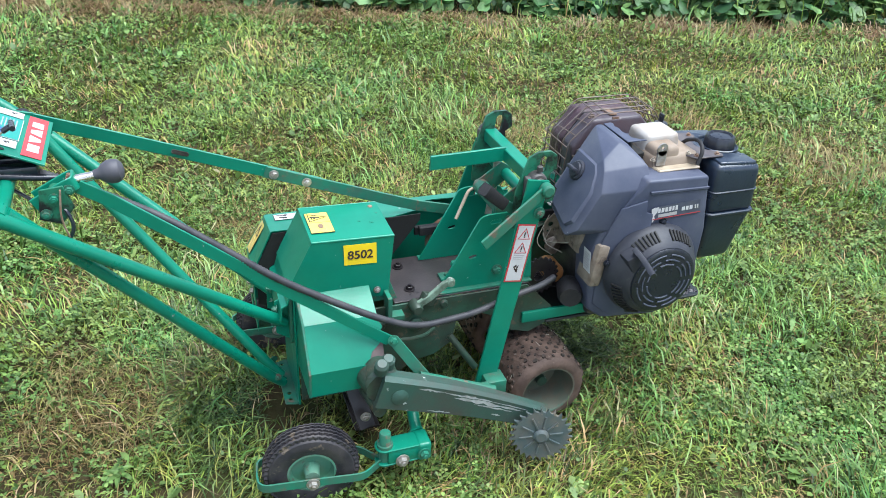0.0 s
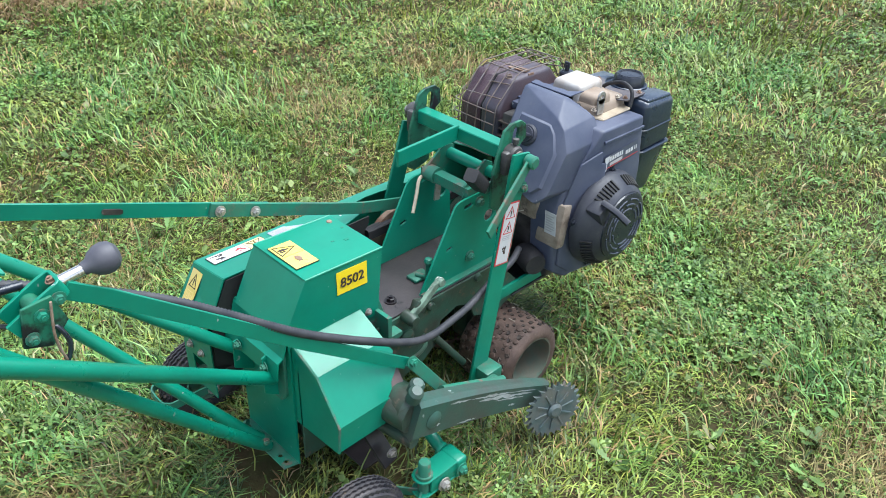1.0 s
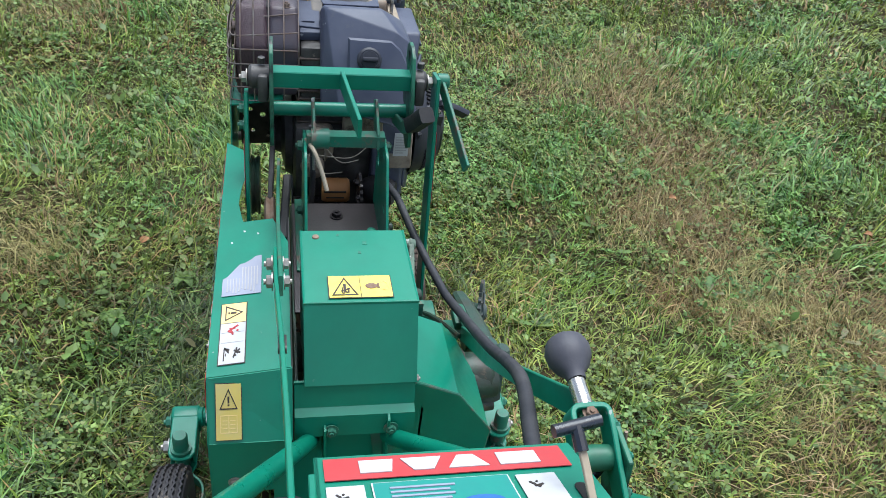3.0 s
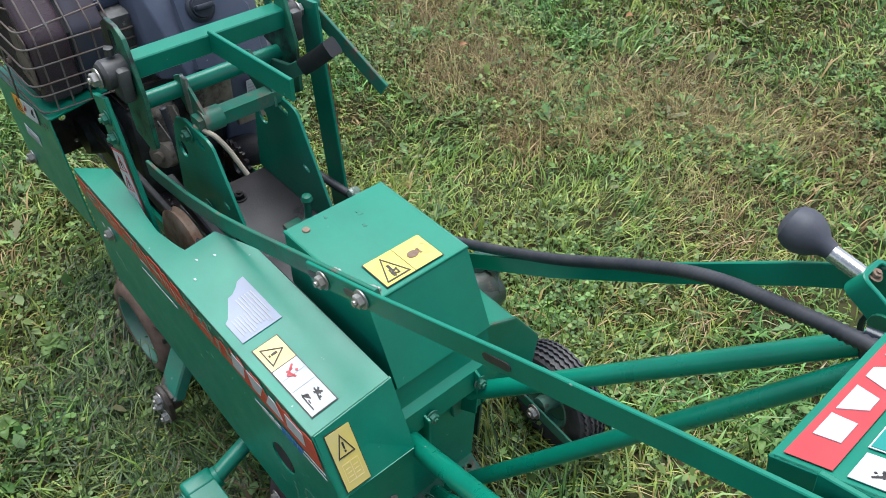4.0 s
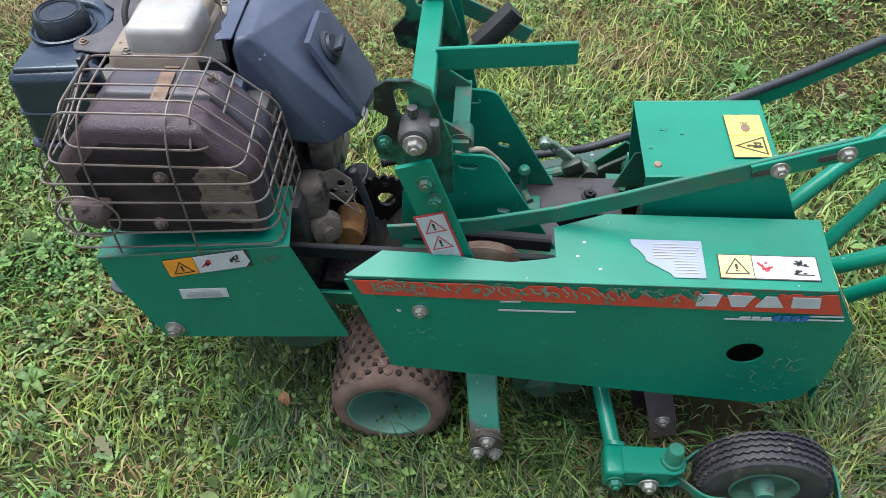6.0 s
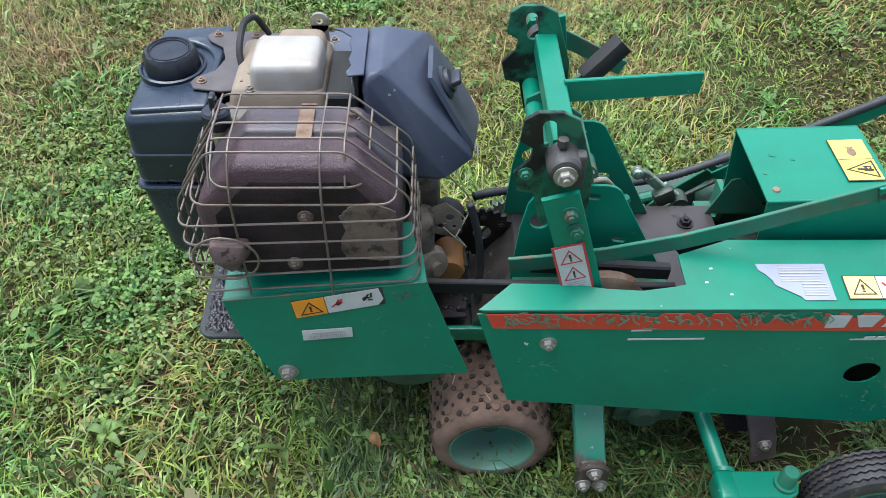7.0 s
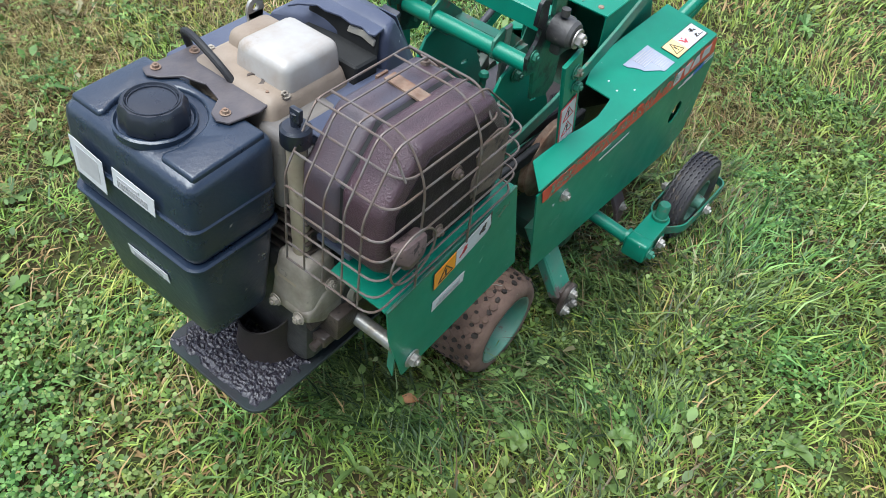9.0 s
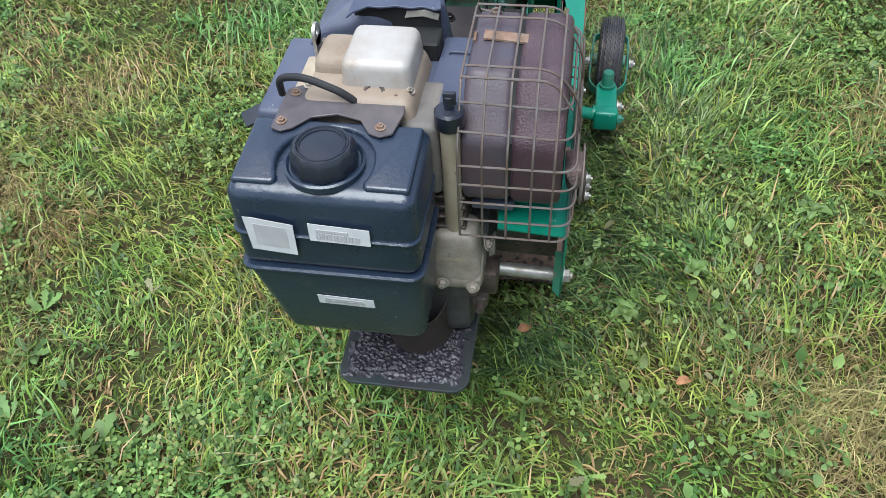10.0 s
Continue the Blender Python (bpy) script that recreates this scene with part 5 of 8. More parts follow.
    bolts("bolt", fork, [(hub + side_v * 0.056 * k, side_v * k) for k in (-1, 1)], r=0.012)
    # wheel
    bm = bmesh.new()
    lathe(bm, [(0.060, -0.026), (0.072, -0.032), (0.092, -0.035), (0.106, -0.031), (0.114, -0.022), (0.1165, -0.008), (0.1165, 0.008), (0.114, 0.022), (0.106, 0.031), (0.092, 0.035), (0.072, 0.032), (0.060, 0.026)], wheel_c, side_v, 48)
    wheel = part("caster_wheel", bm, M_tyre, arm, "small black ribbed tyre, dusty and worn")
    bm = bmesh.new()
    n = 96
    for off in (-0.024, -0.012, 0.0, 0.012, 0.024):
        r = 0.1185 if abs(off) < 0.02 else 0.1145
        ring = []
        for i in range(n):
            a = 2 * math.pi * i / n
            u = side_v.orthogonal().normalized()
            v = side_v.cross(u)
            zig = (1 if i % 2 else -1) * 0.0016
            ring.append(wheel_c + side_v * (off + zig) + (u * math.cos(a) + v * math.sin(a)) * r)
        sweep(bm, ring, [(-0.0042, -0.003), (0.0042, -0.003), (0.0036, 0.0012), (-0.0036, 0.0012)], up=side_v, closed=True)
    part("tread", bm, M_tyre, wheel, "zigzag tread ribs", 40)
    for k in (-1, 1):
        bm = bmesh.new()
        lathe(bm, [(0.062, 0.027), (0.057, 0.028), (0.054, 0.020), (0.050, 0.010), (0.022, 0.008), (0.019, 0.030), (0.017, 0.044), (0.0, 0.044)], wheel_c, side_v * k, 30)
        part("hub", bm, M_rim, wheel, "dished green hub")


caster(1)
caster(-1)


def blade_side():
    # beam that carries the edging disc
    a, b = Vector((-0.452, -0.296, 0.270)), Vector((0.000, -0.332, 0.095))
    bm = bmesh.new()
    way = (b - a).normalized()
    n = 14
    pts = []
    for i in range(n + 1):
        t = i / n
        pts.append(a.lerp(b, t) + Vector((0, 0, 0.012 * math.sin(math.pi * t))))
    prof = [(-0.026, -0.046), (-0.016, -0.052), (0.016, -0.052), (0.026, -0.046), (0.026, 0.040), (0.014, 0.050), (-0.014, 0.050), (-0.026, 0.040)]
    sweep(bm, pts, prof, scales=[1.0 - 0.34 * (i / n) ** 1.4 for i in range(n + 1)])
    soften(bm, 0.014, 3, 40)
    beam = part("disc_arm", bm, M_chipped, cutter, "dark green cast arm with chipped paint")

    def on_side(t, v):
        """A place on the outer side of the arm: t along it, v across."""
        k = 1.0 - 0.34 * t ** 1.4
        p = a.lerp(b, t) + Vector((0, 0, 0.012 * math.sin(math.pi * t)))
        across = way.cross(Vector((0, 0, 1))).normalized()
        across = across if across.y < 0 else -across
        return p + across * (0.0262 * k) + Vector((0.36, 0, 0.93)) * (v * k)

    r = random.Random(17)
    for t0, t1, v, w in ((0.42, 0.86, 0.016, 0.010), (0.36, 0.66, 0.027, 0.006), (0.55, 0.80, 0.004, 0.005), (0.20, 0.36, 0.030, 0.005), (0.62, 0.90, 0.026, 0.004), (0.10, 0.17, -0.020, 0.008), (0.30, 0.44, -0.038, 0.004), (0.68, 0.74, -0.022, 0.007)):
        bm = bmesh.new()
        n = 12
        upper = [on_side(t0 + (t1 - t0) * i / n, v + w * r.uniform(0.1, 1.0) * math.sin(math.pi * (i + 0.4) / (n + 0.8))) for i in range(n + 1)]
        lower = [on_side(t0 + (t1 - t0) * i / n, v - w * r.uniform(0.1, 1.0) * math.sin(math.pi * (i + 0.4) / (n + 0.8))) for i in range(n + 1)]
        lift = Vector((0, -0.0007, 0))
        up_v, lo_v = [bm.verts.new(p + lift) for p in upper], [bm.verts.new(p + lift) for p in lower]
        for i in range(n):
            bm.faces.new((up_v[i], up_v[i + 1], lo_v[i + 1], lo_v[i]))
        part("scrape", bm, M_scrape, beam, "bare scraped streak")
    bm = bmesh.new()
    lathe(bm, [(0, 0), (0.022, 0), (0.024, 0.006), (0.012, 0.012), (0, 0.012)], (-0.402, -0.320, 0.250), (0, -1, 0), 16)
    part("boss", bm, M_chipped, beam)
    for at in ((-0.447, -0.300, 0.325), (-0.425, -0.280, 0.322)):
        bm = bmesh.new()
        lathe(bm, [(0, 0), (0.018, 0), (0.018, 0.03), (0.012, 0.038), (0, 0.038)], at, (0, -0.4, 1), 14)
        part("boss", bm, M_chipped, beam)
    bm = bmesh.new()
    tube(bm, [(-0.46, -0.22, 0.275), (-0.445, -0.30, 0.272)], 0.042, 18)
    tube(bm, [(-0.475, -0.14, 0.195), (-0.45, -0.31, 0.20)], 0.017, 12)
    part("pivot_sleeve", bm, M_oily, beam, "oily pivot sleeve")
    bm = bmesh.new()
    tube(bm, [(-0.13, -0.30, 0.19), (-0.34, -0.285, 0.275)], 0.012, 10)
    box(bm, (-0.20, -0.315, 0.18), (-0.14, -0.275, 0.205), 0.005)
    part("stay", bm, M_green_worn, beam)
    bm = bmesh.new()
    c = Vector((-0.022, -0.392, 0.082))
    axis = Vector((-0.30, -0.94, 0.12)).normalized()
    u = axis.orthogonal().normalized()
    v = axis.cross(u)
    teeth = 26
    ring = []
    rng = random.Random(2)
    for i in range(teeth):
        for k, r in ((0, 0.072), (0.25, 0.076), (0.55, 0.086), (0.68, 0.072)):
            an = 2 * math.pi * (i + k) / teeth
            ring.append((r + rng.uniform(-0.002, 0.002), an))
    for h in (-0.004, 0.004):
        centre = bm.verts.new(c + axis * h)
        loop = [bm.verts.new(c + axis * h + (u * math.cos(an) + v * math.sin(an)) * r) for r, an in ring]
        for i in range(len(loop)):
            bm.faces.new((centre, loop[i], loop[(i + 1) % len(loop)]) if h > 0 else (centre, loop[(i + 1) % len(loop)], loop[i]))
        if h < 0:
            first = loop
        else:
            for i in range(len(loop)):
                j = (i + 1) % len(loop)
                bm.faces.new((first[i], first[j], loop[j], loop[i]))
    disc = part("edging_disc", bm, M_disc, beam, "toothed steel edging disc with worn paint")
    bm = bmesh.new()
    lathe(bm, [(0, 0), (0.020, 0), (0.022, 0.006), (0.014, 0.012), (0, 0.012)], c + axis * 0.004, axis, 16)
    for i in range(10):
        an = 2 * math.pi * i / 10
        d = u * math.cos(an) + v * math.sin(an)
        strap(bm, [c + axis * 0.005 + d * 0.024, c + axis * 0.005 + d * 0.060], 0.006, 0.005, up=axis)
    part("disc_rib", bm, M_disc, disc)
    bm = bmesh.new()
    tube(bm, [(-0.012, -0.318, 0.092), c], 0.020, 16)
    part("disc_shaft", bm, M_oily, disc, "oily disc shaft")
    # blade support on the belt side: tube and clamp with three bolts
    bm = bmesh.new()
    sweep(bm, [(-0.098, 0.175, 0.235), (-0.106, 0.225, 0.150), (-0.114, 0.270, 0.070)], [(-0.026, -0.014), (0.026, -0.014), (0.029, -0.010), (0.029, 0.010), (0.026, 0.014), (-0.026, 0.014), (-0.029, 0.010), (-0.029, -0.010)], up=(0, 1, 0.6))
    soften(bm, 0.003, 2)
    foot = part("blade_support", bm, M_leg, cutter, "worn green leg with a bolted clamp")
    bm = bmesh.new()
    plate(bm, [(-0.150, 0.030), (-0.135, 0.010), (-0.100, 0.010), (-0.084, 0.034), (-0.088, 0.085), (-0.105, 0.100), (-0.130, 0.098), (-0.148, 0.080)], "y", 0.284, 0.297, bevel=0.003)
    box(bm, (-0.140, 0.262, 0.045), (-0.092, 0.286, 0.088), 0.006)
    part("clamp", bm, M_bearing, foot, "dark oily clamp")
    bolts("bolt", foot, [((-0.118, 0.2975, 0.078), (0, 1, 0)), ((-0.134, 0.2975, 0.034), (0, 1, 0)), ((-0.101, 0.2975, 0.036), (0, 1, 0))], r=0.011)
    bm = bmesh.new()
    box(bm, (-0.30, 0.06, 0.10), (-0.16, 0.20, 0.16), 0.012)
    lathe(bm, [(0, 0), (0.03, 0), (0.033, 0.008), (0.02, 0.016), (0, 0.016)], (-0.22, 0.20, 0.13), (0, 1, 0), 18)
    part("blade_drive", bm, M_oily, cutter, "oily blade drive under the guard")
    bm = bmesh.new()
    strap(bm, [(-0.50, -0.18, 0.22), (-0.47, -0.25, 0.10)], 0.045, 0.01, up=(1, 0, 0))
    strap(bm, [(-0.45, -0.17, 0.02), (-0.45, 0.17, 0.02)], 0.07, 0.006, up=(1, 0, 0))
    blade = part("cutting_blade", bm, M_grease, cutter, "dark steel blade and its hangers")
    bm = bmesh.new()
    strap(bm, [(-0.425, 0.185, 0.20), (-0.458, 0.232, 0.082), (-0.468, 0.240, 0.030)], 0.052, 0.010, up=(1, 0, 0.2))
    part("hanger", bm, M_bare, blade, "purple-dark flat steel hanger")
    bolts("bolt", blade, [((-0.458, 0.239, 0.082), (0, 1, 0)), ((-0.478, -0.262, 0.15), (0, -1, 0))], r=0.010)


blade_side()


# ---- the engine on the cutter ----
def round_rect(x0, y0, x1, y1, r, n=5):
    """A rectangle with rounded corners."""
    out = []
    for cx, cy, a0 in ((x1 - r, y1 - r, 0), (x0 + r, y1 - r, 90), (x0 + r, y0 + r, 180), (x1 - r, y0 + r, 270)):
        for k in range(n + 1):
            a = radians(a0 + 90 * k / n)
            out.append((cx + r * math.cos(a), cy + r * math.sin(a)))
    return out


def engine():
    bm = bmesh.new()
    box(bm, (0.215, -0.15, 0.262), (0.52, 0.10, 0.50), 0.02)
    lathe(bm, [(0, 0), (0.105, 0), (0.11, 0.012), (0.10, 0.03), (0.05, 0.04), (0.04, 0.07), (0, 0.07)], (0.36, 0.09, 0.40), (0, 1, 0), 28)
    eng = part("engine", bm, M_greasy_alloy, cutter, "single-cylinder petrol engine with blue-black covers and a caged muffler")
    part("cylinder_head", box(bmesh.new(), (0.24, -0.13, 0.49), (0.50, 0.085, 0.70), 0.012), M_greasy_alloy, eng, "greasy dark cylinder head")
    for i in range(9):
        z = 0.50 + i * 0.021
        part("cooling_fin", box(bmesh.new(), (0.236, -0.135, z), (0.510, 0.092, z + 0.006), 0.0015, 1), M_bearing, eng)

    # base plate, rounded corners, gritty with oil
    bm = bmesh.new()
    rc = 0.03
    loop = []
    for cx, cy, s in ((0.64 - rc, 0.105 - rc, 0), (0.10, 0.105, 90), (0.10, -0.125, 180), (0.64 - rc, -0.125 + rc, 270)):
        if cx == 0.10:
            loop.append((cx, cy))
        else:
            loop += [(cx + rc * math.cos(radians(s + 18 * i)), cy + rc * math.sin(radians(s + 18 * i))) for i in range(6)]
    plate(bm, loop, "z", 0.246, 0.254, holes=[ring_points(0.605, 0.075, 0.007, n=10), ring_points(0.545, 0.08, 0.006, n=10)], bevel=0.002)
    base = part("base_plate", bm, M_plate, eng, "oily dark green steel engine plate")
    bm = bmesh.new()
    bmesh.ops.create_grid(bm, x_segments=80, y_segments=120, size=0.5)
    rng = random.Random(8)
    for v in bm.verts:
        edge = 1 - max(abs(v.co.x), abs(v.co.y)) * 2
        edge += 0.16 * noise.noise(Vector((v.co.x * 9, v.co.y * 12, 4))) - 0.03
        hgt = -0.004 if edge < 0 else min(1.0, edge * 9) * (0.003 + 0.004 * noise.noise(Vector((v.co.x * 22, v.co.y * 34, 1))) + rng.uniform(0, 0.0026))
        v.co = Vector((0.566 + v.co.x * 0.128, -0.012 + v.co.y * 0.212, 0.2540 + max(hgt, -0.004)))
    part("oily_grit", bm, M_grit, base, "layer of black oily grit", 60)
    bm = bmesh.new()
    # a curved sheet, its rim falling towards the front
    rows = []
    for i in range(17):
        a = radians(-95 + 190 * i / 16)
        rim = 0.366 - 0.040 * max(0, math.cos(a))
        rows.append([bm.verts.new((0.508 + rr * 1.05 * math.cos(a), 0.004 + rr * math.sin(a), z)) for rr, z in ((0.060, 0.2545), (0.052, 0.300), (0.056, rim), (0.053, rim), (0.049, 0.300), (0.056, 0.2545))])
    for p, q in zip(rows, rows[1:]):
        for k in range(6):
            bm.faces.new((p[k], p[(k + 1) % 6], q[(k + 1) % 6], q[k]))
    bm.faces.new(rows[0])
    bm.faces.new(rows[-1][::-1])
    part("tank_stand", bm, M_stand, eng, "dark brown curved sheet-metal stand below the fuel tank", 50)

    # air cleaner housing: a sloping front with cut corners
    def lean(z):
        return 0.172 + 0.5 * (z - 0.706)

    front = [(0.037, 0.588), (-0.004, 0.600), (-0.165, 0.560), (-0.188, 0.585), (-0.196, 0.690), (-0.170, 0.742), (-0.140, 0.762), (0.030, 0.766), (0.037, 0.755)]
    rear = [(0.037, 0.610), (-0.01, 0.56), (-0.19, 0.56), (-0.196, 0.69), (-0.165, 0.745), (-0.118, 0.770), (-0.105, 0.788), (0.028, 0.790), (0.037, 0.780)]
    bm = bmesh.new()
    for y, z in front:
        bm.verts.new((lean(z) + (0.055 + 0.21 * (z - 0.588) if y > 0.02 else 0.012 if y < -0.18 else 0), y, z))
    for y, z in rear:
        bm.verts.new((0.286 if y > -0.13 else 0.325, y, z))
    for y in (0.026, -0.108):
        bm.verts.new((0.262, y, 0.792))
    bmesh.ops.convex_hull(bm, input=bm.verts)
    bmesh.ops.dissolve_limit(bm, angle_limit=0.12, verts=bm.verts, edges=bm.edges)
    soften(bm, 0.006, 2, 14)
    air = part("air_cleaner_housing", bm, M_housing, eng, "blue-black plastic air cleaner housing with dusty marks", 26)
    bm = bmesh.new()
    inner = [(-0.020, 0.606), (-0.150, 0.580), (-0.170, 0.60), (-0.174, 0.685), (-0.150, 0.728), (-0.128, 0.745), (-0.024, 0.748)]
    low = [bm.verts.new((lean(z) + 0.002, y, z)) for y, z in inner]
    top = [bm.verts.new((lean(z) - 0.0055, -0.09 + (y + 0.09) * 0.93, 0.665 + (z - 0.665) * 0.94 + 0.002)) for y, z in inner]
    bm.faces.new(top)
    bm.faces.new(low[::-1])
    for i in range(len(top)):
        bm.faces.new((low[i], low[(i + 1) % len(low)], top[(i + 1) % len(top)], top[i]))
    soften(bm, 0.002, 2, 12)
    part("raised_panel", bm, M_housing, air, "", 26)
    f = Vector((-0.894, 0.0, 0.447))
    kc = Vector((0.1675, -0.073, 0.706))
    bm = bmesh.new()
    lathe(bm, [(0, 0), (0.028, 0), (0.029, 0.004), (0.024, 0.008), (0.021, 0.008), (0.020, 0.014), (0, 0.015)], kc, f, 24)
    part("cover_knob", bm, M_dome, air, "dark cover knob")
    bm = bmesh.new()
    box(bm, kc + f * 0.02 - Vector((0.010, 0.018, 0.005)), kc + f * 0.02 + Vector((0.010, 0.018, 0.005)), 0.003, turn=turned(0, 27, 0))
    part("knob_bar", bm, M_dome, air)
    for i, (y0, y1) in enumerate(((-0.050, -0.022), (-0.052, -0.020))):
        z = 0.602 - i * 0.009
        bm = bmesh.new()
        flat(bm, surface([(lean(z) - 0.0062, y1, z), (lean(z) - 0.0062, y0, z), (lean(z + 0.005) - 0.0062, y0, z + 0.005), (lean(z + 0.005) - 0.0062, y1, z + 0.005)], 0.0006), rect(0, 0, 1, 1), 0)
        part("small_print", bm, M_greyprint, air)
    # solid black blocks in place of the shade inside the broken rear
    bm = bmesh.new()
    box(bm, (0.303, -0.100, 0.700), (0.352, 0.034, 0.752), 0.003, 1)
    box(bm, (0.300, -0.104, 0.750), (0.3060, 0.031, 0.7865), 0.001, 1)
    part("rear_shade", bm, M_dark, air, "solid black pieces painted as the shaded opening in the broken housing")
    bm = bmesh.new()
    plate(bm, [(0.290, -0.104), (0.290, 0.030), (0.314, 0.034), (0.318, 0.024), (0.311, 0.006), (0.316, -0.012), (0.312, -0.035), (0.318, -0.060), (0.316, -0.078), (0.326, -0.088), (0.334, -0.097), (0.350, -0.104)], "z", 0.7868, 0.7905, bevel=0.0008)
    part("broken_lip", bm, M_housing, air, "jagged broken edge of the housing")
    bm = bmesh.new()
    plate(bm, [(-0.024, 0.768), (0.004, 0.772), (0.028, 0.766), (0.030, 0.777), (0.010, 0.784), (-0.020, 0.780)], "x", 0.3062, 0.3100, bevel=0.001)
    part("filter_edge", bm, M_flex, air, "pale edge of the air filter")
    # blower housing, its side drawn back towards the air cleaner
    def draw_back(verts):
        for v in verts:
            if v.co.y < -0.15 and v.co.x < 0.305:
                v.co.y += (0.305 - v.co.x) * 0.34

    shell = [(0.196, 0.312), (0.180, 0.480), (0.200, 0.560), (0.262, 0.660), (0.304, 0.722), (0.490, 0.718), (0.513, 0.55), (0.510, 0.40), (0.47, 0.32), (0.40, 0.285), (0.24, 0.284)]
    bm = bmesh.new()
    plate(bm, shell, "y", -0.216, -0.095)
    draw_back(bm.verts)
    soften(bm, 0.008, 3)
    blower = part("blower_housing", bm, M_housing, eng, "blue-black plastic blower housing")
    bm = bmesh.new()
    plate(bm, [(0.306, 0.668), (0.243, 0.640), (0.204, 0.530), (0.206, 0.335), (0.250, 0.300), (0.33, 0.300), (0.33, 0.625), (0.308, 0.632)], "y", -0.222, -0.214)
    draw_back(bm.verts)
    soften(bm, 0.0035, 2)
    part("raised_rib", bm, M_housing, blower)
    bm = bmesh.new()
    strap(bm, [(0.312, -0.217, 0.688), (0.493, -0.217, 0.684)], 0.007, 0.006)
    part("moulded_line", bm, M_housing, blower)
    bm = bmesh.new()
    plate(bm, [(0.36, -0.17), (0.49, -0.17), (0.50, -0.06), (0.34, -0.06)], "z", 0.718, 0.726, bevel=0.003)
    part("top_shield", bm, M_tan, blower, "dusty top shield")
    at = surface([(0.318, -0.2172, 0.600), (0.482, -0.2172, 0.606), (0.474, -0.2172, 0.652), (0.318, -0.2172, 0.642)], 0.0008)
    bm = bmesh.new()
    flat(bm, at, rect(0.05, 0.12, 1, 1), 0, 1, 0.0006)
    flat(bm, at, [(0.0, 0.02), (0.09, -0.06), (0.12, 0.2), (0.10, 0.42), (0.15, 0.62), (0.17, 0.98), (0.03, 0.95), (0.05, 0.5)], 0.0007, 0, 0.0005)
    flat(bm, at, rect(0.05, 0.12, 1.0, 0.17), 0.0008, 3, 0.0004)
    block_marks(bm, at, [(0.16, 0.21), (0.23, 0.28), (0.30, 0.35), (0.37, 0.42), (0.44, 0.48), (0.50, 0.545)], 0.58, 0.88, 0, 0.0, 0.0013)
    block_marks(bm, at, [(0.63, 0.69), (0.71, 0.76), (0.78, 0.84), (0.885, 0.91), (0.93, 0.955)], 0.45, 0.70, 0, 0.0, 0.0013)
    flat(bm, at, rect(0.18, 0.24, 0.54, 0.46), 0.0013, 2, 0.0004)
    part("maker_label", bm, [M_white, M_slate, M_greyprint, M_redprint], blower, "peeling dark label with white block marks")
    # recoil starter: ribbed dome, slotted front
    c = Vector((0.352, -0.214, 0.452))
    out = Vector((0, -1, 0))
    bm = bmesh.new()
    lathe(bm, [(0.139, -0.004), (0.140, 0.010), (0.134, 0.022), (0.112, 0.060), (0.100, 0.070), (0.094, 0.0705), (0.0, 0.071)], c, out, 48)
    rec = part("recoil_starter", bm, M_dome, blower, "dark grey slotted recoil starter cover")

    def spoke(a):
        return Vector((math.cos(a), 0, math.sin(a)))

    # black bars laid on the dome for the shade in its slots
    for first, count in ((48, 7), (100, 7), (188, 12)):
        for i in range(count):
            d = spoke(radians(first + i * 5.2))
            bm = bmesh.new()
            strap(bm, [c + out * 0.0275 + d * 0.1325, c + out * 0.0565 + d * 0.1155], 0.0055, 0.0065, up=d.cross(out))
            part("louvre", bm, M_dark, rec)
    bm = bmesh.new()
    lathe(bm, [(0.098, 0.069), (0.097, 0.075), (0.090, 0.078), (0.050, 0.079), (0.0, 0.079)], c, out, 40)
    part("front_disc", bm, M_black, rec)
    for ring_r, count, hgt in ((0.082, 8, 0.0792), (0.067, 7, 0.0797), (0.053, 6, 0.0800)):
        for i in range(count):
            a0, a1 = 2 * math.pi * (i + 0.12) / count, 2 * math.pi * (i + 0.88) / count
            bm = bmesh.new()
            strap(bm, [c + out * (hgt - 0.0012) + spoke(a0 + (a1 - a0) * k / 6) * ring_r for k in range(7)], 0.005, 0.0045, up=out)
            part("vent_slot", bm, M_slate, rec)
    bm = bmesh.new()
    box(bm, (0.246, -0.285, 0.470), (0.292, -0.235, 0.545), 0.008, turn=turned(0, -30, 0))
    part("rope_guide", bm, M_dome, rec)
    bm = bmesh.new()
    sweep(bm, fillet([(0.258, -0.270, 0.552), (0.266, -0.310, 0.538), (0.272, -0.350, 0.517)], 0.01), [(-0.014, -0.007), (0.014, -0.007), (0.016, 0), (0.014, 0.007), (-0.014, 0.007), (-0.016, 0)], up=(1, 0, 1))
    soften(bm, 0.003, 2)
    part("pull_handle", bm, M_dome, rec, "black pull handle")
    bolts("bolt", blower, [(c + Vector((0.142 * math.cos(a), 0, 0.142 * math.sin(a))), (0, -1, 0)) for a in (1.45, 2.9, 4.4, 5.6)], M_black, r=0.008)

    # fuel tank
    bm = bmesh.new()
    box(bm, (0.522, -0.205, 0.586), (0.674, 0.052, 0.738), 0.0)
    for v in bm.verts:
        if v.co.z > 0.7 and v.co.x > 0.6:
            v.co.z -= 0.010
            v.co.x -= 0.006
    soften(bm, 0.019, 4)
    tank = part("fuel_tank", bm, M_tank, eng, "black moulded plastic fuel tank with white stickers")
    bm = bmesh.new()
    box(bm, (0.526, -0.205, 0.416), (0.676, 0.052, 0.590), 0.0)
    for v in bm.verts:
        if v.co.z < 0.5:
            v.co.x = 0.60 + (v.co.x - 0.60) * 0.74
            v.co.y = 0.046 if v.co.y > 0 else -0.170
    soften(bm, 0.019, 4)
    part("lower_shell", bm, M_tank, tank)
    bm = bmesh.new()
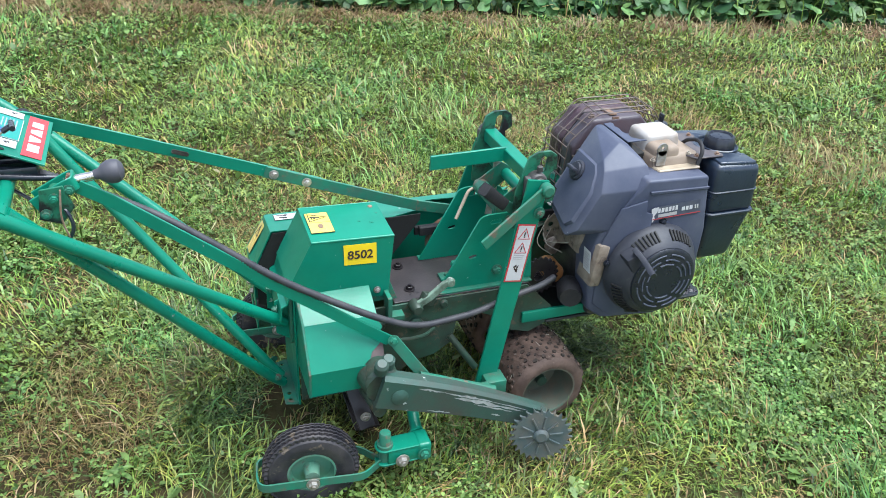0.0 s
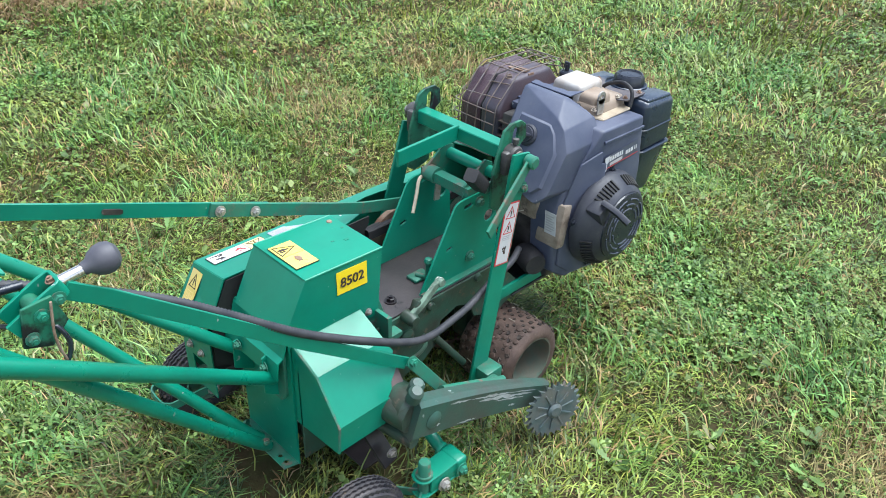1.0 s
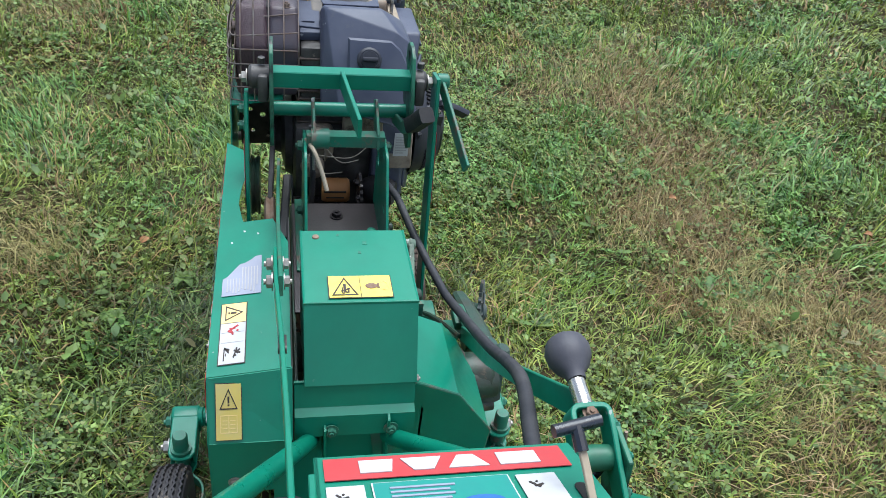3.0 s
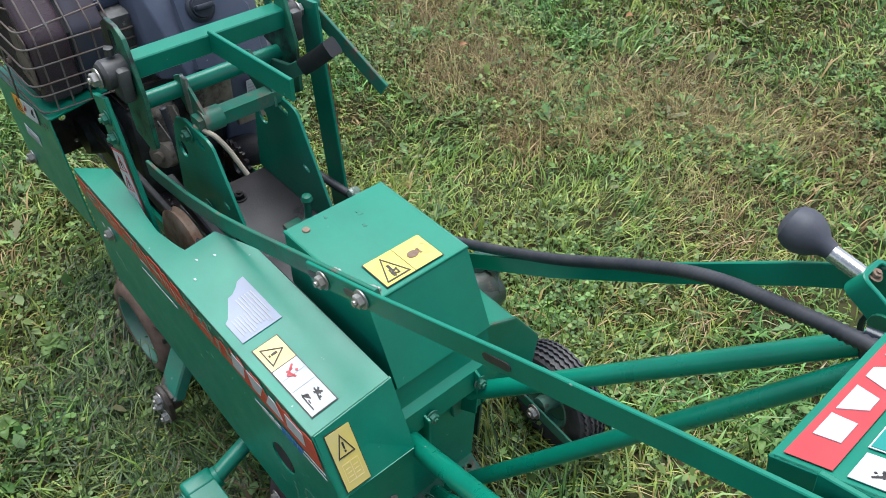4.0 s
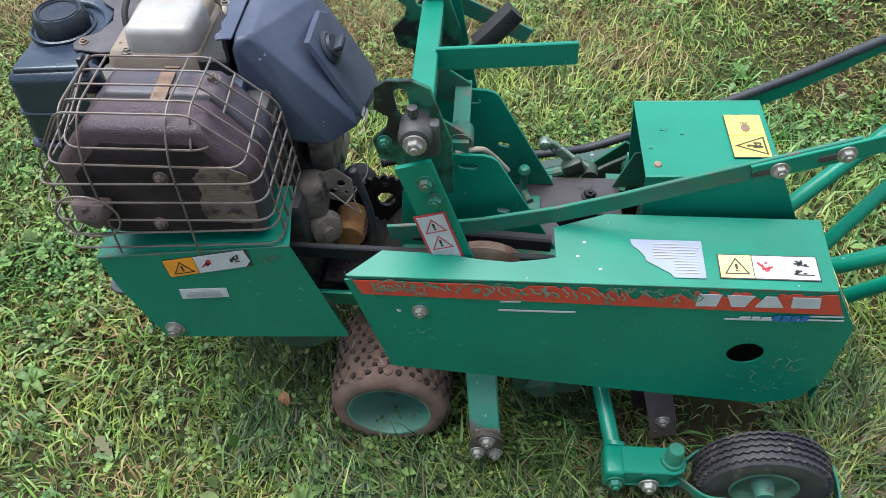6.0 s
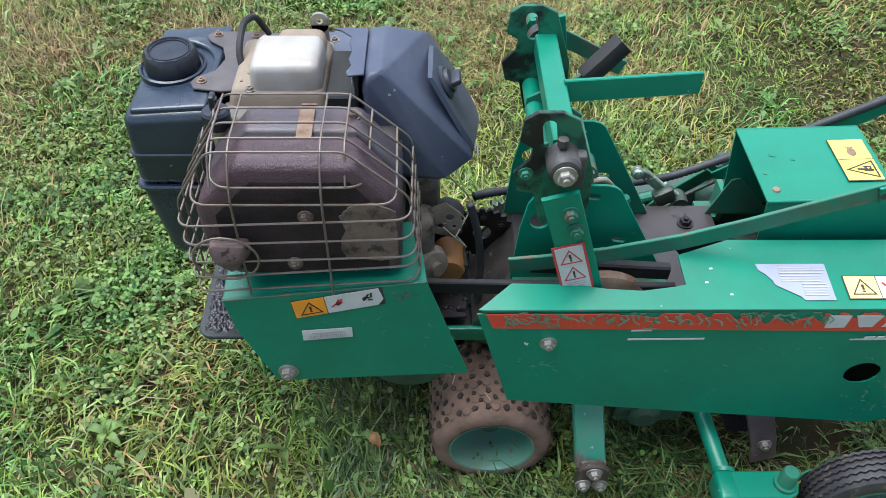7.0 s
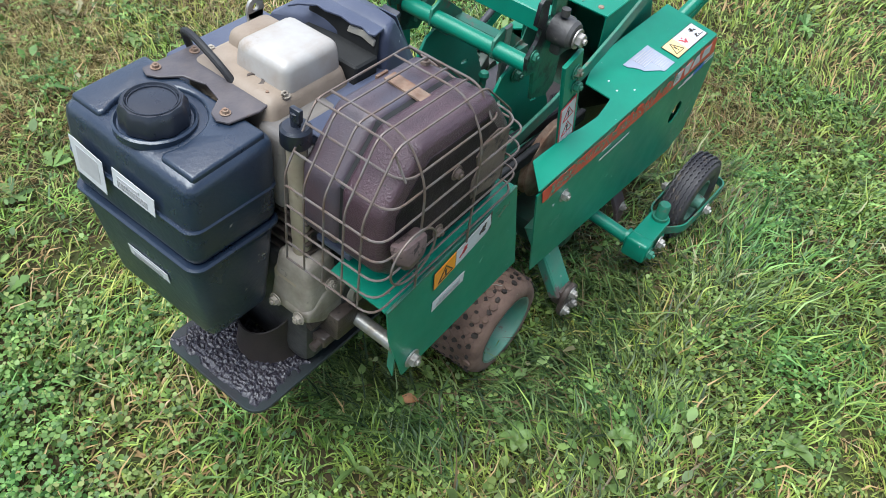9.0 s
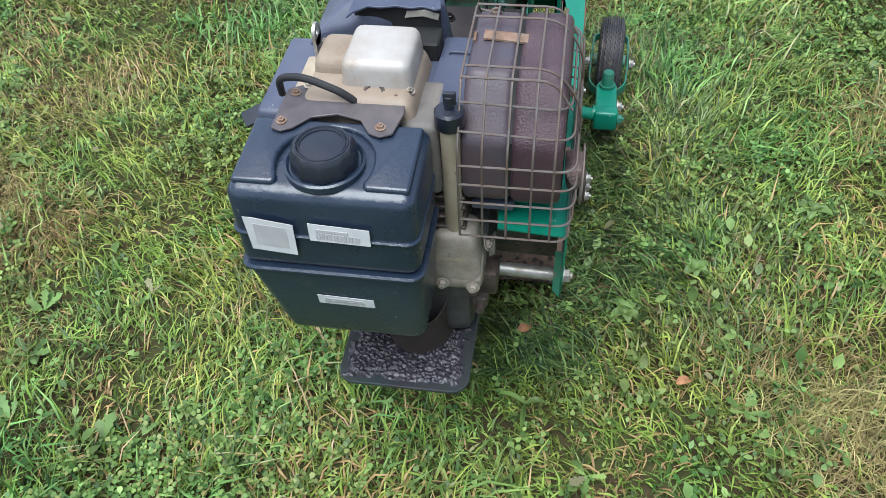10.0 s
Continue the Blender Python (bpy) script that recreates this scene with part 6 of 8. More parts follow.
    plate(bm, round_rect(0.519, -0.2095, 0.6800, 0.0565, 0.022), "z", 0.5805, 0.590, bevel=0.003)
    part("seam_flange", bm, M_tank, tank, "moulded seam")
    bm = bmesh.new()
    plate(bm, round_rect(0.520, -0.2075, 0.6755, 0.0545, 0.020), "z", 0.650, 0.656, bevel=0.0022)
    part("moulded_band", bm, M_tank, tank)
    bm = bmesh.new()
    dished = [(0.612 + 0.066 * math.cos(radians(-60 - 240 * i / 20)), -0.077 + 0.066 * math.sin(radians(-60 - 240 * i / 20))) for i in range(21)]
    plate(bm, [(0.654, -0.196), (0.654, -0.138)] + dished + [(0.654, -0.016), (0.654, 0.043), (0.534, 0.043), (0.534, -0.196)], "z", 0.716, 0.7425)
    for v in bm.verts:
        v.co.z -= max(0, v.co.x - 0.60) * 0.14
    soften(bm, 0.012, 4, 40)
    part("top_shoulder", bm, M_tank, tank, "raised shoulder round the filler")
    cap = Vector((0.612, -0.077, 0.728))
    bm = bmesh.new()
    lathe(bm, [(0.054, 0.0), (0.054, 0.010), (0.051, 0.012), (0.048, 0.008), (0, 0.008)], cap, (0, 0, 1), 32)
    part("filler_rim", bm, M_tank, tank)
    bm = bmesh.new()
    lathe(bm, [(0.041, 0.006), (0.0455, 0.010), (0.0440, 0.032), (0.0390, 0.040), (0.034, 0.0405), (0.032, 0.0375), (0.0, 0.041)], cap, (0, 0, 1), 40, wobble=lambda i: (1.0, 0.975, 0.945, 0.975)[i % 4])
    fuel_cap = part("fuel_cap", bm, M_black, tank, "black ribbed fuel cap")
    for rr, zz in ((0.0345, 0.0408), (0.0305, 0.0385)):
        ring = [cap + Vector((rr * math.cos(2 * math.pi * i / 36), rr * math.sin(2 * math.pi * i / 36), zz)) for i in range(36)]
        part("cap_ring", tube(bmesh.new(), ring, 0.0012, 6, closed=True), M_black, fuel_cap)
    bm = bmesh.new()
    x = 0.6768
    at = surface([(x + 0.001, -0.182, 0.628), (x + 0.001, -0.114, 0.623), (x - 0.001, -0.114, 0.681), (x - 0.001, -0.182, 0.688)], 0.0008)
    flat(bm, at, [(0.05, 0.02), (0.98, 0.0), (1.0, 0.97), (0.4, 1.0), (0.2, 1.02), (0.0, 1.0)], 0, 0)
    flat(bm, at, rect(0.18, 0.18, 0.84, 0.84), 0.0008, 1, 0.0004)
    part("square_sticker", bm, [M_white, M_greyprint], tank, "square white sticker with grey print")
    for c4, seed in (([(x + 0.001, -0.093, 0.655), (x + 0.001, -0.010, 0.652), (x - 0.001, -0.010, 0.680), (x - 0.001, -0.093, 0.685)], 2), ([(0.6662, -0.106, 0.508), (0.6660, -0.022, 0.506), (0.6682, -0.022, 0.526), (0.6685, -0.106, 0.529)], 3)):
        at = surface(c4, 0.0018 if seed == 3 else 0.0008)
        bm = bmesh.new()
        flat(bm, at, rect(0, 0, 1, 1), 0, 0)
        text_lines(bm, at, 0.12, 0.5, 0.85, 0.85, 1, 1, seed, 0.0009)
        block_marks(bm, at, [(0.12 + i * 0.04, 0.135 + i * 0.04 + (i % 3) * 0.006) for i in range(18)], 0.15, 0.5, 1, 0, 0.0009)
        part("paper_sticker", bm, [M_white, M_greyprint], tank, "small white paper sticker with a bar pattern")
    bm = bmesh.new()
    lathe(bm, [(0, -0.02), (0.011, -0.02), (0.012, -0.004), (0.009, 0), (0, 0)], (0.512, -0.210, 0.395), (0.2, -1, 0.2), 14)
    drain = part("drain_plug", bm, M_redprint, eng, "small red plug below the fuel tank")
    bm = bmesh.new()
    lathe(bm, [(0, -0.02), (0.008, -0.02), (0.008, 0), (0, 0)], (0.508, -0.206, 0.374), (0.1, -1, -0.2), 12)
    part("plug_base", bm, M_paper, drain)
    # bracket between tank and head
    bm = bmesh.new()
    plate(bm, [(0.562, -0.165), (0.568, -0.150), (0.560, -0.135), (0.535, -0.115), (0.525, -0.08), (0.535, -0.045), (0.562, -0.028), (0.568, -0.012), (0.560, 0.004), (0.515, 0.012), (0.47, 0.006), (0.455, -0.03), (0.455, -0.13), (0.475, -0.165)], "z", 0.7445, 0.7485, holes=[ring_points(0.487, -0.05, 0.012, 0.024, 12)], bevel=0.001)
    br = part("tank_bracket", bm, M_bracket, eng, "black steel bracket with rust marks")
    bolts("bolt", br, [((0.549, -0.153, 0.7490), (0, 0, 1)), ((0.550, -0.014, 0.7490), (0, 0, 1)), ((0.485, -0.150, 0.7490), (0, 0, 1)), ((0.485, -0.005, 0.7490), (0, 0, 1))], M_rust, r=0.0052)
    bm = bmesh.new()
    plate(bm, [(0.29, -0.15), (0.47, -0.15), (0.49, -0.02), (0.47, 0.085), (0.28, 0.085)], "z", 0.700, 0.722, bevel=0.004, segments=2)
    plate(bm, [(0.30, 0.036), (0.475, 0.030), (0.480, 0.092), (0.31, 0.092)], "z", 0.722, 0.7265, holes=[slot_points(0.335, 0.052, 0.335, 0.074, 0.005)], bevel=0.001)
    part("head_shroud", bm, M_housing, eng, "dusty black head shroud")
    def lump(lo, hi, taper, bevel):
        b_ = bmesh.new()
        plate(b_, [(lo[0], lo[1]), (hi[0], lo[1]), (hi[0], hi[1]), (lo[0], hi[1])], "z", lo[2], hi[2])
        mx, my = (lo[0] + hi[0]) / 2, (lo[1] + hi[1]) / 2
        for v in b_.verts:
            if v.co.z > hi[2] - 0.001:
                v.co.x, v.co.y = mx + (v.co.x - mx) * taper, my + (v.co.y - my) * taper
        soften(b_, bevel, 4)
        return b_

    bm = lump((0.355, -0.092, 0.715), (0.474, 0.018, 0.793), 0.88, 0.014)
    valve = part("valve_cover", bm, M_alu, eng, "stained bare aluminium valve cover")
    # beige here also stands for the weaker sky light on this side
    part("side_lobe", lump((0.358, -0.140, 0.712), (0.447, -0.050, 0.777), 0.86, 0.015), M_beige, valve, "lower lobe in beige, for dust and for its duller light")
    bm = lump((0.346, -0.150, 0.700), (0.512, 0.030, 0.755), 0.86, 0.014)
    part("lower_step", bm, M_beige, valve, "dusty beige lower step")
    bm = bmesh.new()
    lathe(bm, [(0.016, -0.004), (0.016, 0.003), (0.011, 0.004), (0.010, 0.001), (0, 0.001)], (0.478, -0.038, 0.7515), (0.2, 0, 1), 18)
    part("breather_port", bm, M_bearing, valve, "rusty breather port")
    bolts("bolt", valve, [((0.352, -0.142, 0.745), (0, 0, 1)), ((0.468, -0.135, 0.7505), (0, 0, 1)), ((0.470, 0.012, 0.7505), (0, 0, 1))], M_crank, r=0.0055)
    bm = bmesh.new()
    plate(bm, ring_points(0.375, 0.776, 0.016, 0.018, 14) , "y", -0.148, -0.143, holes=[ring_points(0.375, 0.780, 0.006, n=10)])
    box(bm, (0.361, -0.148, 0.73), (0.389, -0.143, 0.772))
    part("lifting_eye", bm, M_zinc, eng, "zinc lifting eye")
    bm = bmesh.new()
    tube(bm, fillet([(0.492, -0.052, 0.735), (0.500, -0.075, 0.765), (0.498, -0.13, 0.787), (0.486, -0.172, 0.775), (0.47, -0.178, 0.735)], 0.04, 6), 0.0055, 10)
    part("breather_hose", bm, M_rubber, eng, "thin black breather hose")
    bm = lump((0.400, 0.000, 0.600), (0.522, 0.060, 0.728), 0.92, 0.012)
    part("head_cowl", bm, M_cowl, eng, "dusty grey-brown casting beside the filler tube")
    # dipstick
    bm = bmesh.new()
    tube(bm, [(0.498, 0.072, 0.475), (0.504, 0.073, 0.60), (0.511, 0.074, 0.735)], 0.0145, 16)
    box(bm, (0.47, 0.035, 0.43), (0.53, 0.10, 0.485), 0.012)
    dip = part("dipstick_tube", bm, M_tan, eng, "tan oil filler tube")
    bm = bmesh.new()
    lathe(bm, [(0.019, 0.0), (0.0215, 0.004), (0.0215, 0.026), (0.018, 0.030), (0.007, 0.031), (0.007, 0.05), (0.0, 0.052)], (0.511, 0.074, 0.728), (0, 0, 1), 18)
    box(bm, (0.507, 0.066, 0.765), (0.515, 0.084, 0.785), 0.002)
    part("dipstick_cap", bm, M_black, dip, "black dipstick cap")

    # muffler: two pressed halves with a gap between them
    oct_ = [(0.234, 0.572), (0.230, 0.700), (0.290, 0.779), (0.452, 0.781), (0.520, 0.706), (0.520, 0.60), (0.482, 0.565)]
    bm = bmesh.new()
    plate(bm, oct_, "y", 0.159, 0.233)
    soften(bm, 0.012, 3)
    muf = part("muffler", bm, M_muffler, eng, "scorched purple-brown steel muffler")
    bm = bmesh.new()
    plate(bm, [(0.376 + (p - 0.376) * 0.985, 0.672 + (q - 0.672) * 0.985) for p, q in oct_], "y", 0.088, 0.1565)
    soften(bm, 0.010, 3)
    part("inner_half", bm, M_bluesteel, muf)
    bm = bmesh.new()
    plate(bm, [(0.376 + (p - 0.376) * 0.95, 0.672 + (q - 0.672) * 0.95) for p, q in oct_], "y", 0.145, 0.166)
    part("seam", bm, M_dark, muf)
    # darker plate that puts the upright face's shade into the colour
    bm = bmesh.new()
    plate(bm, [(0.372 + (p - 0.376) * 0.84, 0.656 + (q - 0.664) * 0.84) for p, q in oct_], "y", 0.2325, 0.2345, bevel=0.0008)
    part("outer_face", bm, M_shade_face, muf, "outer face with its shade painted nearly black")
    bm = bmesh.new()
    for co in ((0.450, 0.236, 0.650), (0.508, 0.236, 0.652), (0.456, 0.262, 0.655), (0.503, 0.262, 0.657), (0.448, 0.250, 0.632), (0.512, 0.250, 0.630), (0.465, 0.268, 0.628), (0.498, 0.268, 0.626), (0.478, 0.258, 0.598), (0.487, 0.250, 0.596), (0.480, 0.240, 0.602)):
        bm.verts.new(co)
    bmesh.ops.convex_hull(bm, input=bm.verts)
    soften(bm, 0.004, 2, 20)
    part("exhaust_outlet", bm, M_outlet, muf, "rusty bent exhaust deflector")
    bm = bmesh.new()
    r = random.Random(12)
    ragged = [(0.238, 0.606), (0.262, 0.600), (0.300, 0.604), (0.318, 0.612), (0.322, 0.640), (0.312, 0.662), (0.318, 0.690), (0.306, 0.708), (0.272, 0.716), (0.240, 0.700)]
    fine = [(a_[0] + (b_[0] - a_[0]) * k / 4 + r.uniform(-0.002, 0.002), a_[1] + (b_[1] - a_[1]) * k / 4 + r.uniform(-0.002, 0.002)) for a_, b_ in zip(ragged, ragged[1:] + ragged[:1]) for k in range(4)]
    plate(bm, fine, "y", 0.2335, 0.2365, bevel=0.0008)
    part("heat_plate", bm, M_scorch, muf, "pale scorched bare plate")
    bm = bmesh.new()
    box(bm, (0.355, 0.105, 0.778), (0.377, 0.185, 0.781), turn=turned(-4, 0, 0))
    box(bm, (0.355, 0.09, 0.72), (0.377, 0.094, 0.78))
    part("strap", bm, M_rust, muf, "rusty strap")
    bolts("bolt", muf, [((0.366, 0.2348, 0.690), (0, 1, 0)), ((0.392, 0.2348, 0.596), (0, 1, 0)), ((0.30, 0.115, 0.775), (0, 0, 1))], M_scorch, r=0.008)
    bm = bmesh.new()
    box(bm, (0.30, 0.05, 0.60), (0.47, 0.10, 0.70), 0.02)
    box(bm, (0.478, 0.100, 0.560), (0.500, 0.165, 0.572), 0.003)
    part("exhaust_pipe", bm, M_housing, muf)
    # wire cage
    wire = 0.0018
    arch = [(0.546, 0.548), (0.546, 0.708), (0.489, 0.795), (0.305, 0.795), (0.219, 0.715), (0.207, 0.576)]

    def wire_part(nm, pts, closed=False):
        b = bmesh.new()
        tube(b, pts, wire, 6, closed=closed)
        part(nm, b, M_wire, cage)

    bm = bmesh.new()
    tube(bm, fillet([(x_, 0.088, z_) for x_, z_ in arch], 0.014), wire, 6)
    cage = part("muffler_cage", bm, M_wire, eng, "tarnished wire cage round the muffler")
    for y in (0.122, 0.157, 0.192, 0.222):
        wire_part("wire", fillet([(x_, y, z_) for x_, z_ in arch], 0.014))
    for z, x0, x1, y1 in ((0.548, 0.546, 0.207, 0.250), (0.582, 0.546, 0.209, 0.253), (0.617, 0.546, 0.211, 0.255), (0.652, 0.546, 0.214, 0.254), (0.687, 0.546, 0.217, 0.252)):
        rise = 0.026 if z < 0.6 else 0.012
        wire_part("wire", fillet([(x0, 0.088, z), (x0, y1, z), (x1, y1, z + rise), (x1, 0.088, z + rise)], 0.026, 5))
    wire_part("wire", fillet([(0.530, 0.088, 0.735), (0.522, 0.246, 0.722), (0.236, 0.246, 0.722), (0.240, 0.088, 0.735)], 0.028, 5))
    wire_part("wire", fillet([(0.508, 0.088, 0.768), (0.490, 0.240, 0.748), (0.276, 0.240, 0.748), (0.275, 0.088, 0.768)], 0.030, 5))
    for x in (0.462, 0.338):
        wire_part("wire", fillet([(x, 0.088, 0.795), (x, 0.215, 0.795), (x, 0.252, 0.74), (x, 0.256, 0.548)], 0.03, 5))
    for x, z in ((0.489, 0.795), (0.305, 0.795)):
        wire_part("wire", fillet([(x, 0.088, z), (x, 0.212, z), (x, 0.240, z - 0.045)], 0.02, 4))
    hoop = [(0.484 + 0.047 * math.cos(a), 0.262, 0.632 + 0.042 * math.sin(a)) for a in (2 * math.pi * i / 28 for i in range(28))]
    wire_part("outlet_hoop", hoop, True)

    # castings between the tank and the belt cover
    bm = lump((0.455, 0.030, 0.400), (0.536, 0.120, 0.520), 0.74, 0.014)
    plate(bm, [(0.38, 0.385), (0.43, 0.376), (0.50, 0.380), (0.535, 0.405), (0.535, 0.430), (0.50, 0.455), (0.38, 0.455)], "y", 0.060, 0.118, bevel=0.010, segments=3)
    lathe(bm, [(0, 0), (0.026, 0), (0.026, 0.012), (0.020, 0.018), (0, 0.018)], (0.425, 0.112, 0.405), (0, 1, 0), 18)
    boss = part("filler_boss", bm, M_crank, eng, "dirty cast boss at the foot of the filler tube")
    bolts("bolt", boss, [((0.541, 0.055, 0.425), (1, 0, 0)), ((0.541, 0.105, 0.42), (1, 0, 0.1)), ((0.49, 0.122, 0.47), (0, 1, 0.4))], M_crank, r=0.008)
    bm = bmesh.new()
    box(bm, (0.440, 0.085, 0.340), (0.490, 0.140, 0.395), 0.006)
    box(bm, (0.455, 0.095, 0.320), (0.505, 0.125, 0.345), 0.005)
    tube(bm, [(0.485, 0.10, 0.375), (0.515, 0.098, 0.372)], 0.011, 12)
    tube(bm, [(0.490, 0.112, 0.332), (0.520, 0.113, 0.330)], 0.008, 12)
    part("bearing_block", bm, M_bearing, eng, "brown oily bearing block")
    bm = bmesh.new()
    plate(bm, [(0.12, 0.355), (0.236, 0.350), (0.238, 0.490), (0.12, 0.500)], "x", 0.392, 0.396, holes=[ring_points(0.15, 0.40, 0.007, n=9), ring_points(0.178, 0.44, 0.008, n=9), ring_points(0.205, 0.392, 0.006, n=9), ring_points(0.21, 0.455, 0.006, n=9), ring_points(0.165, 0.375, 0.005, n=9)])
    part("clutch_plate", bm, M_bearing, eng, "rusty drilled plate behind the cover")

    # belt cover under the muffler
    bm = bmesh.new()
    outer = [(0.512, 0.524), (0.196, 0.566), (0.128, 0.338), (0.455, 0.318), (0.50, 0.45)]
    plate(bm, outer, "y", 0.247, 0.250)
    cov = part("belt_cover", bm, M_green, cutter, "green sheet-metal belt cover with worn labels")
    bm = bmesh.new()
    plate(bm, [(0.196, 0.2495), (0.512, 0.2495), (0.514, 0.142), (0.212, 0.125)], "z", 0, 0.003)
    for v in bm.verts:
        v.co.z += 0.566 - (v.co.x - 0.196) * 0.133 + (0.2495 - v.co.y) * 0.10 - 0.002
    part("top_panel", bm, M_green, cov)
    bm = bmesh.new()
    plate(bm, [(0.2465, 0.45), (0.234, 0.45), (0.234, 0.352), (0.2465, 0.335)], "x", 0.474, 0.477)
    strap(bm, [(0.512, 0.248, 0.5245), (0.196, 0.248, 0.5665)], 0.005, 0.005)
    part("folded_edge", bm, M_green_worn, cov)
    bolts("bolt", cov, [((0.434, 0.2505, 0.345), (0, 1, 0))], r=0.012)
    bm = bmesh.new()
    tube(bm, [(0.442, 0.09, 0.362), (0.436, 0.248, 0.348)], 0.0125, 14)
    part("spacer_rod", bm, M_zinc, cov, "bare steel spacer rod")
    at = surface([(0.402, 0.2505, 0.487), (0.262, 0.2505, 0.522), (0.266, 0.2505, 0.558), (0.406, 0.2505, 0.525)], 0.0006)
    bm = bmesh.new()
    flat(bm, at, rect(-0.01, -0.03, 1.01, 1.03), 0, 2, 0.0006)
    flat(bm, at, rect(0, 0, 0.36, 1), 0.0006, 1)
    flat(bm, at, [(0.37, 0), (0.93, 0), (1, 0.3), (0.97, 1), (0.37, 1)], 0.0006, 0)
    warning_triangle(bm, at, 0.06, 0.14, 0.32, 0.86, 2, 0.0015)
    pictogram(bm, at, 0.40, 0.25, 0.58, 0.8, 3, 2, 0.0015)
    pictogram(bm, at, 0.76, 0.3, 0.96, 0.9, 2, 7, 0.0015)
    tagged(part("scratches", scratched(0.232, 0.538, 0.010, 0.006, 18, 0.2512), M_scorch, cov), "brown scratches through the paint", kind="stuff")
    tagged(part("scratches", scratched(0.27, 0.44, 0.05, 0.03, 9, 0.2512), M_chip, cov), "fine pale scratches in the paint", kind="stuff")
    part("warning_label", bm, [M_white, M_orange, M_print, M_redprint], cov, "worn orange and white warning label")
    at = surface([(0.398, 0.2505, 0.430), (0.317, 0.2505, 0.440), (0.317, 0.2505, 0.463), (0.398, 0.2505, 0.455)], 0.0006)
    bm = bmesh.new()
    flat(bm, at, rect(0, 0, 1, 1), 0, 0)
    text_lines(bm, at, 0.2, 0.5, 0.9, 0.9, 1, 1, 4, 0.0009)
    block_marks(bm, at, [(0.12 + i * 0.045, 0.14 + i * 0.045 + (i % 3) * 0.006) for i in range(17)], 0.12, 0.5, 1, 0, 0.0009)
    part("paper_sticker", bm, [M_white, M_greyprint], cov, "small white paper sticker")
    # front of the engine: oil filter, starter, wiring
    bm = bmesh.new()
    lathe(bm, [(0, -0.036), (0.027, -0.036), (0.031, -0.030), (0.031, 0.026), (0.027, 0.034), (0, 0.034)], (0.158, -0.004, 0.352), (0, 1, 0.0), 24)
    filt = part("oil_filter", bm, M_filter, eng, "orange oil filter canister with dirt on it")
    bm = bmesh.new()
    box(bm, (0.1262, -0.03, 0.362), (0.1285, 0.025, 0.367))
    box(bm, (0.1258, -0.025, 0.346), (0.1275, 0.02, 0.350))
    part("filter_print", bm, M_print, filt)
    bm = bmesh.new()
    lathe(bm, [(0, -0.045), (0.03, -0.045), (0.036, -0.03), (0.036, 0.02), (0.024, 0.04), (0, 0.045)], (0.168, -0.115, 0.345), (0.4, 1, 0), 22)
    part("oil_drain_cap", bm, M_rubber, eng, "black rubber cap on the crankcase")
    bm = bmesh.new()
    box(bm, (0.186, -0.20, 0.40), (0.222, -0.12, 0.53), 0.008, turn=turned(0, 8, 0))
    box(bm, (0.175, -0.12, 0.46), (0.222, -0.02, 0.55), 0.012)
    box(bm, (0.185, 0.0, 0.42), (0.235, 0.06, 0.51), 0.018, 3)
    lathe(bm, [(0, 0), (0.03, 0), (0.034, 0.01), (0.028, 0.03), (0.012, 0.034), (0.012, 0.045), (0, 0.045)], (0.20, 0.04, 0.40), (-0.5, 0.8, 0.2), 18)
    part("carburettor", bm, M_dust, eng, "dirty carburettor below the air cleaner")
    bm = bmesh.new()
    at = surface([(0.1835, -0.150, 0.44), (0.1835, -0.188, 0.44), (0.1765, -0.188, 0.51), (0.1765, -0.150, 0.51)], 0.001)
    flat(bm, at, rect(0, 0, 1, 1), 0, 0)
    text_lines(bm, at, 0.1, 0.1, 0.9, 0.9, 7, 1, 8, 0.0009)
    part("data_plate", bm, [M_white, M_greyprint], eng, "small white data label")
    bm = bmesh.new()
    for k, (a, b, c_) in enumerate((((0.17, 0.03, 0.48), (0.12, -0.01, 0.45), (0.16, -0.06, 0.44)), ((0.16, -0.09, 0.49), (0.11, -0.04, 0.47), (0.15, 0.05, 0.46)), ((0.17, 0.06, 0.50), (0.12, 0.04, 0.42), (0.15, -0.02, 0.41)))):
        tube(bm, fillet([a, b, c_], 0.05, 6), 0.0014, 6)
    part("wiring", bm, M_flex, eng, "loose pale wires")
    line = fillet([(0.125, 0.060, 0.555), (0.108, 0.056, 0.48), (0.100, 0.055, 0.40), (0.104, 0.062, 0.31)], 0.04, 6)
    fine = []
    for a_, b_ in zip(line, line[1:]):
        k = max(1, int((b_ - a_).length / 0.0032))
        fine += [a_.lerp(b_, i / k) for i in range(k)]
    bm = bmesh.new()
    tube(bm, fine, 0.0075, 8, scales=[1.0 if i % 2 else 0.84 for i in range(len(fine))])
    part("corrugated_sleeve", bm, M_conduit, eng, "black corrugated cable sleeve", 180)
    bm = bmesh.new()
    plate(bm, [(0.135, 0.455), (0.150, 0.440), (0.188, 0.452), (0.196, 0.510), (0.165, 0.525), (0.138, 0.50)], "y", 0.022, 0.026, holes=[ring_points(0.158, 0.49, 0.008, n=9), ring_points(0.175, 0.47, 0.006, n=9), ring_points(0.150, 0.468, 0.004, n=8)], bevel=0.001)
    part("governor_lever", bm, M_dust, eng, "dirty pale governor plate with holes")
    bm = bmesh.new()
    teeth = []
    for i in range(22):
        for k, rr in ((0.0, 0.055), (0.3, 0.062), (0.55, 0.062), (0.85, 0.055)):
            an = 2 * math.pi * (i + k) / 22
            teeth.append((0.093 + rr * math.cos(an), 0.372 + rr * math.sin(an)))
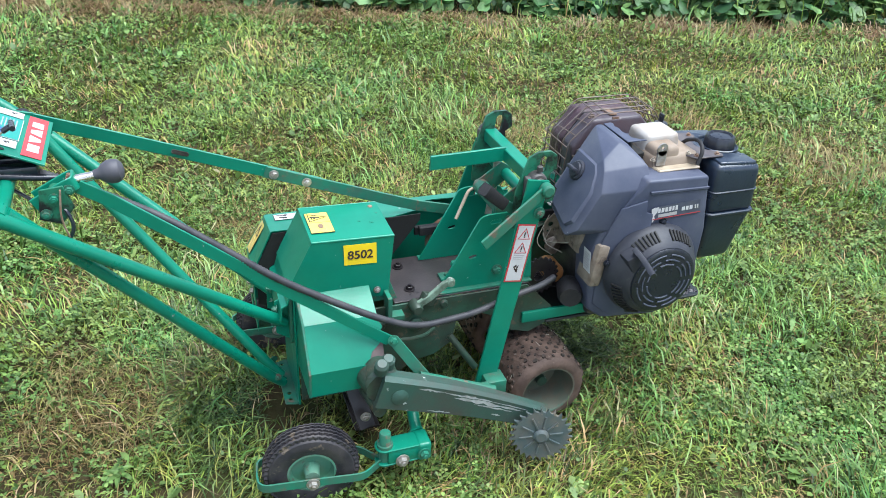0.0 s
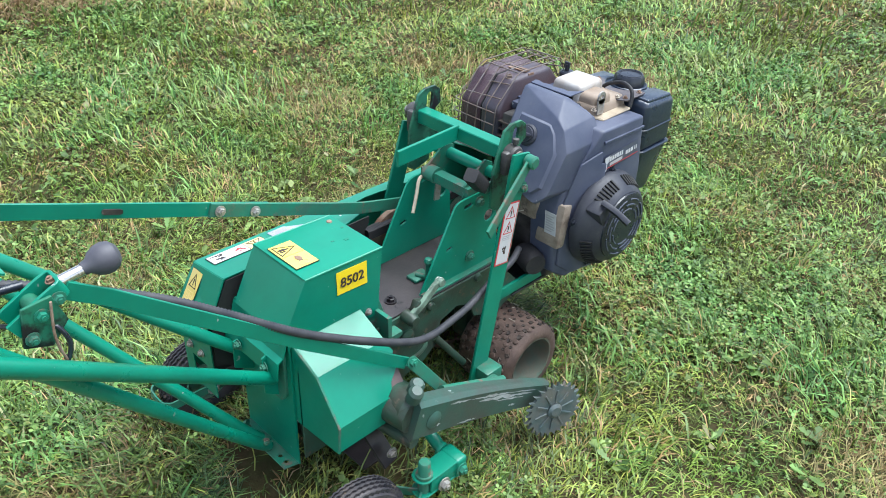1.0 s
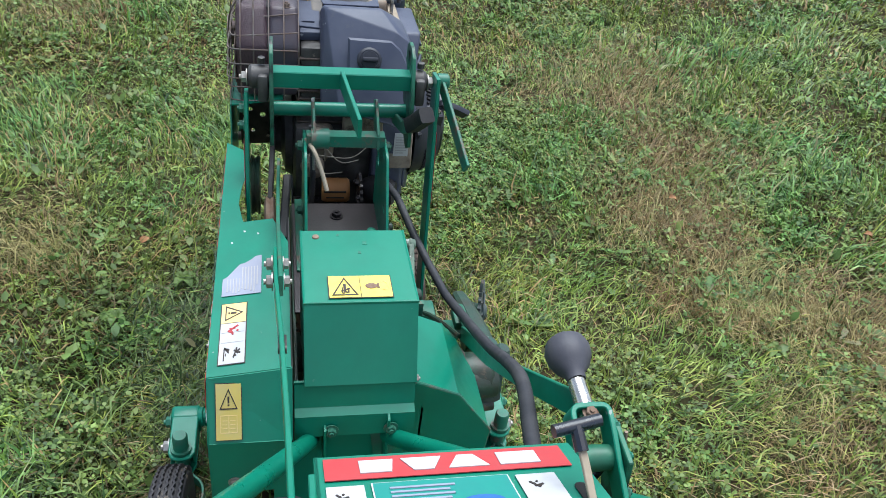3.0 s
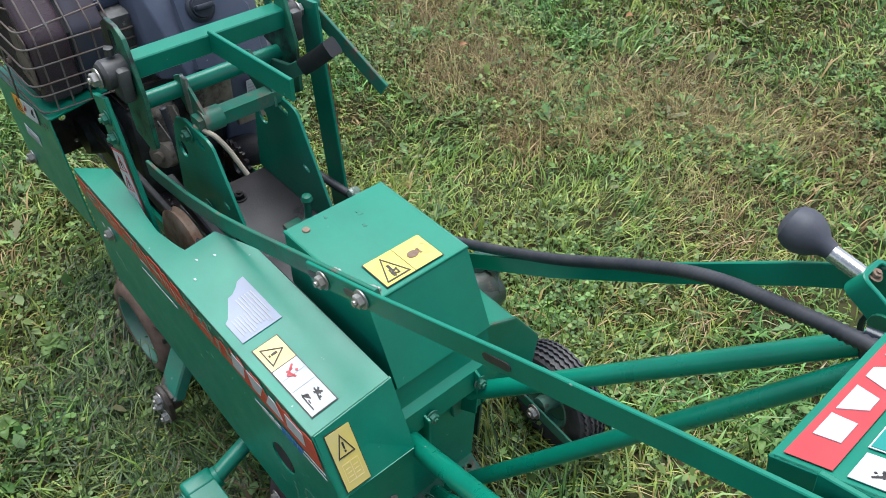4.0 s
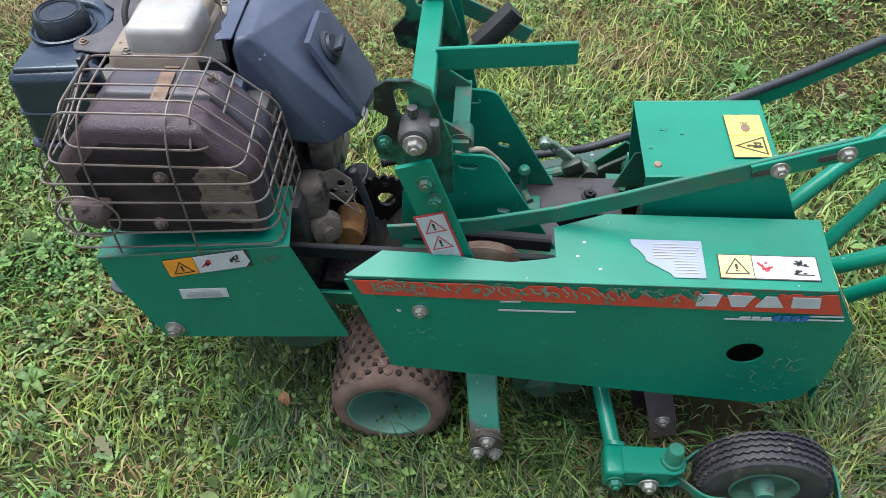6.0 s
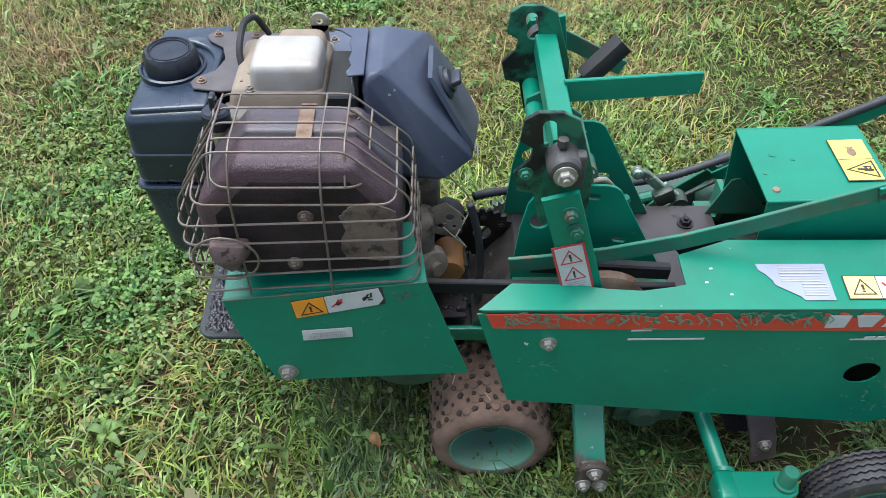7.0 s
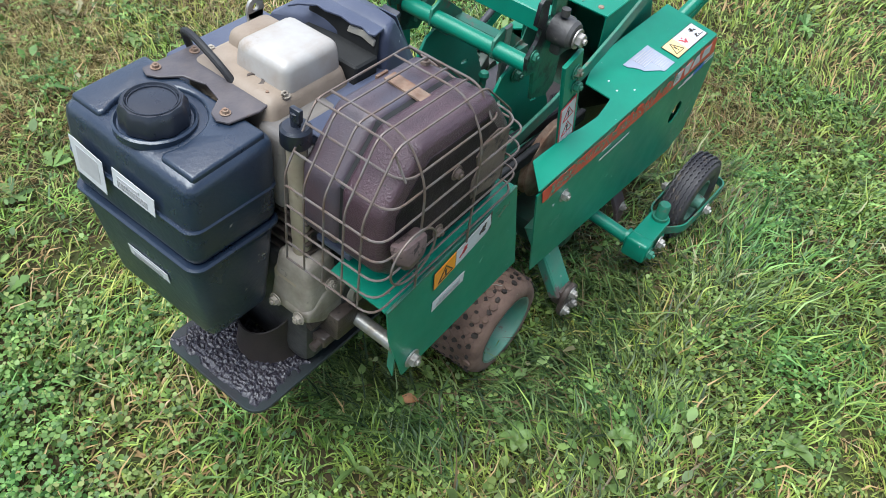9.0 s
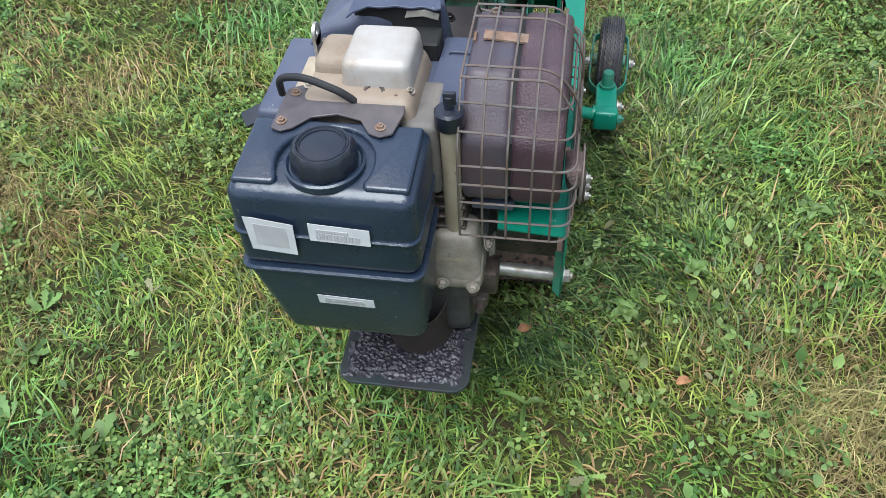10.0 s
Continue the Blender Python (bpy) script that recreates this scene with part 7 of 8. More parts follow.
    plate(bm, teeth, "y", -0.064, -0.057, holes=[ring_points(0.093, 0.372, 0.018, n=16)])
    spr = part("sprocket", bm, M_grease, cutter, "black greasy toothed sprocket")
    bolts("bolt", spr, [((0.093 + 0.042 * math.cos(a), -0.057, 0.372 + 0.042 * math.sin(a)), (0, 1, 0)) for a in (0.6, 1.6, 2.6)], M_grease, r=0.007)
    bm = bmesh.new()
    plate(bm, [(0.118, -0.03), (0.20, -0.03), (0.20, 0.10), (0.125, 0.10)], "z", 0.300, 0.306, bevel=0.002)
    for i in range(26):
        r = random.Random(i + 40)
        p = Vector((r.uniform(0.125, 0.19), r.uniform(-0.02, 0.09), 0.306))
        lathe(bm, [(0.007, -0.002), (0.005, r.uniform(0.001, 0.005)), (0, r.uniform(0.003, 0.006))], p, (0, 0, 1), 6)
    part("greasy_ledge", bm, M_grease, cutter, "ledge caked in grease and soil")


engine()


# ---- ground and planting ----
rng = np.random.default_rng(11)
LATTICE = np.random.default_rng(5).uniform(-1, 1, (64, 64))


def patches(x, y, freq, seed):
    """Smooth noise between -1 and 1 over the plan, for arrays."""
    u, v = np.asarray(x) * freq + seed * 7.31 + 300.0, np.asarray(y) * freq + seed * 3.77 + 300.0
    i, j = np.floor(u).astype(int), np.floor(v).astype(int)
    f, g = u - i, v - j
    f, g = f * f * (3 - 2 * f), g * g * (3 - 2 * g)
    c = LATTICE
    a = c[i % 64, j % 64] * (1 - f) + c[(i + 1) % 64, j % 64] * f
    b = c[i % 64, (j + 1) % 64] * (1 - f) + c[(i + 1) % 64, (j + 1) % 64] * f
    return a * (1 - g) + b * g


def rough(x, y, freq, seed):
    """Patches at two sizes."""
    return patches(x, y, freq, seed) * 0.68 + patches(x, y, freq * 2.7, seed + 1.5) * 0.32


def lie(x, y):
    """Height of the soil."""
    return SOIL + 0.010 * patches(x, y, 1.1, 0.3) + 0.006 * patches(x, y, 4.3, 2.0)


def ground():
    n = 160
    s = 2 * np.arange(n + 1) / n - 1
    # finer squares in the middle, out to the horizon
    line = np.copysign(9 * np.abs(s) ** 1.5 + 1500 * np.abs(s) ** 16, s)
    gx, gy = np.meshgrid(line, line, indexing="ij")
    gz = np.where(np.maximum(np.abs(gx), np.abs(gy)) < 14, lie(gx, gy), SOIL)
    k = np.arange((n + 1) * (n + 1)).reshape(n + 1, n + 1)
    faces = np.stack([k[:-1, :-1], k[1:, :-1], k[1:, 1:], k[:-1, 1:]], -1).reshape(-1, 4)
    me = bpy.data.meshes.new("ground")
    me.from_pydata(np.stack([gx, gy, gz], -1).reshape(-1, 3).tolist(), [], faces.tolist())
    me.shade_smooth()
    m = material("soil_and_thatch", (0.034, 0.026, 0.013), 0.95, second=(0.060, 0.044, 0.023), amount=1.0, scale=42, spots=(0.042, 0.054, 0.017), spot_at=0.46, spot_scale=4, bump=1.0, bump_scale=90, spec=0.1, spot_soft=0.2)
    me.materials.append(m)
    tagged(new("ground", me), "short uneven meadow turf over brown soil", "ground", kind="structure")


ground()


def turf_material(name, shades, dry, dry_share, see_through=0.3, gloss=0.32):
    """Leaf colour by island, shifted by small tufts of other kinds and by broad patches of drier growth."""
    m = bpy.data.materials.new(name)
    m.use_nodes = True
    n, l = m.node_tree.nodes, m.node_tree.links
    b = n["Principled BSDF"]
    geo = n.new("ShaderNodeNewGeometry")
    rnd = geo.outputs["Random Per Island"]

    def noise_at(scale, detail):
        t = n.new("ShaderNodeTexNoise")
        t.inputs["Scale"].default_value, t.inputs["Detail"].default_value = scale, detail
        l.new(geo.outputs["Position"], t.inputs["Vector"])
        return t.outputs[0]

    def span(value, a0, a1, b0, b1):
        t = n.new("ShaderNodeMapRange")
        for i, v in enumerate((a0, a1, b0, b1)):
            t.inputs[i + 1].default_value = v
        l.new(value, t.inputs[0])
        return t.outputs[0]

    def maths(kind, a0, b0):
        t = n.new("ShaderNodeMath")
        t.operation = kind
        for i, v in enumerate((a0, b0)):
            if isinstance(v, (int, float)):
                t.inputs[i].default_value = v
            else:
                l.new(v, t.inputs[i])
        return t.outputs[0]

    ramp = n.new("ShaderNodeValToRGB")
    ramp.color_ramp.elements[0].color = (*shades[0], 1)
    ramp.color_ramp.elements[1].color = (*shades[-1], 1)
    for i in range(1, len(shades) - 1):
        ramp.color_ramp.elements.new(i / (len(shades) - 1)).color = (*shades[i], 1)
    l.new(rnd, ramp.inputs[0])
    hue = n.new("ShaderNodeHueSaturation")
    l.new(span(noise_at(3.1, 4.0), 0.36, 0.64, 0.462, 0.518), hue.inputs["Hue"])
    l.new(span(noise_at(15.0, 2.0), 0.32, 0.68, 0.60, 1.40), hue.inputs["Value"])
    l.new(ramp.outputs[0], hue.inputs["Color"])
    # dry blades where the island's number lies under a limit that follows the patches
    limit = span(noise_at(1.9, 4.0), 0.42, 0.62, dry_share * 0.1, dry_share * 2.4)
    less = maths("LESS_THAN", maths("FRACT", maths("MULTIPLY", rnd, 7.31), 0.0), limit)
    mix = n.new("ShaderNodeMix")
    mix.data_type = "RGBA"
    mix.inputs[7].default_value = (*dry, 1)
    l.new(less, mix.inputs[0])
    l.new(hue.outputs[0], mix.inputs[6])
    l.new(mix.outputs[2], b.inputs["Base Color"])
    b.inputs["Roughness"].default_value = 0.42
    b.inputs["Specular IOR Level"].default_value = gloss
    see = n.new("ShaderNodeBsdfTranslucent")
    l.new(mix.outputs[2], see.inputs["Color"])
    both = n.new("ShaderNodeMixShader")
    both.inputs[0].default_value = see_through
    l.new(b.outputs[0], both.inputs[1])
    l.new(see.outputs[0], both.inputs[2])
    l.new(both.outputs[0], n["Material Output"].inputs["Surface"])
    return m


M_grass = turf_material("grass_blades", [(0.030, 0.064, 0.012), (0.104, 0.182, 0.031), (0.180, 0.280, 0.050), (0.275, 0.362, 0.086)], (0.390, 0.26, 0.115), 0.10, 0.15)
M_lush = turf_material("lush_grass_blades", [(0.023, 0.067, 0.020), (0.090, 0.194, 0.047), (0.162, 0.305, 0.080), (0.245, 0.400, 0.132)], (0.34, 0.33, 0.169), 0.05, 0.2)
M_pale = turf_material("yellowish_grass_blades", [(0.086, 0.118, 0.020), (0.175, 0.210, 0.036), (0.280, 0.305, 0.060), (0.405, 0.400, 0.118)], (0.445, 0.31, 0.183), 0.16, 0.15)
M_clover = turf_material("clover_leaves", [(0.036, 0.088, 0.021), (0.103, 0.198, 0.047), (0.215, 0.335, 0.098)], (0.24, 0.28, 0.091), 0.06)
M_weed = turf_material("broad_leaves", [(0.062, 0.128, 0.033), (0.122, 0.212, 0.058), (0.205, 0.312, 0.098)], (0.26, 0.24, 0.130), 0.05)
M_thatch = turf_material("dead_thatch", [(0.116, 0.092, 0.032), (0.230, 0.195, 0.074), (0.375, 0.330, 0.142)], (0.15, 0.098, 0.038), 0.25, 0.08, 0.2)
M_mat = turf_material("low_matted_leaves", [(0.028, 0.048, 0.011), (0.078, 0.114, 0.024), (0.150, 0.196, 0.046)], (0.220, 0.140, 0.062), 0.16, 0.08, 0.2)


def border(x):
    return 4.62 - 0.33 * x


def field(count, reach=13.0, fall=1.7, power=2.1, cx=0.2, cy=0.0):
    """Places round the cutter, ever fewer farther out, and how much coarser the growth is drawn there."""
    r = np.linspace(0.01, reach, 1200)
    share = np.cumsum(r / (1 + (r / fall) ** power))
    d = np.interp(rng.uniform(0, share[-1], count), share, r)
    a = rng.uniform(0, 2 * np.pi, count)
    x, y = cx + d * np.cos(a), cy + d * np.sin(a)
    keep = y < border(x) + 0.1
    return x[keep], y[keep], (1 + 0.5 * np.maximum(0, d - 1.4) ** 0.95)[keep]


# worn places where dead stalks show, and bare soil where the cutter has dug
WORN = ((0.42, 0.80, 0.30), (1.75, -1.4, 0.45), (0.05, -1.25, 0.30), (0.34, -1.30, 0.34), (-0.10, -1.60, 0.35), (0.62, -1.22, 0.26), (-0.42, -1.78, 0.32), (0.0, -1.38, 0.30), (0.47, 0.73, 0.18), (-0.35, -1.20, 0.26), (0.05, -1.10, 0.22), (0.87, 2.07, 0.40), (1.80, 1.90, 0.35), (-1.20, 0.20, 0.30), (1.0, -1.45, 0.30), (2.4, 1.1, 0.45), (-0.55, 1.1, 0.22))
DUG = ((-0.89, -0.25, 0.13), (-0.30, 0.30, 0.10), (-0.62, 0.05, 0.22), (-0.42, -0.20, 0.16), (-0.36, 0.12, 0.14))


def near(x, y, spots):
    w = np.zeros(len(x))
    for cx, cy, r in spots:
        w = np.maximum(w, np.exp(-((x - cx) ** 2 + (y - cy) ** 2) / (r * r)))
    return w


def worn(x, y):
    return np.clip(near(x, y, WORN) * 1.1 + patches(x, y, 1.3, 7.0) * 0.28 + patches(x, y, 7.0, 3.0) * 0.34 - 0.26, 0, 1)


def bare(x, y):
    return np.clip(near(x, y, DUG) * 1.15 + patches(x, y, 13.0, 4.0) * 0.25 - 0.1, 0, 1)


def pick(x, y, wide, share):
    """Keeps that share of the places."""
    keep = rng.uniform(0, 1, len(x)) < share
    return x[keep], y[keep], wide[keep]


def blades(name, x, y, length, width, lean, stuff_label, mat, comb=0.9, lay=1.4, curl=1.5):
    """Tapered bent blades, one island each; comb: how loosely they follow the lay of their patch."""
    n = len(x)
    head = patches(x, y, 0.9, lay) * 5.0 + patches(x, y, 3.0, lay + 2) * 1.6 + rng.normal(0, comb, n)
    d = np.stack([np.cos(head), np.sin(head), np.zeros(n)], 1)
    s = np.stack([-np.sin(head), np.cos(head), np.zeros(n)], 1)
    base = np.stack([x, y, lie(x, y) - 0.004], 1)
    up = np.array([0, 0, 1.0])
    a1 = lean * 0.7
    a2 = np.minimum(lean * curl, 1.85)
    half = (length * 0.5)[:, None]
    p1 = base + (d * np.sin(a1)[:, None] + up * np.cos(a1)[:, None]) * half
    p2 = p1 + (d * np.sin(a2)[:, None] + up * np.cos(a2)[:, None] + s * rng.normal(0, 0.25, n)[:, None]) * half
    p2[:, 2] = np.maximum(p2[:, 2], base[:, 2] + 0.005)
    w = s * width[:, None] / 2
    verts = np.empty((n, 5, 3), np.float32)
    verts[:, 0], verts[:, 1] = base - w * 0.8, base + w * 0.8
    verts[:, 2], verts[:, 3] = p1 + w, p1 - w
    verts[:, 4] = p2
    verts = verts.reshape(-1, 3)
    k = np.arange(n, dtype=np.int32)[:, None] * 5
    loops = np.concatenate([k + np.array([0, 1, 2, 3], np.int32), k + np.array([3, 2, 4], np.int32)], 1).ravel()
    starts = (np.arange(n, dtype=np.int32)[:, None] * 7 + np.array([0, 4], np.int32)).ravel()
    totals = np.tile(np.array([4, 3], np.int32), n)
    me = bpy.data.meshes.new(name)
    me.vertices.add(len(verts))
    me.vertices.foreach_set("co", verts.ravel())
    me.loops.add(len(loops))
    me.loops.foreach_set("vertex_index", loops)
    me.polygons.add(len(starts))
    me.polygons.foreach_set("loop_start", starts)
    me.polygons.foreach_set("loop_total", totals)
    me.update(calc_edges=True)
    me.shade_smooth()
    me.materials.append(mat)
    return tagged(new(name, me), stuff_label, "grass", kind="stuff")


def tuft_height(x, y):
    return 1 + 0.40 * patches(x, y, 6.5, 5.0) + 0.25 * patches(x, y, 1.5, 6.0)


# a low mat of dead and green leaf bits over the soil
x, y, wide = field(190000)
x, y, wide = pick(x, y, wide, 1 - 0.9 * bare(x, y))
n = len(x)
blades("matted_leaves", x, y, rng.uniform(0.022, 0.055, n) * wide ** 0.5, rng.uniform(0.0026, 0.0060, n) * wide, rng.normal(1.35, 0.2, n).clip(0.8, 1.6), "low mat of dead and green leaf bits over the soil", M_mat, 2.0)
# mown grass
x, y, wide = field(290000)
x, y, wide = pick(x, y, wide, (1 - 0.74 * worn(x, y)) * (1 - bare(x, y)) * np.clip(1.0 + patches(x, y, 14.0, 8.0) * 0.75 / wide, 0.15, 1))
n = len(x)
blades("grass", x, y, (rng.gamma(4, 0.0092, n) + 0.016) * tuft_height(x, y) * wide ** 0.25, rng.uniform(0.0020, 0.0056, n) * wide, rng.normal(0.92, 0.38, n).clip(0.08, 1.5), "short mown grass, mixed green and dry blades", M_grass, 1.0)
# lusher green tufts
x, y, wide = field(150000)
x, y, wide = pick(x, y, wide, np.clip(rough(x, y, 1.5, 4.0) * 2.6 + 0.12, 0, 1) * (1 - 0.7 * worn(x, y)) * (1 - bare(x, y)))
n = len(x)
blades("lush_grass", x, y, (rng.gamma(4, 0.013, n) + 0.02) * tuft_height(x, y) * wide ** 0.2, rng.uniform(0.0030, 0.0072, n) * wide, rng.normal(0.85, 0.35, n).clip(0.1, 1.5), "lusher green tufts of grass", M_lush, 0.9, 3.1)
# longer yellowish grass, lying over as it was combed down
x, y, wide = field(120000)
side = np.exp(-((x + 1.15) ** 2 + (y + 0.05) ** 2) / 0.42)
x, y, wide = pick(x, y, wide, np.clip(rough(x, y, 1.1, 11.0) * 1.3 - 0.30 + side * 0.9, 0, 1) * (1 - 0.85 * bare(x, y)))
n = len(x)
blades("flattened_grass", x, y, rng.uniform(0.055, 0.125, n) * wide ** 0.15, rng.uniform(0.0018, 0.0040, n) * wide, rng.normal(1.12, 0.2, n).clip(0.5, 1.5), "longer yellowish grass lying flat in swaths", M_pale, 0.42, 2.2, 1.35)
# dead stalks
x, y, wide = field(300000)
x, y, wide = pick(x, y, wide, np.clip(worn(x, y) * 1.25 + 0.02, 0, 1) * (1 - 0.5 * bare(x, y)))
# and a close mat of them in the worn places
each = [(cx, cy, r, int(17000 * r * r)) for cx, cy, r in WORN]
mat_x = np.concatenate([rng.normal(cx, r * 0.62, k) for cx, cy, r, k in each])
mat_y = np.concatenate([rng.normal(cy, r * 0.62, k) for cx, cy, r, k in each])
keep = rng.uniform(0, 1, len(mat_x)) < np.clip(worn(mat_x, mat_y) * 1.3, 0, 1)
x, y = np.concatenate([x, mat_x[keep]]), np.concatenate([y, mat_y[keep]])
wide = np.concatenate([wide, 1 + 0.5 * np.maximum(0, np.hypot(mat_x[keep] - 0.2, mat_y[keep]) - 1.4) ** 0.95])
n = len(x)
blades("dead_stalks", x, y, rng.gamma(4, 0.014, n) + 0.012, rng.uniform(0.0013, 0.0032, n) * wide, rng.normal(1.08, 0.28, n).clip(0.4, 1.55), "dead brown stalks lying in the turf", M_thatch, 1.2, 5.0)

# loose wet grass pulled out by the blade, under and beside the cutter,
# with the cutter's shade added to its dark colour
M_pulled = turf_material("pulled_wet_grass_shaded", [(0.013, 0.030, 0.009), (0.040, 0.080, 0.020), (0.085, 0.145, 0.040), (0.165, 0.235, 0.075)], (0.12, 0.085, 0.040), 0.12, 0.1)
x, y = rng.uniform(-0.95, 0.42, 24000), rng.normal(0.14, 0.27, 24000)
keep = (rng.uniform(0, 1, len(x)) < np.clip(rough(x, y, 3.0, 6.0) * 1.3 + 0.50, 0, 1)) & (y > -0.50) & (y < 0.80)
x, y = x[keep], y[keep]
blades("pulled_grass", x, y, rng.uniform(0.05, 0.13, len(x)), rng.uniform(0.002, 0.0048, len(x)), rng.normal(1.15, 0.3, len(x)).clip(0.2, 1.5), "loose wet grass pulled up beside the cutter, coloured darker for its shade", M_pulled, 0.8)


def leaf_sheet(name, centres, heads, tilts, sizes, shape, mat, label, category, fold=0.15):
    """Many small leaves of one outline (u along, v across), each an island of its own, in one mesh."""
    k = len(shape)
    n = len(centres)
    u = np.array([p[0] for p in shape])
    v = np.array([p[1] for p in shape])
    d = np.stack([np.cos(heads) * np.cos(tilts), np.sin(heads) * np.cos(tilts), np.sin(tilts)], 1)
    s = np.stack([-np.sin(heads), np.cos(heads), np.zeros(n)], 1)
    nn = np.cross(d, s)
    verts = centres[:, None] + (d[:, None] * u[None, :, None] + s[:, None] * v[None, :, None] + nn[:, None] * (np.abs(v) * fold)[None, :, None]) * sizes[:, None, None]
    loops = np.arange(n * k, dtype=np.int32)
    me = bpy.data.meshes.new(name)
    me.vertices.add(n * k)
    me.vertices.foreach_set("co", verts.astype(np.float32).ravel())
    me.loops.add(n * k)
    me.loops.foreach_set("vertex_index", loops)
    me.polygons.add(n)
    me.polygons.foreach_set("loop_start", np.arange(n, dtype=np.int32) * k)
    me.polygons.foreach_set("loop_total", np.full(n, k, np.int32))
    me.update(calc_edges=True)
    me.materials.append(mat)
    return tagged(new(name, me), label, category, kind="stuff")


HEART = [(0, 0), (0.35, 0.34), (0.75, 0.42), (1.0, 0.26), (0.93, 0.0), (1.0, -0.26), (0.75, -0.42), (0.35, -0.34)]
TREFOIL = [(0, 0), (0.55, 0.42), (0.97, 0.28), (0.97, -0.28), (0.55, -0.42)]
OVAL = [(0, 0), (0.25, 0.22), (0.6, 0.28), (1.0, 0), (0.6, -0.28), (0.25, -0.22)]
JAGGED = [(0, 0.02), (0.22, 0.06), (0.38, 0.13), (0.42, 0.07), (0.58, 0.19), (0.64, 0.10), (0.80, 0.20), (1.0, 0.0), (0.80, -0.20), (0.64, -0.10), (0.58, -0.19), (0.42, -0.07), (0.38, -0.13), (0.22, -0.06)]


def clover(count):
    x, y, wide = field(count)
    x, y, wide = pick(x, y, wide, np.clip(rough(x, y, 2.6, 9.0) * 1.9 + 0.16, 0.06, 1) * (1 - 0.92 * worn(x, y)) * (1 - bare(x, y)))
    n = len(x)
    c = np.stack([x, y, lie(x, y) + rng.uniform(0.012, 0.050, n)], 1)
    h0, size = rng.uniform(0, 2 * np.pi, n), rng.uniform(0.005, 0.0150, n) * wide ** 0.8
    cs = np.concatenate([c, c, c])
    hs = np.concatenate([h0, h0 + 2.09, h0 + 4.19])
    leaf_sheet("clover", cs, hs, rng.normal(0.05, 0.5, 3 * n), np.concatenate([size] * 3), TREFOIL, M_clover, "patches of three-leaved clover in the turf", "clover", 0.25)


clover(210000)


def broad_leaves(count):
    """Single plantain and dandelion leaves among the blades."""
    x, y, wide = field(count)
    x, y, wide = pick(x, y, wide, np.clip(rough(x, y, 2.1, 2.0) * 1.6, 0.03, 1) * (1 - 0.95 * worn(x, y)) * (1 - bare(x, y)))
    n = len(x)
    leaf_sheet("broad_leaves", np.stack([x, y, lie(x, y) + rng.uniform(0.010, 0.045, n)], 1), rng.uniform(0, 2 * np.pi, n), rng.normal(0.35, 0.6, n), rng.gamma(4, 0.0046, n).clip(0.007, 0.042) * wide ** 0.6, OVAL, M_weed, "scattered broad leaves of low weeds in the turf", "weeds", 0.3)


broad_leaves(85000)


def dandelions(count):
    """Loose rosettes of jagged leaves, half hidden in the grass."""
    cx, cy = field(count, fall=2.5)[:2]
    each = 6
    x, y = np.repeat(cx, each), np.repeat(cy, each)
    n = len(x)
    leaf_sheet("dandelion_leaves", np.stack([x, y, lie(x, y) + rng.uniform(0.010, 0.024, n)], 1), rng.uniform(0, 2 * np.pi, n), rng.normal(0.36, 0.16, n), rng.uniform(0.030, 0.065, n), JAGGED, M_weed, "jagged dandelion leaves among the blades", "weeds", 0.35)


dandelions(420)


def weed_plant(count, seed, length=0.038, width=0.009, name="weed_rosette"):
    """A flat rosette of broad leaves, each leaf a part."""
    r = random.Random(seed)
    root = thing(name, (0, 0, 0), "low green broad-leaved weed in the grass", "weed", "weeds in the turf")
    for i in range(count):
        bm = bmesh.new()
        long, wide = length * r.uniform(0.7, 1.3), width * r.uniform(0.75, 1.25)
        head = 2 * math.pi * (i + r.uniform(-0.25, 0.25)) / count
        steps = 6
        rows = []
        for k in range(steps + 1):
            t = k / steps
            w = wide * math.sin(math.pi * min(1, 0.08 + t * 0.92)) ** 0.7 * (1 if t < 0.95 else 0.3)
            z = 0.020 + 0.024 * math.sin(t * 2.4) - 0.02 * t
            rows.append([bm.verts.new((t * long, s * w, z + abs(s) * 0.006)) for s in (-1, 0, 1)])
        for a, b in zip(rows, rows[1:]):
            for s in (0, 1):
                bm.faces.new((a[s], a[s + 1], b[s + 1], b[s]))
        bmesh.ops.transform(bm, matrix=turned(0, 0, math.degrees(head)).to_4x4(), verts=bm.verts)
        part("leaf", bm, M_weed, root, "", 80)
    return root


def fresh_place(seed, r0, r1):
    r = random.Random(seed)
    a, d = r.uniform(0, 2 * math.pi), math.sqrt(r.uniform(r0 * r0, r1 * r1))
    return 0.2 + d * math.cos(a), d * math.sin(a)


def soil_at(x, y):
    return float(lie(x, y))


plants = [weed_plant(5 + i, 20 + i) for i in range(3)]
spots = [fresh_place(100 + i, 0.75, 2.6) for i in range(26)]
for i, (px, py) in enumerate(spots):
    if i < 3:
        plants[i].location = (px, py, soil_at(px, py) - 0.002)
    else:
        r = random.Random(i)
        copy_thing(plants[i % 3], pose(px, py, soil_at(px, py) - 0.002, r.uniform(-6, 6), r.uniform(-6, 6), r.uniform(0, 360)))

# a few larger weeds beside the cutter
for i, (px, py, count, length, width) in enumerate(((0.492, 0.200, 3, 0.056, 0.006), (-0.148, 0.853, 6, 0.042, 0.011), (0.235, 0.400, 5, 0.038, 0.011), (0.080, 0.560, 6, 0.036, 0.010), (0.870, 0.160, 5, 0.040, 0.010))):
    weed_plant(count, 70 + i, length, width).location = (px, py, soil_at(px, py) + 0.012)

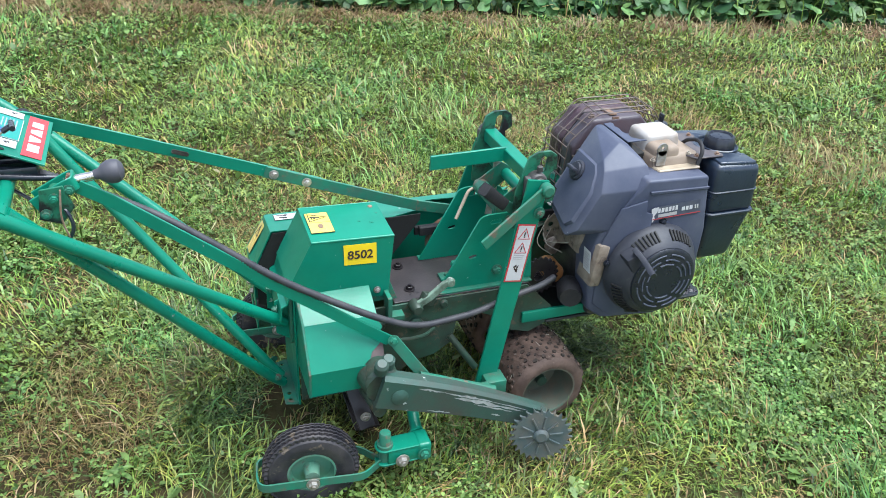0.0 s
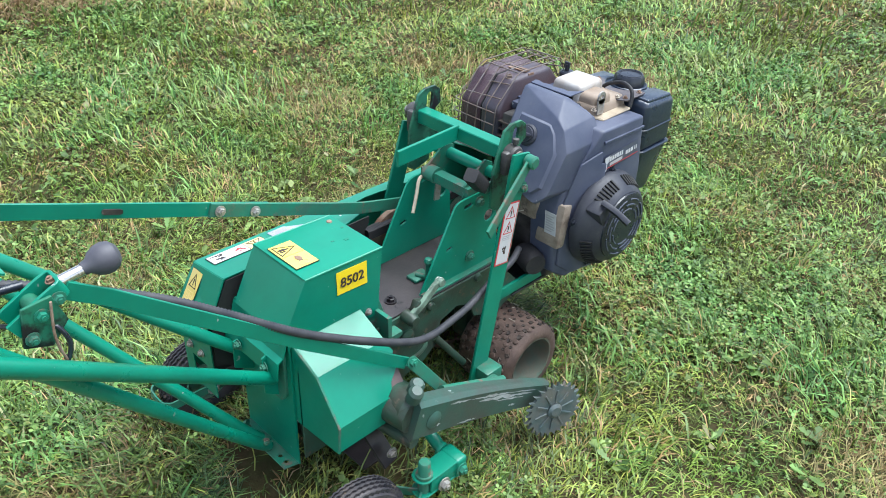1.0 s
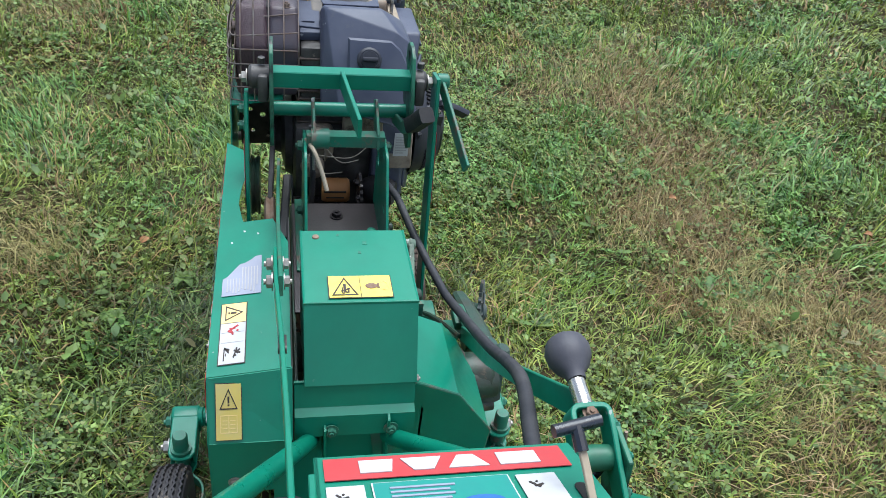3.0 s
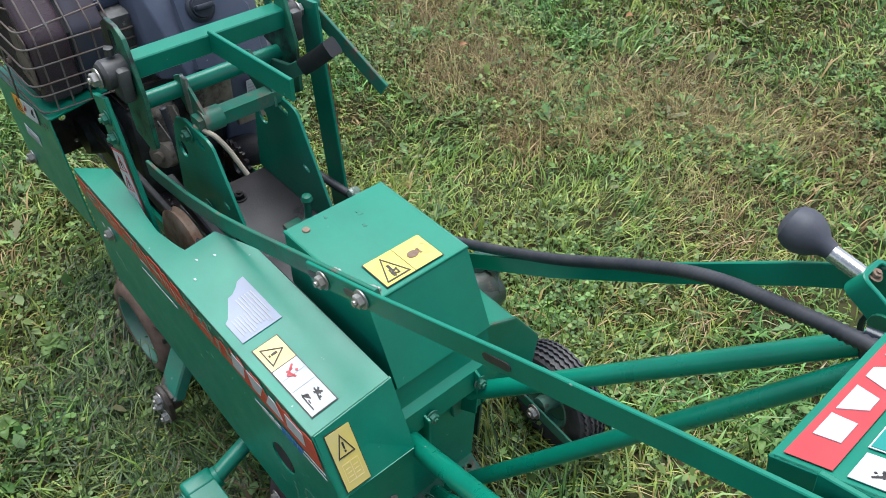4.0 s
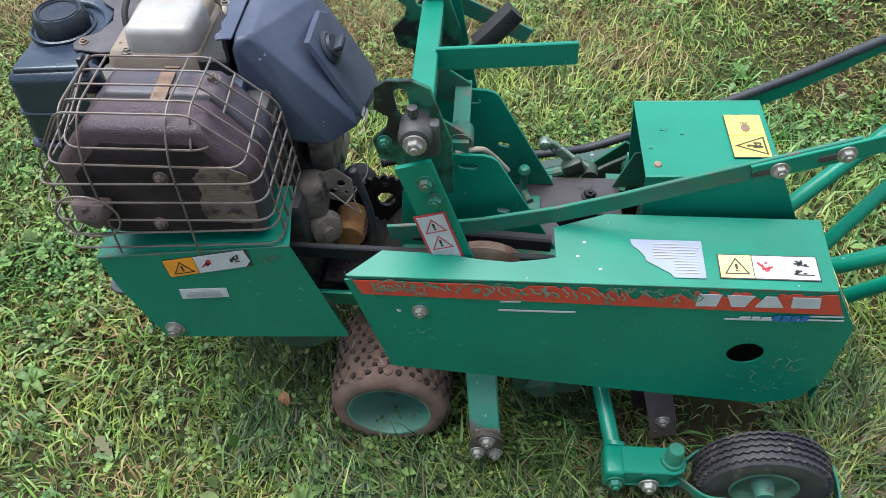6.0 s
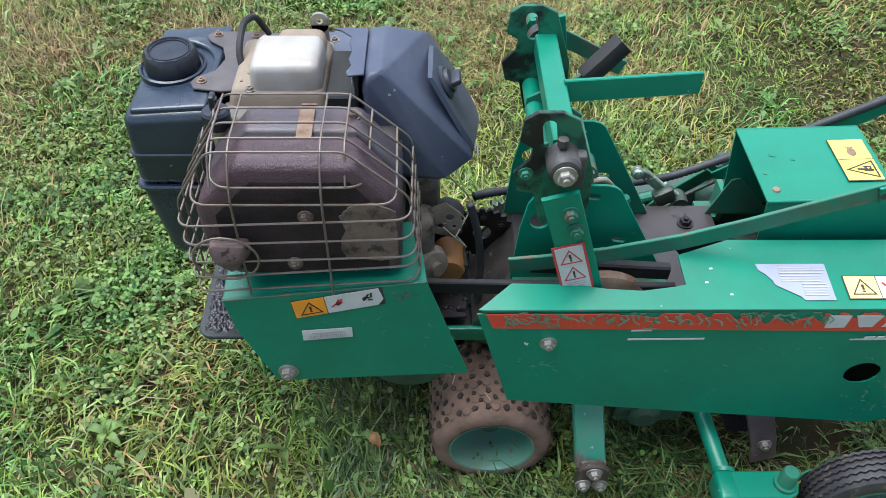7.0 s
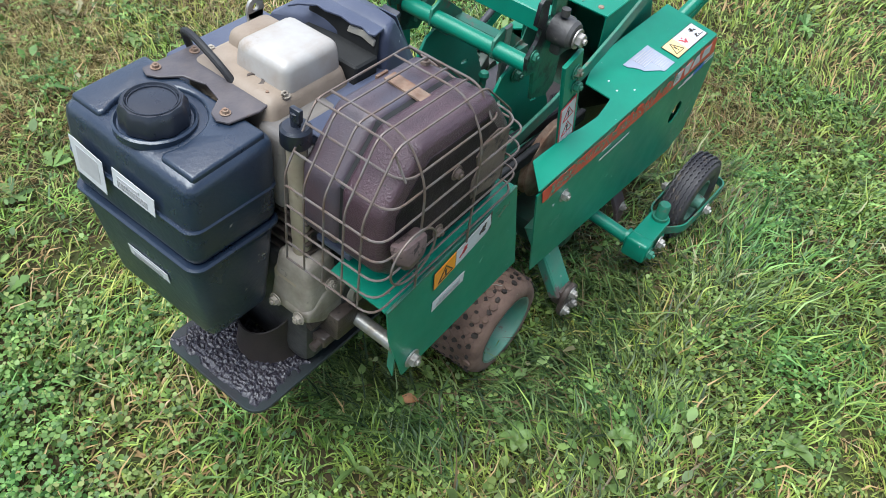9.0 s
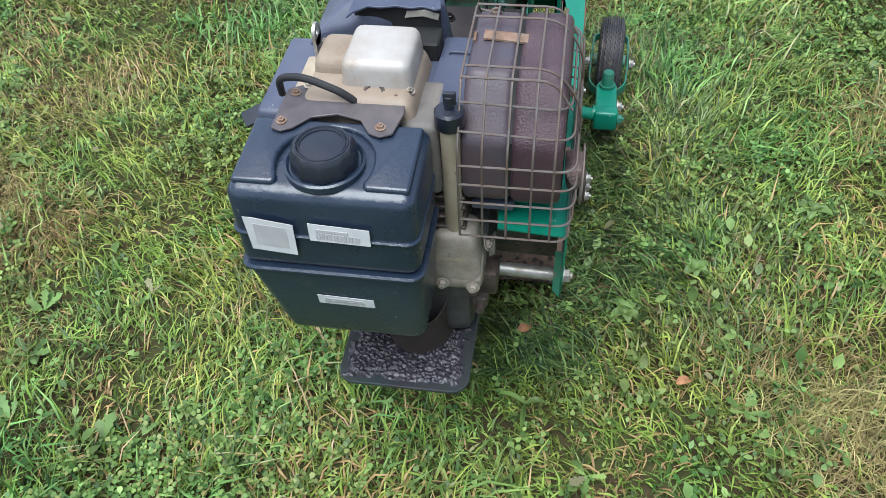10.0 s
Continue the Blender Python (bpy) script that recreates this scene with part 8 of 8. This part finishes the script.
# fallen leaves
M_leaf = material("dry_leaf", (0.36, 0.17, 0.07), 0.7, second=(0.22, 0.10, 0.05), amount=1.0, scale=60)
for i, (px, py) in enumerate(((0.310, 0.185), (0.405, 0.520), (1.066, 2.643), (0.552, 2.533), (0.4, -1.9), (1.13, 1.17), (0.63, -1.25))):
    r = random.Random(i + 3)
    bm = bmesh.new()
    rows = []
    for k in range(7):
        t = k / 6
        w = 0.011 * math.sin(math.pi * min(1, 0.1 + t * 0.88)) * r.uniform(0.8, 1.2) + 0.001
        rows.append([bm.verts.new((t * 0.036 - 0.018, s * w, 0.045 + 0.008 * math.sin(3 * t + s) + abs(s) * 0.006)) for s in (-1, 0, 1)])
    for a, b in zip(rows, rows[1:]):
        for s in (0, 1):
            bm.faces.new((a[s], a[s + 1], b[s + 1], b[s]))
    bmesh.ops.transform(bm, matrix=pose(px, py, SOIL, 0, 0, r.uniform(0, 360)), verts=bm.verts)
    tagged(part("fallen_leaf", bm, M_leaf, None, "", 80), "curled brown fallen leaf lying on the grass", "leaf", "fallen leaves")

# rank weeds along the edge of the meadow
M_rank = turf_material("rank_weed_leaves", [(0.022, 0.065, 0.026), (0.065, 0.155, 0.052), (0.150, 0.275, 0.085)], (0.20, 0.22, 0.08), 0.05)
n = 22000
bx = rng.uniform(-8.0, 14.0, n)
back = rng.gamma(1.8, 0.6, n)
by = border(bx) + 0.12 + 0.14 * patches(bx, bx * 0, 1.3, 2.0) + back
bz = SOIL + rng.uniform(0.02, 0.12, n) + np.minimum(back, 1.4) * rng.uniform(0.1, 0.75, n)
leaf_sheet("border_weeds", np.stack([bx, by, bz], 1), rng.normal(-1.57, 1.1, n), rng.normal(-0.65, 0.45, n), rng.gamma(5, 0.019, n).clip(0.03, 0.2), HEART, M_rank, "rank broad-leaved weeds along the edge of the meadow", "weeds", 0.2)
x = rng.uniform(-8.0, 14.0, 9000)
y = border(x) + rng.uniform(0.1, 2.6, 9000)
blades("border_grass", x, y, rng.uniform(0.15, 0.45, len(x)), rng.uniform(0.005, 0.011, len(x)), rng.normal(0.5, 0.3, len(x)).clip(0.05, 1.3), "tall rank grass along the edge of the meadow", M_grass)
x = rng.uniform(-8.0, 14.0, 30000)
y = border(x) + rng.normal(-0.04, 0.16, 30000)
keep = rng.uniform(0, 1, len(x)) < np.clip(rough(x, y, 1.4, 1.0) + 0.45, 0, 1)
x, y = x[keep], y[keep]
M_straw = turf_material("straw", [(0.20, 0.145, 0.065), (0.36, 0.28, 0.15)], (0.16, 0.10, 0.05), 0.3)
blades("straw", x, y, rng.uniform(0.08, 0.22, len(x)), rng.uniform(0.004, 0.008, len(x)), rng.normal(1.25, 0.2, len(x)).clip(0.6, 1.5), "dead straw along the edge of the meadow", M_straw)
